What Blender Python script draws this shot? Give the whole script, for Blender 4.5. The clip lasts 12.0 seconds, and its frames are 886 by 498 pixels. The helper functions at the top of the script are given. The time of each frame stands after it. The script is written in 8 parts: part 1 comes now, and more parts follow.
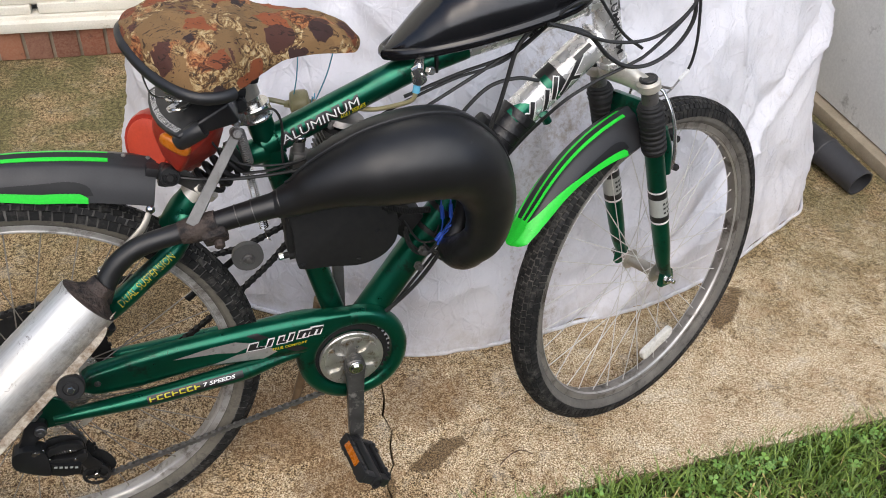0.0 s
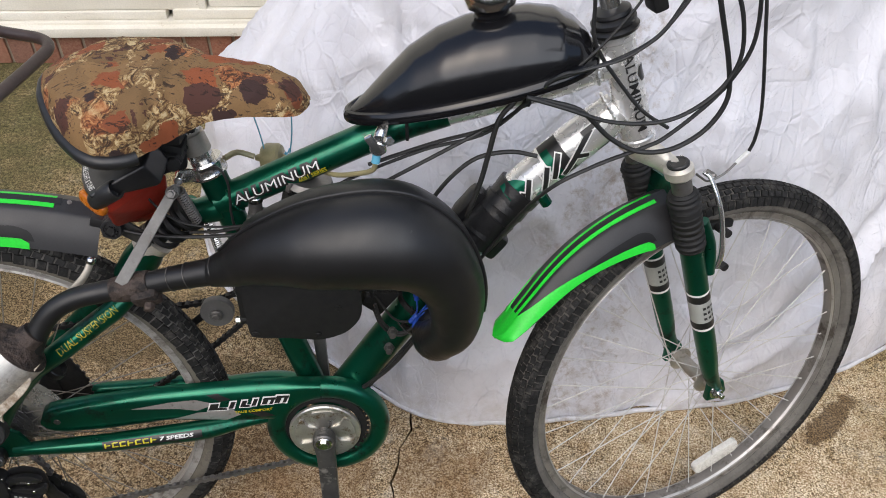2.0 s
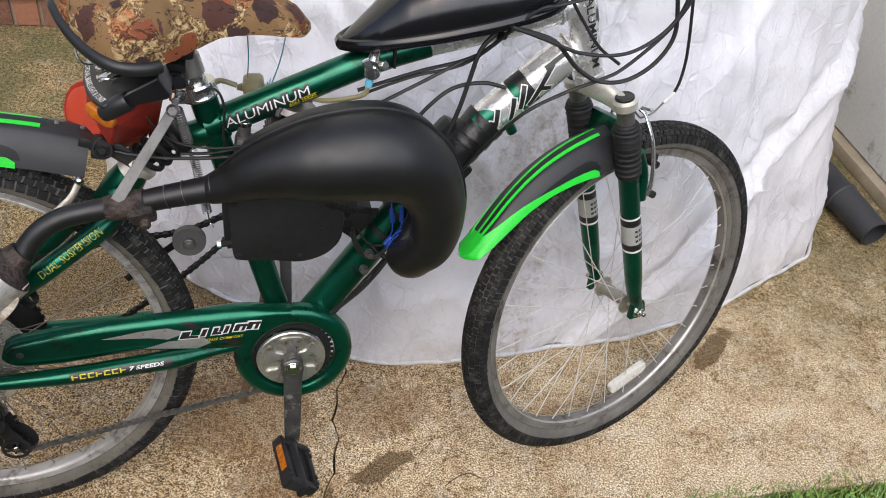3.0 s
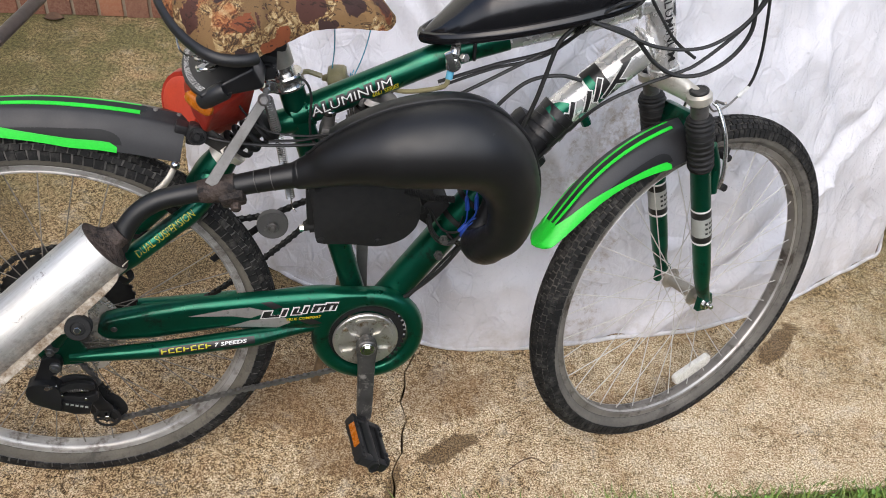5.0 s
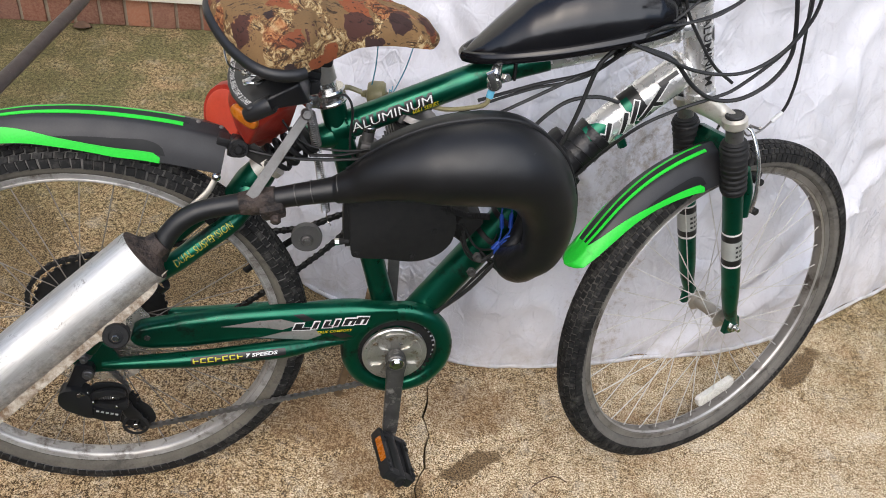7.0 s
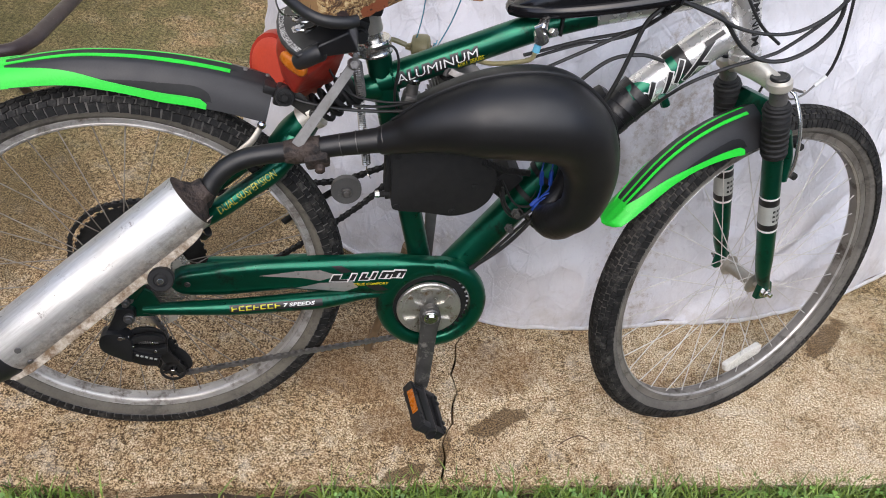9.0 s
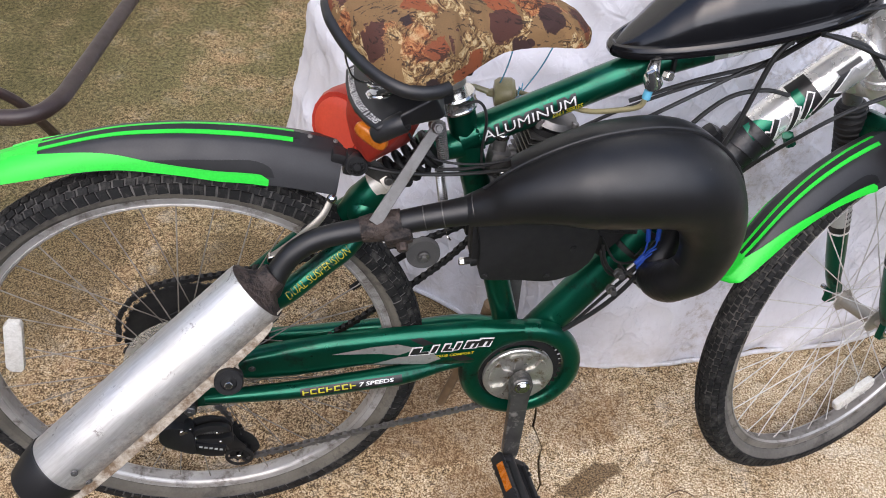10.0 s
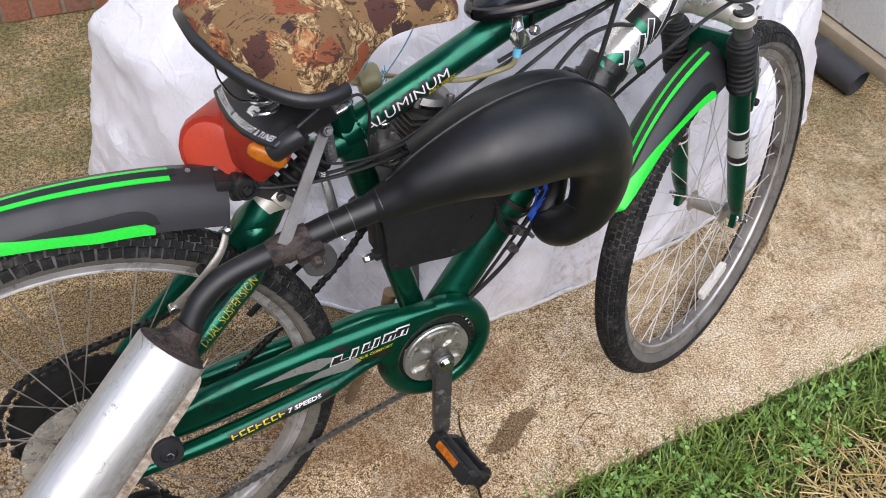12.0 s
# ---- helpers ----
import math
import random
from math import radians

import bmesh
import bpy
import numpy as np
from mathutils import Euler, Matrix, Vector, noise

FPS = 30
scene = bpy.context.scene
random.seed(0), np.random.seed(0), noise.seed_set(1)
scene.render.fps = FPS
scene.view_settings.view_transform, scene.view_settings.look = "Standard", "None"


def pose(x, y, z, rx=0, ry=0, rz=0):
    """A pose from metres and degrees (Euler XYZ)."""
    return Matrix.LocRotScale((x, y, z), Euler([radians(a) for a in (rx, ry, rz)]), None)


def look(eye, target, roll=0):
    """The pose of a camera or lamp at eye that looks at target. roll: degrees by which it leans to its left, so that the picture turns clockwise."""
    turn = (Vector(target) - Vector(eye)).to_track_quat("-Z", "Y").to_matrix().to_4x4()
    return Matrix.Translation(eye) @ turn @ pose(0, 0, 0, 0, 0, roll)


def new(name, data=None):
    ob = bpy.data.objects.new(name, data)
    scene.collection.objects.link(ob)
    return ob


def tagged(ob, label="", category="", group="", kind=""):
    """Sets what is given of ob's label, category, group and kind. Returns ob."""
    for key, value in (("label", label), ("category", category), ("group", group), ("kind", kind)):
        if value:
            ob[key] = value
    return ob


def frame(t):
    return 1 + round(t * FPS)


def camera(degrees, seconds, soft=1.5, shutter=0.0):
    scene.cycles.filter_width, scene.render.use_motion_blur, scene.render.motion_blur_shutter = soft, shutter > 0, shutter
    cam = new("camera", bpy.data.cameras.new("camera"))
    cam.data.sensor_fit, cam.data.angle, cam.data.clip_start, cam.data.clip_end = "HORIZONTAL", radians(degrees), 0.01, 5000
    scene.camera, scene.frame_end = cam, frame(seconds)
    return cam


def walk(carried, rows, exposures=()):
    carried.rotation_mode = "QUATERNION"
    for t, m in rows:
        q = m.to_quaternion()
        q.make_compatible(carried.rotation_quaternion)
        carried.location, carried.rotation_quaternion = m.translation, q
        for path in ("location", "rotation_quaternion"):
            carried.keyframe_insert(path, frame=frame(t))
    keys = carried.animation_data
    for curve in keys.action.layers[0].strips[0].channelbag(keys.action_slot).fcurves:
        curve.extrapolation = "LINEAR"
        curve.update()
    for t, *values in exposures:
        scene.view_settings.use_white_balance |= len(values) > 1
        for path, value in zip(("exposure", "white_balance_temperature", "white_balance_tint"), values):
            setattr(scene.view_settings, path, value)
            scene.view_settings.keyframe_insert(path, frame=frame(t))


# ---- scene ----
cam = camera(55.7, 12.0, 0.95)
PATH = [
    (0, (-0.057, -0.884, 1.396), (0.239, 0.562, 0.046), 7.1),
    (0.5, (0.097, -0.779, 1.374), (0.253, 0.696, 0.032), 5.4),
    (1, (0.271, -0.653, 1.361), (0.21, 0.792, -0.021), 3.2),
    (1.5, (0.313, -0.635, 1.381), (0.171, 0.821, 0.018), 3.1),
    (2, (0.27, -0.683, 1.397), (0.077, 0.749, 0.014), 0.7),
    (2.5, (0.156, -0.792, 1.38), (0.201, 0.657, 0.002), 5.3),
    (3, (0.084, -0.849, 1.367), (0.289, 0.618, 0.024), 10.6),
    (3.5, (0.036, -0.857, 1.378), (0.127, 0.583, -0.007), 9.4),
    (3.7, (0.03, -0.86, 1.372), (0.112, 0.576, -0.017), 9.3),
    (5.3, (0.055, -0.883, 1.387), (0.133, 0.571, 0.014), 8.4),
    (5.5, (0.053, -0.883, 1.388), (0.125, 0.57, 0.015), 8.5),
    (6, (0.04, -0.884, 1.392), (0.096, 0.596, 0.048), 8.3),
    (6.5, (0.02, -0.882, 1.39), (0.103, 0.579, 0.027), 9.6),
    (7, (0.008, -0.888, 1.387), (0.073, 0.587, 0.037), 9.5),
    (7.2, (0.001, -0.893, 1.375), (0.095, 0.582, 0.028), 11.3),
    (8.8, (-0.01, -0.924, 1.38), (0.004, 0.49, -0.034), 7.1),
    (9, (-0.028, -0.916, 1.369), (0.018, 0.511, -0.032), 10.6),
    (9.5, (-0.098, -0.823, 1.342), (-0.059, 0.594, -0.07), 10.3),
    (10, (-0.142, -0.717, 1.351), (-0.133, 0.65, -0.109), 6.6),
    (10.5, (-0.258, -0.72, 1.364), (-0.028, 0.644, -0.08), 5.3),
    (11, (-0.387, -0.745, 1.369), (0.044, 0.563, -0.081), 5.9),
    (11.5, (-0.388, -0.736, 1.376), (0.113, 0.544, -0.076), 6.9),
    (12, (-0.284, -0.663, 1.34), (0.214, 0.596, -0.132), 7.5),
]
walk(cam, [(t, look(eye, target, roll)) for t, eye, target, roll in PATH], exposures=[(0, 0.05, 6500, 10), (0.7, 0.00, 6500, 10), (1.2, -0.12, 6500, 10), (1.7, -0.12, 6500, 10), (2.3, 0.04, 6500, 10), (3.5, 0.09, 6500, 10), (7.2, 0.09, 6480, 10),
                                                                              (9.0, 0.09, 6380, 12), (10.0, 0.22, 6280, 14), (10.5, 0.31, 6260, 14), (11.0, 0.26, 6260, 14), (12.0, 0.23, 6300, 13)])

# ---- light ----
world = bpy.data.worlds.new("overcast_sky")
scene.world = world
world.use_nodes = True
wn = world.node_tree
sky = wn.nodes.new("ShaderNodeTexSky")
sky.sky_type = "NISHITA"
sky.sun_disc = False
sky.sun_elevation = radians(48)
sky.sun_rotation = radians(200)
sky.air_density, sky.dust_density, sky.ozone_density = 1.0, 2.5, 1.2
wn.nodes["Background"].inputs["Strength"].default_value = 0.205
wn.links.new(sky.outputs[0], wn.nodes["Background"].inputs["Color"])
sun = new("sun", bpy.data.lights.new("sun", "SUN"))
sun.data.energy, sun.data.angle, sun.data.color = 2.3, radians(75), (1.0, 0.985, 0.965)
sun.matrix_world = look((0.8, -2.95, 3.4), (0, 0, 0))

# ---- materials ----
def node_mat(name):
    m = bpy.data.materials.new(name)
    m.use_nodes = True
    return m, m.node_tree.nodes, m.node_tree.links, m.node_tree.nodes["Principled BSDF"]


def coords(n, l, scale=1.0, kind="Object", stretch=(1, 1, 1)):
    tc, mp = n.new("ShaderNodeTexCoord"), n.new("ShaderNodeMapping")
    mp.inputs["Scale"].default_value = [scale * s for s in stretch]
    l.new(tc.outputs[kind], mp.inputs["Vector"])
    return mp.outputs["Vector"]


def noise_tex(n, l, vec, scale, detail=5.0, rough=0.55, warp=0.0):
    t = n.new("ShaderNodeTexNoise")
    t.inputs["Scale"].default_value, t.inputs["Detail"].default_value = scale, detail
    t.inputs["Roughness"].default_value, t.inputs["Distortion"].default_value = rough, warp
    l.new(vec, t.inputs["Vector"])
    return t.outputs["Fac"]


def ramp(n, l, fac, stops, constant=False):
    r = n.new("ShaderNodeValToRGB")
    r.color_ramp.interpolation = "CONSTANT" if constant else "LINEAR"
    e = r.color_ramp.elements
    while len(e) < len(stops):
        e.new(0.5)
    for k, (p, c) in zip(e, stops):
        k.position = p
        k.color = (*c, 1) if len(c) == 3 else c
    l.new(fac, r.inputs["Fac"])
    return r.outputs["Color"]


def step(n, l, fac, lo, hi, a=0.0, b=1.0):
    r = n.new("ShaderNodeMapRange")
    for k, v in zip(("From Min", "From Max", "To Min", "To Max"), (lo, hi, a, b)):
        r.inputs[k].default_value = v
    l.new(fac, r.inputs["Value"])
    return r.outputs["Result"]


def mixc(n, l, fac, a, b, blend="MIX"):
    m = n.new("ShaderNodeMix")
    m.data_type, m.blend_type = "RGBA", blend
    for sock, v in ((m.inputs["Factor"], fac), (m.inputs[6], a), (m.inputs[7], b)):
        if isinstance(v, (int, float)):
            sock.default_value = v
        elif isinstance(v, tuple):
            sock.default_value = (*v, 1)
        else:
            l.new(v, sock)
    return m.outputs[2]


def calc(n, l, op, a, b=0.0):
    m = n.new("ShaderNodeMath")
    m.operation = op
    for sock, v in zip(m.inputs, (a, b)):
        if isinstance(v, (int, float)):
            sock.default_value = v
        else:
            l.new(v, sock)
    return m.outputs[0]


def bump(n, l, bsdf, height, strength=0.3, dist=0.002):
    b = n.new("ShaderNodeBump")
    b.inputs["Strength"].default_value, b.inputs["Distance"].default_value = strength, dist
    l.new(height, b.inputs["Height"])
    l.new(b.outputs["Normal"], bsdf.inputs["Normal"])


def surface(name, c1, c2, scale=30, rough=(0.4, 0.6), metal=0.0, grain=400, relief=0.1, coat=0.0, wear=None, wear_at=(0.62, 0.72), wear_scale=25,
            spec=0.5, per_object=0.0, relief_dist=0.001):
    """Two tones in soft clouds, a fine grain, uneven gloss, and optional worn or dirty patches in a third colour."""
    m, n, l, b = node_mat(name)
    v = coords(n, l)
    cloud = noise_tex(n, l, v, scale)
    fine = noise_tex(n, l, v, grain, 3)
    col = mixc(n, l, step(n, l, cloud, 0.3, 0.7), c1, c2)
    col = mixc(n, l, step(n, l, fine, 0.3, 0.8, 0.0, 0.35), col, tuple(0.55 * x for x in c1))
    if per_object:
        oi = n.new("ShaderNodeObjectInfo")
        hsv = n.new("ShaderNodeHueSaturation")
        l.new(step(n, l, oi.outputs["Random"], 0, 1, 1 - per_object, 1 + per_object), hsv.inputs["Value"])
        l.new(col, hsv.inputs["Color"])
        col = hsv.outputs["Color"]
    rg = step(n, l, noise_tex(n, l, v, scale * 3), 0.3, 0.7, rough[0], rough[1])
    if wear:
        w = step(n, l, noise_tex(n, l, v, wear_scale, 8, 0.7), wear_at[0], wear_at[1])
        col = mixc(n, l, w, col, wear)
        rg = calc(n, l, "ADD", rg, calc(n, l, "MULTIPLY", w, 0.2))
    l.new(col, b.inputs["Base Color"])
    l.new(rg, b.inputs["Roughness"])
    b.inputs["Metallic"].default_value = metal
    b.inputs["Coat Weight"].default_value = coat
    b.inputs["Coat Roughness"].default_value = 0.08
    b.inputs["Specular IOR Level"].default_value = spec
    if relief:
        bump(n, l, b, fine, relief, relief_dist)
    return m


def stain_mask(n, l, vec, spots, ragged, ragged_amount=0.02):
    """1 inside ragged ellipses (x, y, half length, half width, degrees), 0 outside."""
    total = None
    for x, y, a, w, deg in spots:
        mp = n.new("ShaderNodeMapping")
        mp.vector_type = "TEXTURE"
        mp.inputs["Location"].default_value = (x, y, 0)
        mp.inputs["Rotation"].default_value = (0, 0, radians(deg))
        mp.inputs["Scale"].default_value = (a, w, 1000)
        l.new(vec, mp.inputs["Vector"])
        ln = n.new("ShaderNodeVectorMath")
        ln.operation = "LENGTH"
        l.new(mp.outputs[0], ln.inputs[0])
        d = calc(n, l, "ADD", ln.outputs["Value"], calc(n, l, "MULTIPLY", calc(n, l, "SUBTRACT", ragged, 0.5), ragged_amount))
        k = step(n, l, d, 0.85, 1.05, 1.0, 0.0)
        total = k if total is None else calc(n, l, "MAXIMUM", total, k)
    return total


def concrete_mat():
    m, n, l, b = node_mat("weathered_concrete")
    v = coords(n, l, 1, "Object")
    fine = noise_tex(n, l, v, 420, 3, 0.6)
    mid = calc(n, l, "ADD", calc(n, l, "MULTIPLY", noise_tex(n, l, v, 300, 4, 0.66, 0.2), 0.66), calc(n, l, "MULTIPLY", noise_tex(n, l, v, 760, 2, 0.6), 0.34))
    big = noise_tex(n, l, v, 3.2, 5, 0.6)
    blot = noise_tex(n, l, v, 11, 6, 0.65)
    worn = ramp(n, l, mid, [(0.425, (0.090, 0.054, 0.023)), (0.470, (0.345, 0.235, 0.120)), (0.520, (0.64, 0.510, 0.330)), (0.575, (0.89, 0.79, 0.605))])
    dark = ramp(n, l, calc(n, l, "ADD", calc(n, l, "MULTIPLY", mid, 0.7), calc(n, l, "MULTIPLY", noise_tex(n, l, v, 105, 4, 0.7), 0.3)), [(0.440, (0.030, 0.017, 0.007)), (0.490, (0.165, 0.102, 0.043)), (0.550, (0.60, 0.445, 0.260))])
    # bare and light towards grass; moss, soil and painted-in shade towards house and left
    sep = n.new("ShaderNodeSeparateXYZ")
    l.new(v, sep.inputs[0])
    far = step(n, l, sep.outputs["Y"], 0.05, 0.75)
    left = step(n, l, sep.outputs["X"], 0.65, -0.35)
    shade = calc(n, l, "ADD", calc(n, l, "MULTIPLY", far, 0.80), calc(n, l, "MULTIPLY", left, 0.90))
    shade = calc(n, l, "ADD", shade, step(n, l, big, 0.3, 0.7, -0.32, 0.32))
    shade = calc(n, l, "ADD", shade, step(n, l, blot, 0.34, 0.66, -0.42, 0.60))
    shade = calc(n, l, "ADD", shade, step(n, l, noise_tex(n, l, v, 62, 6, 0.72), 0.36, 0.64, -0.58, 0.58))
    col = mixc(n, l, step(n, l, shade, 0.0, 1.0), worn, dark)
    tint = noise_tex(n, l, v, 17, 6, 0.68)
    col = mixc(n, l, step(n, l, tint, 0.50, 0.68, 0.0, 0.42), col, (0.36, 0.215, 0.115))
    col = mixc(n, l, step(n, l, tint, 0.46, 0.32, 0.0, 0.30), col, (0.66, 0.60, 0.51))
    coarse = calc(n, l, "ADD", calc(n, l, "MULTIPLY", mid, 0.55), calc(n, l, "MULTIPLY", noise_tex(n, l, v, 105, 4, 0.7), 0.45))
    moss = calc(n, l, "MULTIPLY", step(n, l, noise_tex(n, l, v, 7, 6, 0.7), 0.32, 0.56), step(n, l, sep.outputs["Y"], 0.2, 1.0))
    col = mixc(n, l, calc(n, l, "MULTIPLY", moss, 0.88), col, mixc(n, l, step(n, l, coarse, 0.42, 0.58), (0.022, 0.022, 0.007), (0.205, 0.190, 0.080)))
    alga = calc(n, l, "MULTIPLY", step(n, l, sep.outputs["X"], -0.80, -1.12), step(n, l, noise_tex(n, l, v, 9, 7, 0.7), 0.36, 0.56, 0.35, 1.0))
    col = mixc(n, l, calc(n, l, "MULTIPLY", alga, 0.85), col, mixc(n, l, step(n, l, coarse, 0.43, 0.60), (0.034, 0.030, 0.010), (0.135, 0.120, 0.046)))
    rag = noise_tex(n, l, v, 26, 7, 0.72)
    wet = stain_mask(n, l, v, [(0.178, 0.033, 0.062, 0.022, 32), (0.148, 0.008, 0.046, 0.020, 28), (0.905, 0.385, 0.088, 0.024, 52),
                               (0.0, -0.118, 0.05, 0.014, 28), (0.028, -0.10, 0.02, 0.012, 10), (0.070, -0.06, 0.04, 0.012, 80)], rag, 2.3)
    col = mixc(n, l, calc(n, l, "MULTIPLY", wet, 0.88), col, mixc(n, l, step(n, l, mid, 0.43, 0.60), (0.024, 0.013, 0.005), (0.23, 0.145, 0.062)))
    rust = stain_mask(n, l, v, [(0.165, 0.16, 0.10, 0.07, 20), (-0.02, -0.01, 0.09, 0.05, 12), (-0.12, 0.12, 0.16, 0.10, 0)], rag, 1.6)
    col = mixc(n, l, calc(n, l, "MULTIPLY", rust, 0.45), col, (0.16, 0.085, 0.035))
    # dark brown ragged patches at the left and along the tarp hem
    dark_patch = stain_mask(n, l, v, [(-0.97, 0.36, 0.26, 0.19, 60), (-0.55, 0.42, 0.22, 0.10, 20), (-0.19, 0.44, 0.12, 0.06, -25), (-0.10, 0.34, 0.16, 0.07, 20), (-0.28, 0.30, 0.12, 0.06, 0)], noise_tex(n, l, v, 11, 8, 0.72), 2.2)
    col = mixc(n, l, calc(n, l, "MULTIPLY", dark_patch, 0.62), col, mixc(n, l, step(n, l, mid, 0.45, 0.56), (0.020, 0.013, 0.005), (0.19, 0.135, 0.06)))
    l.new(col, b.inputs["Base Color"])
    l.new(step(n, l, wet, 0, 1, 0.88, 0.55), b.inputs["Roughness"])
    b.inputs["Specular IOR Level"].default_value = 0.3
    bump(n, l, b, calc(n, l, "ADD", calc(n, l, "MULTIPLY", mid, 1.0), calc(n, l, "MULTIPLY", fine, 0.5)), 0.30, 0.004)
    return m


def tarp_mat():
    m, n, l, b = node_mat("silver_white_tarp")
    v = coords(n, l)
    cloud = noise_tex(n, l, v, 5, 6, 0.6)
    warp = n.new("ShaderNodeTexNoise")
    warp.inputs["Scale"].default_value, warp.inputs["Detail"].default_value = 6, 3
    l.new(v, warp.inputs["Vector"])
    mx = n.new("ShaderNodeMix")
    mx.data_type = "VECTOR"
    mx.inputs["Factor"].default_value = 0.10
    l.new(v, mx.inputs[4])
    l.new(warp.outputs["Color"], mx.inputs[5])

    def facets(scale, seedy, wide=0.55):
        """Flat crumpled pieces, each tilted its own way, that meet in sharp creases."""
        mp = n.new("ShaderNodeMapping")
        mp.inputs["Location"].default_value = (seedy, seedy * 0.7, seedy * 1.3)
        mp.inputs["Rotation"].default_value = (0.3 * seedy, 0.5, 0.9 * seedy)
        mp.inputs["Scale"].default_value = (scale, scale, scale * wide)
        l.new(mx.outputs[1], mp.inputs["Vector"])
        f = n.new("ShaderNodeTexVoronoi")
        f.inputs["Scale"].default_value = 1.0
        l.new(mp.outputs[0], f.inputs["Vector"])
        off, tilt, dot = (n.new("ShaderNodeVectorMath") for _ in range(3))
        off.operation, tilt.operation, dot.operation = "SUBTRACT", "SUBTRACT", "DOT_PRODUCT"
        l.new(mp.outputs[0], off.inputs[0])
        l.new(f.outputs["Position"], off.inputs[1])
        l.new(f.outputs["Color"], tilt.inputs[0])
        tilt.inputs[1].default_value = (0.5, 0.5, 0.5)
        l.new(off.outputs[0], dot.inputs[0])
        l.new(tilt.outputs[0], dot.inputs[1])
        return calc(n, l, "MULTIPLY", dot.outputs["Value"], 1.0 / scale)
    crumple = calc(n, l, "ADD", calc(n, l, "MULTIPLY", facets(7, 1.0), 1.5), calc(n, l, "MULTIPLY", facets(17, 2.3, 0.4), 1.9))
    crumple = calc(n, l, "ADD", crumple, calc(n, l, "ADD", calc(n, l, "MULTIPLY", facets(38, 4.1, 0.5), 1.3), calc(n, l, "MULTIPLY", facets(80, 6.3, 0.5), 0.9)))

    def creases(scale, seedy, width):
        """Thin straight fold lines between flat pieces."""
        mp = n.new("ShaderNodeMapping")
        mp.inputs["Location"].default_value = (seedy * 1.7, seedy, seedy * 0.3)
        mp.inputs["Rotation"].default_value = (0.7 * seedy, 0.4 * seedy, 1.1 * seedy)
        mp.inputs["Scale"].default_value = (scale, scale * 0.6, scale * 0.8)
        l.new(v, mp.inputs["Vector"])
        f = n.new("ShaderNodeTexVoronoi")
        f.feature = "DISTANCE_TO_EDGE"
        f.inputs["Scale"].default_value, f.inputs["Randomness"].default_value = 1.0, 1.0
        l.new(mp.outputs[0], f.inputs["Vector"])
        return step(n, l, f.outputs["Distance"], 0.0, width * scale, 1.0, 0.0)
    folds = calc(n, l, "SUBTRACT", calc(n, l, "ADD", creases(7, 1.3, 0.0045), creases(15, 2.9, 0.0030)), calc(n, l, "ADD", creases(10, 4.2, 0.0036), calc(n, l, "MULTIPLY", creases(30, 5.5, 0.0022), 0.6)))
    amount = step(n, l, cloud, 0.32, 0.62, 0.45, 1.0)
    crumple = calc(n, l, "ADD", calc(n, l, "MULTIPLY", crumple, amount), calc(n, l, "MULTIPLY", folds, calc(n, l, "MULTIPLY", step(n, l, cloud, 0.36, 0.62, 0.25, 1.0), 0.0092)))
    col = mixc(n, l, step(n, l, cloud, 0.3, 0.7), (0.715, 0.71, 0.745), (0.60, 0.60, 0.64))
    dirt = step(n, l, noise_tex(n, l, v, 13, 8, 0.75), 0.60, 0.80)
    col = mixc(n, l, calc(n, l, "MULTIPLY", dirt, 0.5), col, (0.33, 0.28, 0.20))
    sep = n.new("ShaderNodeSeparateXYZ")
    l.new(v, sep.inputs[0])
    splash = calc(n, l, "MULTIPLY", step(n, l, sep.outputs["Z"], 0.12, 0.0), step(n, l, noise_tex(n, l, v, 22, 6, 0.7), 0.42, 0.7))
    col = mixc(n, l, calc(n, l, "MULTIPLY", splash, 0.55), col, (0.30, 0.25, 0.18))
    mud = stain_mask(n, l, v, [(0.40, 0.40, 0.07, 0.3, 0)], noise_tex(n, l, v, 40, 8, 0.75), 2.4)
    mud = calc(n, l, "MULTIPLY", mud, step(n, l, noise_tex(n, l, v, 55, 8, 0.75), 0.48, 0.68))
    col = mixc(n, l, calc(n, l, "MULTIPLY", mud, 0.6), col, (0.24, 0.17, 0.09))
    for at, reach in (((0.425, 0.43, 0.50), 0.075), ((0.52, 0.43, 0.735), 0.06), ((0.32, 0.42, 0.39), 0.07)):
        gap = n.new("ShaderNodeVectorMath")
        gap.operation = "DISTANCE"
        gap.inputs[1].default_value = at
        l.new(v, gap.inputs[0])
        spot = calc(n, l, "MULTIPLY", step(n, l, gap.outputs["Value"], reach * 0.3, reach, 1.0, 0.0), step(n, l, noise_tex(n, l, v, 48, 8, 0.75), 0.46, 0.62))
        col = mixc(n, l, calc(n, l, "MULTIPLY", spot, 0.62), col, (0.26, 0.18, 0.10))
    l.new(col, b.inputs["Base Color"])
    l.new(step(n, l, noise_tex(n, l, v, 9), 0.3, 0.7, 0.42, 0.62), b.inputs["Roughness"])
    b.inputs["Specular IOR Level"].default_value = 0.5
    bump(n, l, b, crumple, 1.0, 0.115)
    return m


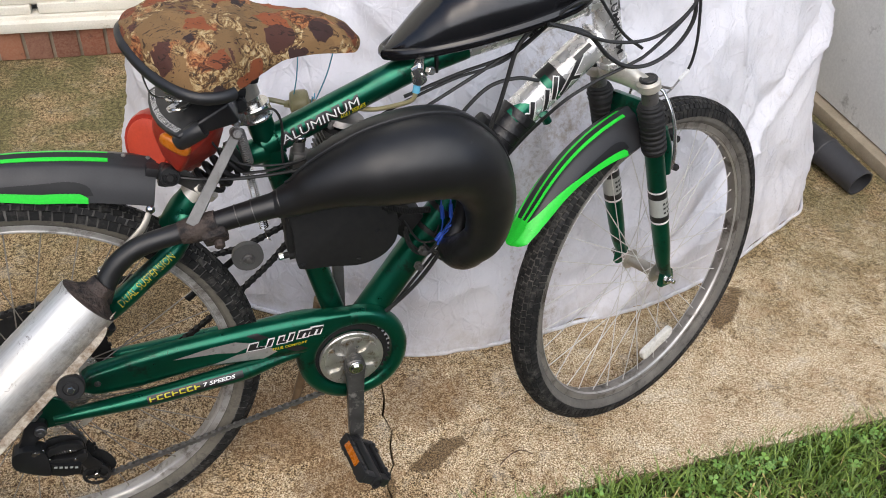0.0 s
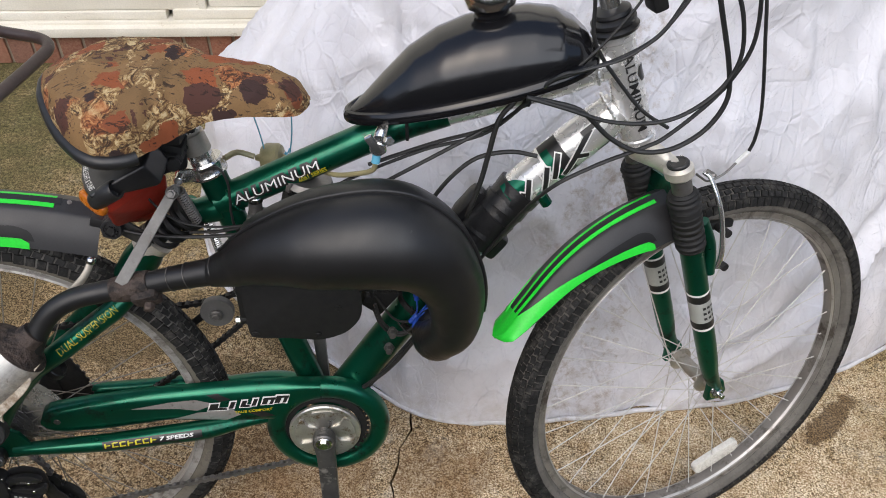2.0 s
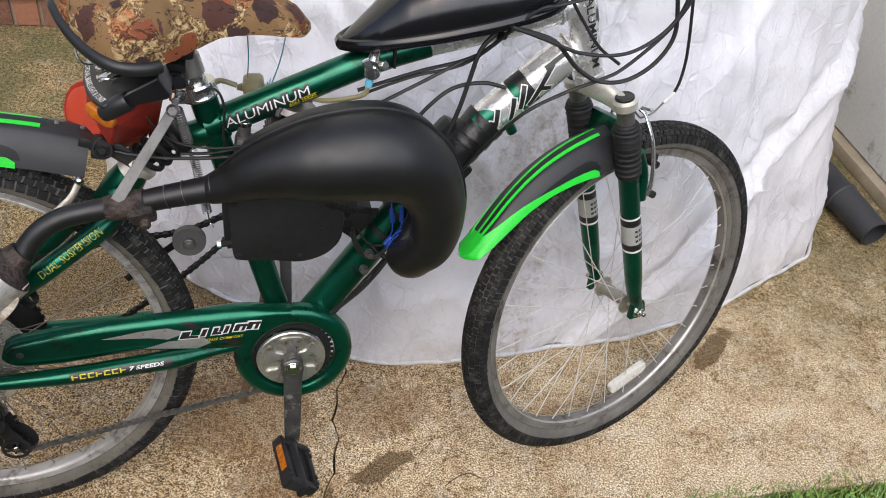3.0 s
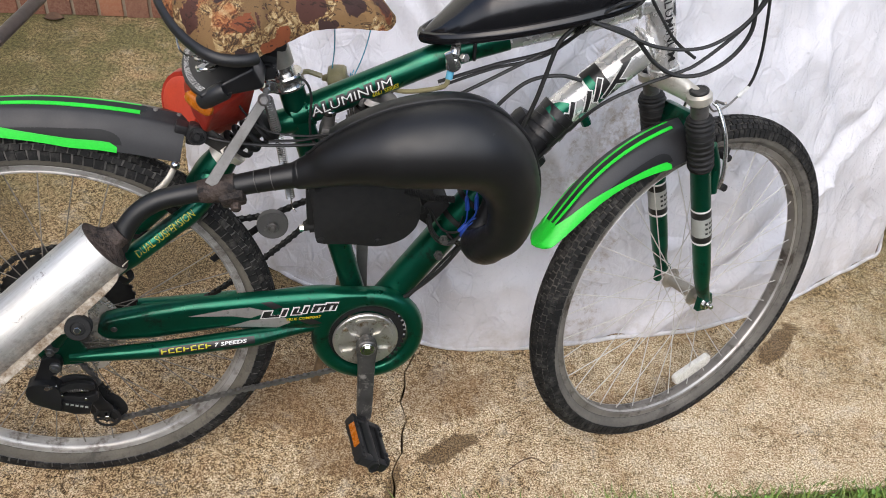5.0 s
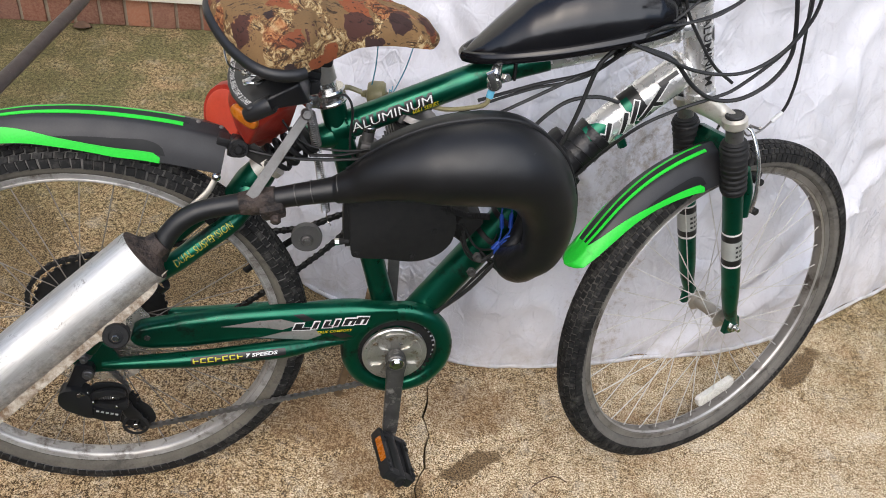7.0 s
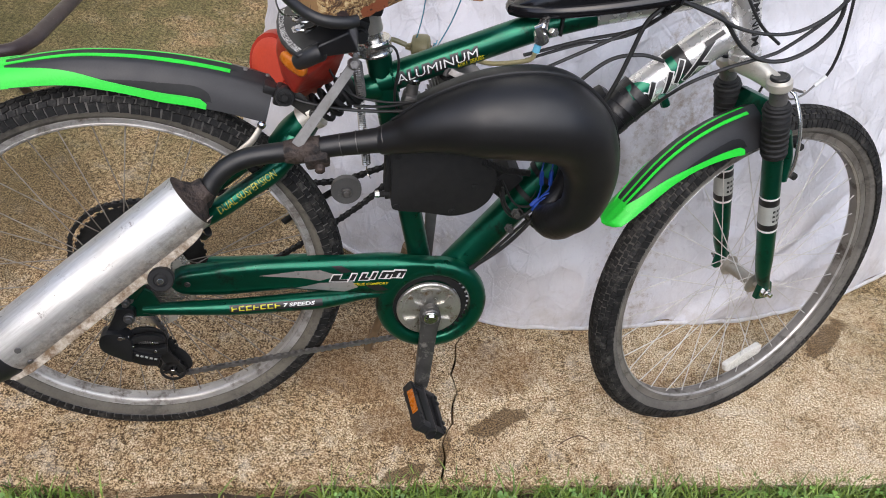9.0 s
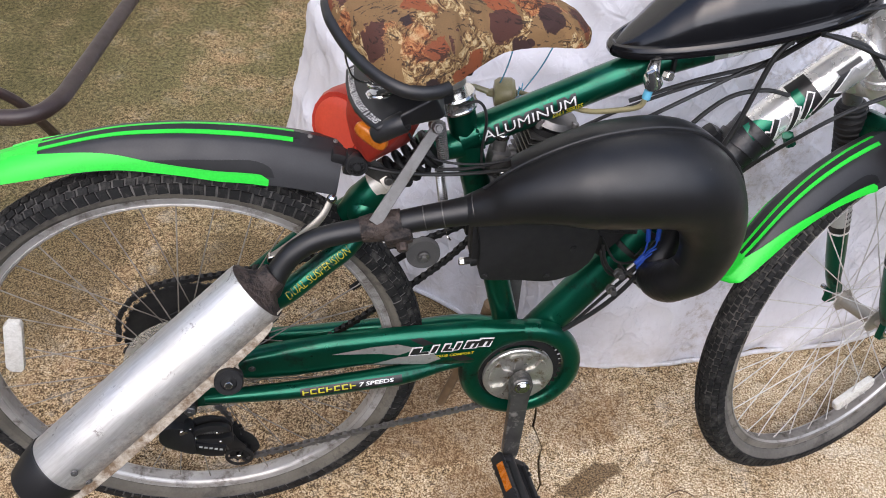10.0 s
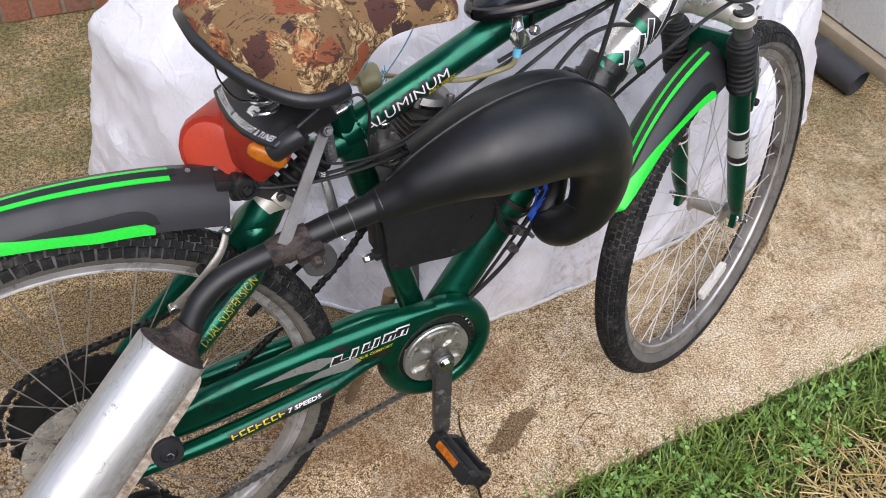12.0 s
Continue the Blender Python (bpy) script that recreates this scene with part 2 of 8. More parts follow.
def camo_mat():
    """Bark and leaf litter between flat tan, rust and dark patches."""
    m, n, l, b = node_mat("autumn_camouflage_cloth")
    v = coords(n, l)
    w = n.new("ShaderNodeTexNoise")
    w.inputs["Scale"].default_value, w.inputs["Detail"].default_value = 34, 5
    l.new(v, w.inputs["Vector"])
    mx = n.new("ShaderNodeMix")
    mx.data_type = "VECTOR"
    mx.inputs["Factor"].default_value = 0.040
    l.new(v, mx.inputs[4])
    l.new(w.outputs["Color"], mx.inputs[5])

    def patches(scale, shift, share, reach, stretch=(1, 1, 1)):
        """1 inside some of the loose blobs, 0 outside, and a number for each blob."""
        mp = n.new("ShaderNodeMapping")
        mp.inputs["Location"].default_value = (shift, shift * 1.7, shift * 0.6)
        mp.inputs["Rotation"].default_value = (shift, 0.3, 2.0 * shift)
        mp.inputs["Scale"].default_value = stretch
        l.new(mx.outputs[1], mp.inputs["Vector"])
        f = n.new("ShaderNodeTexVoronoi")
        f.inputs["Scale"].default_value = scale
        l.new(mp.outputs[0], f.inputs["Vector"])
        c = n.new("ShaderNodeSeparateColor")
        l.new(f.outputs["Color"], c.inputs[0])
        edge = calc(n, l, "ADD", f.outputs["Distance"], step(n, l, noise_tex(n, l, v, 160, 4, 0.7), 0.3, 0.7, -0.06, 0.06))
        inside = calc(n, l, "MULTIPLY", step(n, l, c.outputs[0], share, share + 0.01, 1.0, 0.0), step(n, l, edge, reach, reach + 0.02, 1.0, 0.0))
        return inside, c.outputs[1]
    bark = noise_tex(n, l, coords(n, l, 1, "Object", (1.0, 0.45, 1.0)), 85, 7, 0.76, 1.8)
    col = ramp(n, l, bark, [(0.36, (0.022, 0.013, 0.010)), (0.44, (0.105, 0.052, 0.022)), (0.49, (0.21, 0.120, 0.047)), (0.54, (0.40, 0.275, 0.125)), (0.60, (0.58, 0.45, 0.25))])
    hue = noise_tex(n, l, v, 15, 3)
    col = mixc(n, l, step(n, l, hue, 0.53, 0.58, 0.0, 0.85), col, ramp(n, l, bark, [(0.40, (0.040, 0.016, 0.010)), (0.47, (0.24, 0.068, 0.022)), (0.58, (0.42, 0.17, 0.060))]))
    tan, t2 = patches(19, 0.9, 0.72, 0.58, (1.0, 0.8, 1.0))
    col = mixc(n, l, tan, col, mixc(n, l, t2, (0.260, 0.150, 0.062), (0.185, 0.110, 0.047)))
    rust, r2 = patches(25, 2.1, 0.30, 0.50)
    col = mixc(n, l, rust, col, mixc(n, l, r2, (0.29, 0.080, 0.028), (0.16, 0.050, 0.022)))
    dark, d2 = patches(29, 3.7, 0.44, 0.48, (1.0, 0.7, 1.0))
    col = mixc(n, l, dark, col, mixc(n, l, step(n, l, d2, 0.6, 0.65), (0.075, 0.030, 0.022), (0.030, 0.018, 0.018)))
    twig = step(n, l, noise_tex(n, l, coords(n, l, 1, "Object", (0.6, 1.0, 1.0)), 62, 5, 0.7, 2.6), 0.575, 0.595)
    col = mixc(n, l, calc(n, l, "MULTIPLY", twig, 0.85), col, (0.022, 0.013, 0.010))
    weave = noise_tex(n, l, v, 900, 2)
    col = mixc(n, l, step(n, l, weave, 0.3, 0.8, 0.0, 0.25), col, (0.05, 0.03, 0.02))
    l.new(col, b.inputs["Base Color"])
    b.inputs["Roughness"].default_value = 0.82
    b.inputs["Specular IOR Level"].default_value = 0.3
    bump(n, l, b, calc(n, l, "ADD", weave, calc(n, l, "MULTIPLY", noise_tex(n, l, v, 40, 3), 2.0)), 0.35, 0.002)
    return m


def brick_mat():
    m, n, l, b = node_mat("red_brown_brick")
    v = coords(n, l)
    oi = n.new("ShaderNodeObjectInfo")
    base = ramp(n, l, oi.outputs["Random"], [(0.0, (0.13, 0.060, 0.042)), (0.3, (0.24, 0.085, 0.05)), (0.55, (0.33, 0.135, 0.075)), (0.8, (0.17, 0.085, 0.065)), (1.0, (0.28, 0.10, 0.06))])
    ad = n.new("ShaderNodeVectorMath")
    l.new(v, ad.inputs[0])
    l.new(oi.outputs["Location"], ad.inputs[1])
    grit = noise_tex(n, l, ad.outputs[0], 150, 5, 0.7)
    col = mixc(n, l, step(n, l, grit, 0.35, 0.75, 0.0, 0.5), base, (0.40, 0.24, 0.16))
    col = mixc(n, l, step(n, l, noise_tex(n, l, ad.outputs[0], 36, 6, 0.7), 0.58, 0.75, 0.0, 0.7), col, (0.07, 0.04, 0.035))
    l.new(col, b.inputs["Base Color"])
    b.inputs["Roughness"].default_value = 0.9
    bump(n, l, b, grit, 0.5, 0.003)
    return m


def leaf_mat(name, lo, hi, rough=0.5):
    m, n, l, b = node_mat(name)
    g = n.new("ShaderNodeNewGeometry")
    col = ramp(n, l, g.outputs["Random Per Island"], [(0.0, lo), (0.75, hi), (1.0, tuple(0.5 * (a + c) + 0.02 for a, c in zip(lo, hi)))])
    v = coords(n, l)
    col = mixc(n, l, step(n, l, noise_tex(n, l, v, 60, 3), 0.35, 0.7, 0.0, 0.45), col, tuple(0.5 * x for x in lo))
    l.new(col, b.inputs["Base Color"])
    b.inputs["Roughness"].default_value = rough
    b.inputs["Subsurface Weight"].default_value = 0.0
    return m


def sleeve_mat():
    """Brushed aluminium: lengthwise brushing, scratches and dents, brown grime beside the welded rail."""
    m, n, l, b = node_mat("scuffed_aluminium_sleeve")
    v = coords(n, l)
    mp = n.new("ShaderNodeMapping")
    mp.vector_type = "TEXTURE"
    mp.inputs["Rotation"].default_value = (0, radians(-36), radians(18))
    l.new(v, mp.inputs["Vector"])
    st_ = n.new("ShaderNodeMapping")
    st_.inputs["Scale"].default_value = (0.10, 1, 1)
    l.new(mp.outputs[0], st_.inputs["Vector"])
    brush = noise_tex(n, l, st_.outputs[0], 260, 4, 0.6)
    cloud = noise_tex(n, l, v, 9, 6, 0.65)
    col = mixc(n, l, step(n, l, brush, 0.3, 0.7), (0.86, 0.85, 0.82), (0.66, 0.645, 0.61))
    col = mixc(n, l, step(n, l, cloud, 0.42, 0.72, 0.0, 0.55), col, (0.52, 0.49, 0.44))
    nick = step(n, l, noise_tex(n, l, v, 46, 9, 0.82, 0.6), 0.580, 0.63)
    col = mixc(n, l, calc(n, l, "MULTIPLY", nick, 0.7), col, (0.16, 0.13, 0.10))
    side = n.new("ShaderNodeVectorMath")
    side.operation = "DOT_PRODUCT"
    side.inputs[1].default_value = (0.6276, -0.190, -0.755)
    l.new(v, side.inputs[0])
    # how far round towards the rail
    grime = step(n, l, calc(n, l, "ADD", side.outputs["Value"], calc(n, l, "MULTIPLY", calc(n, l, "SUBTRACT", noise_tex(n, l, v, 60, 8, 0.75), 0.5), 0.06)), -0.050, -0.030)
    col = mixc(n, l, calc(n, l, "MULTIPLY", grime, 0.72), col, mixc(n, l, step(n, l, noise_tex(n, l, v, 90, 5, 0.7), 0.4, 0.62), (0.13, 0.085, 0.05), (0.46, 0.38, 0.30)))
    l.new(col, b.inputs["Base Color"])
    l.new(calc(n, l, "SUBTRACT", 0.90, calc(n, l, "MULTIPLY", grime, 0.6)), b.inputs["Metallic"])
    l.new(step(n, l, cloud, 0.3, 0.7, 0.44, 0.60), b.inputs["Roughness"])
    bump(n, l, b, calc(n, l, "ADD", calc(n, l, "MULTIPLY", brush, 0.3), calc(n, l, "MULTIPLY", noise_tex(n, l, v, 26, 3), 2.0)), 0.28, 0.003)
    return m


def clear_mat():
    m, n, l, b = node_mat("yellowed_clear_plastic")
    v = coords(n, l)
    l.new(mixc(n, l, noise_tex(n, l, v, 40), (0.46, 0.43, 0.35), (0.60, 0.57, 0.50)), b.inputs["Base Color"])
    l.new(step(n, l, noise_tex(n, l, v, 26, 6, 0.7), 0.35, 0.65, 0.26, 0.50), b.inputs["Alpha"])
    b.inputs["Roughness"].default_value = 0.35
    return m


CONCRETE = concrete_mat()
CLEAR = clear_mat()
TARP = tarp_mat()
CAMO = camo_mat()
BRICK = brick_mat()
MORTAR = surface("old_mortar", (0.34, 0.27, 0.20), (0.24, 0.19, 0.14), 30, (0.85, 0.95), grain=300, relief=0.6, relief_dist=0.003)
SOIL = surface("dark_soil", (0.055, 0.038, 0.025), (0.11, 0.078, 0.05), 22, (0.85, 1.0), grain=160, relief=1.0, relief_dist=0.012, wear=(0.17, 0.13, 0.09), wear_at=(0.6, 0.7), wear_scale=60)
GRASS = leaf_mat("meadow_grass", (0.075, 0.150, 0.020), (0.27, 0.37, 0.065))
CLOVER = leaf_mat("clover_leaf", (0.090, 0.20, 0.03), (0.23, 0.42, 0.080))
STRAW = leaf_mat("dry_straw", (0.42, 0.29, 0.10), (0.74, 0.58, 0.27), 0.7)
WOOD_WHITE = surface("weathered_white_paint", (0.80, 0.77, 0.68), (0.70, 0.66, 0.56), 9, (0.5, 0.7), grain=200, relief=0.15, wear=(0.33, 0.26, 0.17), wear_at=(0.66, 0.74), wear_scale=14)
WALL_WHITE = surface("scuffed_white_wall", (0.82, 0.83, 0.82), (0.72, 0.735, 0.73), 4, (0.45, 0.7), grain=120, relief=0.15, wear=(0.22, 0.22, 0.21), wear_at=(0.60, 0.74), wear_scale=9)
SILL_WOOD = surface("grey_weathered_board", (0.30, 0.25, 0.18), (0.42, 0.36, 0.27), 14, (0.8, 0.95), grain=180, relief=0.4)
GREEN = surface("emerald_metallic_paint", (0.003, 0.125, 0.069), (0.002, 0.080, 0.045), 14, (0.26, 0.40), metal=0.80, grain=700, relief=0.05, coat=0.35, wear=(0.010, 0.022, 0.015), wear_at=(0.56, 0.68), wear_scale=17)
SILVER = surface("silver_paint", (0.86, 0.855, 0.84), (0.78, 0.77, 0.75), 18, (0.20, 0.34), metal=0.62, grain=500, relief=0.03, coat=0.5, wear=(0.30, 0.26, 0.20), wear_at=(0.68, 0.78))
ALU_DULL = surface("dull_cast_aluminium", (0.50, 0.47, 0.41), (0.36, 0.33, 0.28), 20, (0.35, 0.5), metal=0.7, grain=400, relief=0.1, wear=(0.16, 0.12, 0.08), wear_at=(0.60, 0.75), wear_scale=40)
CAST = surface("worn_cast_aluminium", (0.74, 0.71, 0.64), (0.56, 0.52, 0.44), 24, (0.32, 0.46), metal=0.5, grain=350, relief=0.08, wear=(0.26, 0.20, 0.13), wear_at=(0.60, 0.74), wear_scale=40)
MUFFLER = sleeve_mat()
SPOKE = surface("galvanised_spoke", (0.74, 0.73, 0.70), (0.48, 0.46, 0.43), 40, (0.4, 0.55), metal=0.2, grain=400, relief=0.0)
CHROME = surface("chromed_steel", (0.72, 0.72, 0.70), (0.55, 0.54, 0.52), 30, (0.10, 0.24), metal=1.0, grain=300, relief=0.02, wear=(0.22, 0.17, 0.11), wear_at=(0.64, 0.74), wear_scale=60)
TARNISH = surface("tarnished_chrome_plate", (0.70, 0.685, 0.64), (0.52, 0.50, 0.45), 24, (0.27, 0.42), metal=0.85, grain=350, relief=0.08, wear=(0.20, 0.14, 0.07), wear_at=(0.52, 0.66), wear_scale=55)
STAND = surface("rusty_brown_stand", (0.22, 0.15, 0.085), (0.14, 0.092, 0.05), 40, (0.7, 0.85), grain=250, relief=0.2)
STRAP = surface("dull_zinc_strap", (0.27, 0.262, 0.25), (0.17, 0.165, 0.155), 30, (0.45, 0.6), metal=0.4, grain=300, relief=0.1, wear=(0.15, 0.12, 0.09), wear_at=(0.6, 0.72), wear_scale=60)
TENSION = surface("worn_grey_rubber", (0.105, 0.103, 0.100), (0.075, 0.073, 0.070), 30, (0.5, 0.65), grain=300, relief=0.1, wear=(0.16, 0.15, 0.14), wear_at=(0.6, 0.72), wear_scale=60)
BRIGHT = surface("bright_plated_metal", (0.80, 0.79, 0.76), (0.60, 0.59, 0.56), 30, (0.12, 0.26), metal=0.92, grain=300, relief=0.03, wear=(0.24, 0.20, 0.15), wear_at=(0.62, 0.74), wear_scale=60)
STEEL = surface("worn_grey_steel", (0.26, 0.25, 0.24), (0.16, 0.155, 0.15), 30, (0.4, 0.55), metal=0.8, grain=400, relief=0.15, wear=(0.11, 0.07, 0.045), wear_at=(0.6, 0.72), wear_scale=60)
CRANK = surface("scuffed_dark_crank", (0.135, 0.131, 0.124), (0.065, 0.063, 0.060), 30, (0.32, 0.48), metal=0.6, grain=300, relief=0.1, wear=(0.33, 0.31, 0.28), wear_at=(0.54, 0.66), wear_scale=45)
# darker copy for the rear spokes: shade and dark reflections put into the colour
SPOKE_SHADED = surface("shaded_spoke", (0.34, 0.31, 0.27), (0.18, 0.155, 0.13), 40, (0.4, 0.55), metal=0.35, grain=400, relief=0.0)
RAIL_ALU = surface("dirty_aluminium_rail", (0.70, 0.64, 0.54), (0.52, 0.45, 0.35), 40, (0.5, 0.65), metal=0.3, grain=300, relief=0.2, wear=(0.20, 0.135, 0.08), wear_at=(0.40, 0.60), wear_scale=55)
RIM = surface("dusty_alloy_rim", (0.50, 0.485, 0.46), (0.33, 0.315, 0.295), 16, (0.4, 0.6), metal=0.45, grain=250, relief=0.1, wear=(0.12, 0.10, 0.08), wear_at=(0.50, 0.66), wear_scale=26)
RIM_DULL = surface("dirty_grey_rim", (0.290, 0.272, 0.245), (0.160, 0.146, 0.128), 14, (0.40, 0.55), metal=0.4, grain=250, relief=0.2, wear=(0.070, 0.058, 0.046), wear_at=(0.52, 0.66), wear_scale=20)
RIM_LIP = surface("worn_bright_rim_lip", (0.55, 0.535, 0.51), (0.36, 0.345, 0.32), 18, (0.3, 0.45), metal=0.6, grain=250, relief=0.1, wear=(0.14, 0.12, 0.10), wear_at=(0.54, 0.68), wear_scale=26)
RUBBER = surface("black_tyre_rubber", (0.009, 0.009, 0.009), (0.016, 0.0155, 0.015), 30, (0.6, 0.8), grain=300, relief=0.3, spec=0.28, wear=(0.095, 0.089, 0.080), wear_at=(0.50, 0.78), wear_scale=60)
GROOVE = surface("dusty_tread_groove", (0.16, 0.152, 0.14), (0.035, 0.033, 0.030), 34, (0.85, 0.95), grain=300, relief=0.2)
GROOVE_DARK = surface("dark_tread_groove", (0.125, 0.115, 0.100), (0.022, 0.021, 0.019), 34, (0.85, 0.95), grain=300, relief=0.2)
SIDEWALL_TAN = surface("muddy_tyre_sidewall", (0.100, 0.090, 0.072), (0.165, 0.148, 0.118), 16, (0.8, 0.95), grain=300, relief=0.3, wear=(0.060, 0.055, 0.048), wear_at=(0.52, 0.66), wear_scale=24)
SIDEWALL = surface("dusty_tyre_sidewall", (0.105, 0.097, 0.085), (0.180, 0.166, 0.145), 16, (0.8, 0.95), grain=300, relief=0.3, wear=(0.060, 0.055, 0.050), wear_at=(0.52, 0.66), wear_scale=24)
BLACK_GLOSS = surface("satin_black_enamel", (0.006, 0.006, 0.007), (0.009, 0.009, 0.010), 20, (0.13, 0.21), grain=500, relief=0.02, wear=(0.022, 0.021, 0.020), wear_at=(0.64, 0.78), wear_scale=20)
BLACK_HEAT = surface("matte_black_exhaust_paint", (0.0075, 0.0075, 0.0077), (0.0115, 0.0115, 0.0118), 16, (0.38, 0.50), grain=420, relief=0.10, spec=0.52, wear=(0.060, 0.058, 0.054), wear_at=(0.665, 0.72), wear_scale=42)
RUSTY_PIPE = surface("rusty_weld_metal", (0.045, 0.034, 0.028), (0.10, 0.072, 0.058), 40, (0.6, 0.8), metal=0.3, grain=110, relief=1.0, relief_dist=0.005, wear=(0.022, 0.020, 0.019), wear_at=(0.5, 0.62), wear_scale=50)
ENGINE_BLACK = surface("flat_black_engine_paint", (0.005, 0.005, 0.005), (0.008, 0.008, 0.008), 30, (0.55, 0.75), grain=400, relief=0.1)
ENGINE_GLOSS = surface("smooth_black_plastic", (0.010, 0.010, 0.011), (0.016, 0.016, 0.017), 20, (0.30, 0.42), grain=500, relief=0.03)
PLASTIC = surface("black_plastic", (0.013, 0.013, 0.0135), (0.021, 0.021, 0.0215), 20, (0.34, 0.48), grain=500, relief=0.05, wear=(0.065, 0.063, 0.060), wear_at=(0.64, 0.78), wear_scale=30)
FENDER_GREY = surface("charcoal_fender_plastic", (0.021, 0.021, 0.0222), (0.030, 0.030, 0.032), 14, (0.38, 0.52), grain=450, relief=0.04, spec=0.42, wear=(0.10, 0.098, 0.092), wear_at=(0.68, 0.80), wear_scale=24)
FENDER_DARK = surface("black_fender_panel", (0.006, 0.006, 0.0062), (0.009, 0.009, 0.0093), 20, (0.5, 0.62), grain=450, relief=0.04, spec=0.35)
NEON = surface("bright_green_plastic", (0.018, 0.62, 0.035), (0.022, 0.70, 0.045), 12, (0.36, 0.46), grain=400, relief=0.03, wear=(0.035, 0.42, 0.04), wear_at=(0.66, 0.8))
RED_LENS = surface("dusty_red_lens", (0.34, 0.024, 0.013), (0.43, 0.040, 0.020), 18, (0.34, 0.5), grain=300, relief=0.05, wear=(0.20, 0.035, 0.02), wear_at=(0.6, 0.75), spec=0.4)
RED_PALE = surface("faded_red_reflector", (0.54, 0.062, 0.026), (0.47, 0.050, 0.022), 24, (0.4, 0.55), grain=300, relief=0.05, wear=(0.30, 0.05, 0.03), wear_at=(0.6, 0.75))
AMBER = surface("amber_reflector", (0.50, 0.15, 0.010), (0.38, 0.10, 0.008), 60, (0.2, 0.35), grain=300, relief=0.1)
REFLECTOR = surface("clear_reflector", (0.62, 0.60, 0.54), (0.72, 0.71, 0.66), 80, (0.2, 0.35), grain=600, relief=0.3)
CABLE = surface("black_cable_sheath", (0.013, 0.013, 0.013), (0.02, 0.02, 0.02), 40, (0.4, 0.55), grain=500, relief=0.05)
TAPE = surface("black_electrical_tape", (0.007, 0.007, 0.008), (0.011, 0.011, 0.012), 60, (0.30, 0.45), grain=160, relief=0.35, relief_dist=0.002)
STRING = surface("blue_string", (0.10, 0.38, 0.55), (0.14, 0.46, 0.62), 90, (0.6, 0.8), grain=500, relief=0.2)
WIRE_BLUE = surface("blue_wire", (0.015, 0.06, 0.36), (0.02, 0.08, 0.44), 90, (0.35, 0.5), grain=500, relief=0.0)
HOSE = surface("yellowed_fuel_hose", (0.34, 0.30, 0.16), (0.25, 0.22, 0.11), 60, (0.3, 0.45), grain=400, relief=0.05)
PIPE_BLACK = surface("grey_black_drain_pipe", (0.032, 0.033, 0.037), (0.050, 0.051, 0.056), 12, (0.45, 0.6), grain=250, relief=0.1)
CHAIR_METAL = surface("dark_bronze_tube", (0.030, 0.019, 0.018), (0.050, 0.033, 0.031), 24, (0.36, 0.50), grain=300, relief=0.1, wear=(0.22, 0.20, 0.19), wear_at=(0.66, 0.74), wear_scale=70)
INK_WHITE = surface("white_decal", (0.80, 0.80, 0.78), (0.70, 0.70, 0.68), 60, (0.35, 0.5), grain=500, relief=0.0)
INK_BLACK = surface("black_decal", (0.012, 0.012, 0.012), (0.02, 0.02, 0.02), 60, (0.3, 0.45), grain=500, relief=0.0)
INK_YELLOW = surface("yellow_decal", (0.58, 0.52, 0.02), (0.48, 0.44, 0.02), 60, (0.35, 0.5), grain=500, relief=0.0)
INK_YELLOW_DIM = surface("worn_yellow_decal", (0.50, 0.46, 0.02), (0.34, 0.32, 0.02), 90, (0.35, 0.5), grain=500, relief=0.0, wear=(0.02, 0.07, 0.04), wear_at=(0.50, 0.58), wear_scale=160)
INK_SILVER = surface("silver_decal", (0.36, 0.35, 0.33), (0.30, 0.29, 0.27), 60, (0.3, 0.42), metal=0.4, grain=500, relief=0.0, wear=(0.10, 0.085, 0.07), wear_at=(0.58, 0.68), wear_scale=50)
INK_GREY = surface("grey_decal", (0.42, 0.43, 0.40), (0.36, 0.37, 0.34), 60, (0.35, 0.5), grain=500, relief=0.0)
LEAF_BROWN = surface("dead_brown_leaf", (0.075, 0.042, 0.026), (0.13, 0.075, 0.045), 60, (0.7, 0.9), grain=300, relief=0.3)

# ---- shapes: each returns (verts, faces) ----
def joined(*shapes):
    vs, fs = [], []
    for v, f in shapes:
        k = len(vs)
        vs += list(v)
        fs += [tuple(i + k for i in q) for q in f]
    return vs, fs


def moved(shape, m):
    return [tuple(m @ Vector(p)) for p in shape[0]], shape[1]


def spline(pts, res):
    """A smooth line through the points (Catmull-Rom)."""
    p = [Vector(q) for q in pts]
    if res <= 1 or len(p) < 3:
        return p
    p = [p[0] * 2 - p[1]] + p + [p[-1] * 2 - p[-2]]
    out = []
    for i in range(1, len(p) - 2):
        a, b, c, d = p[i - 1:i + 3]
        for k in range(res):
            t = k / res
            out.append(0.5 * (2 * b + (c - a) * t + (2 * a - 5 * b + 4 * c - d) * t * t + (3 * b - a - 3 * c + d) * t ** 3))
    return out + [p[-2]]


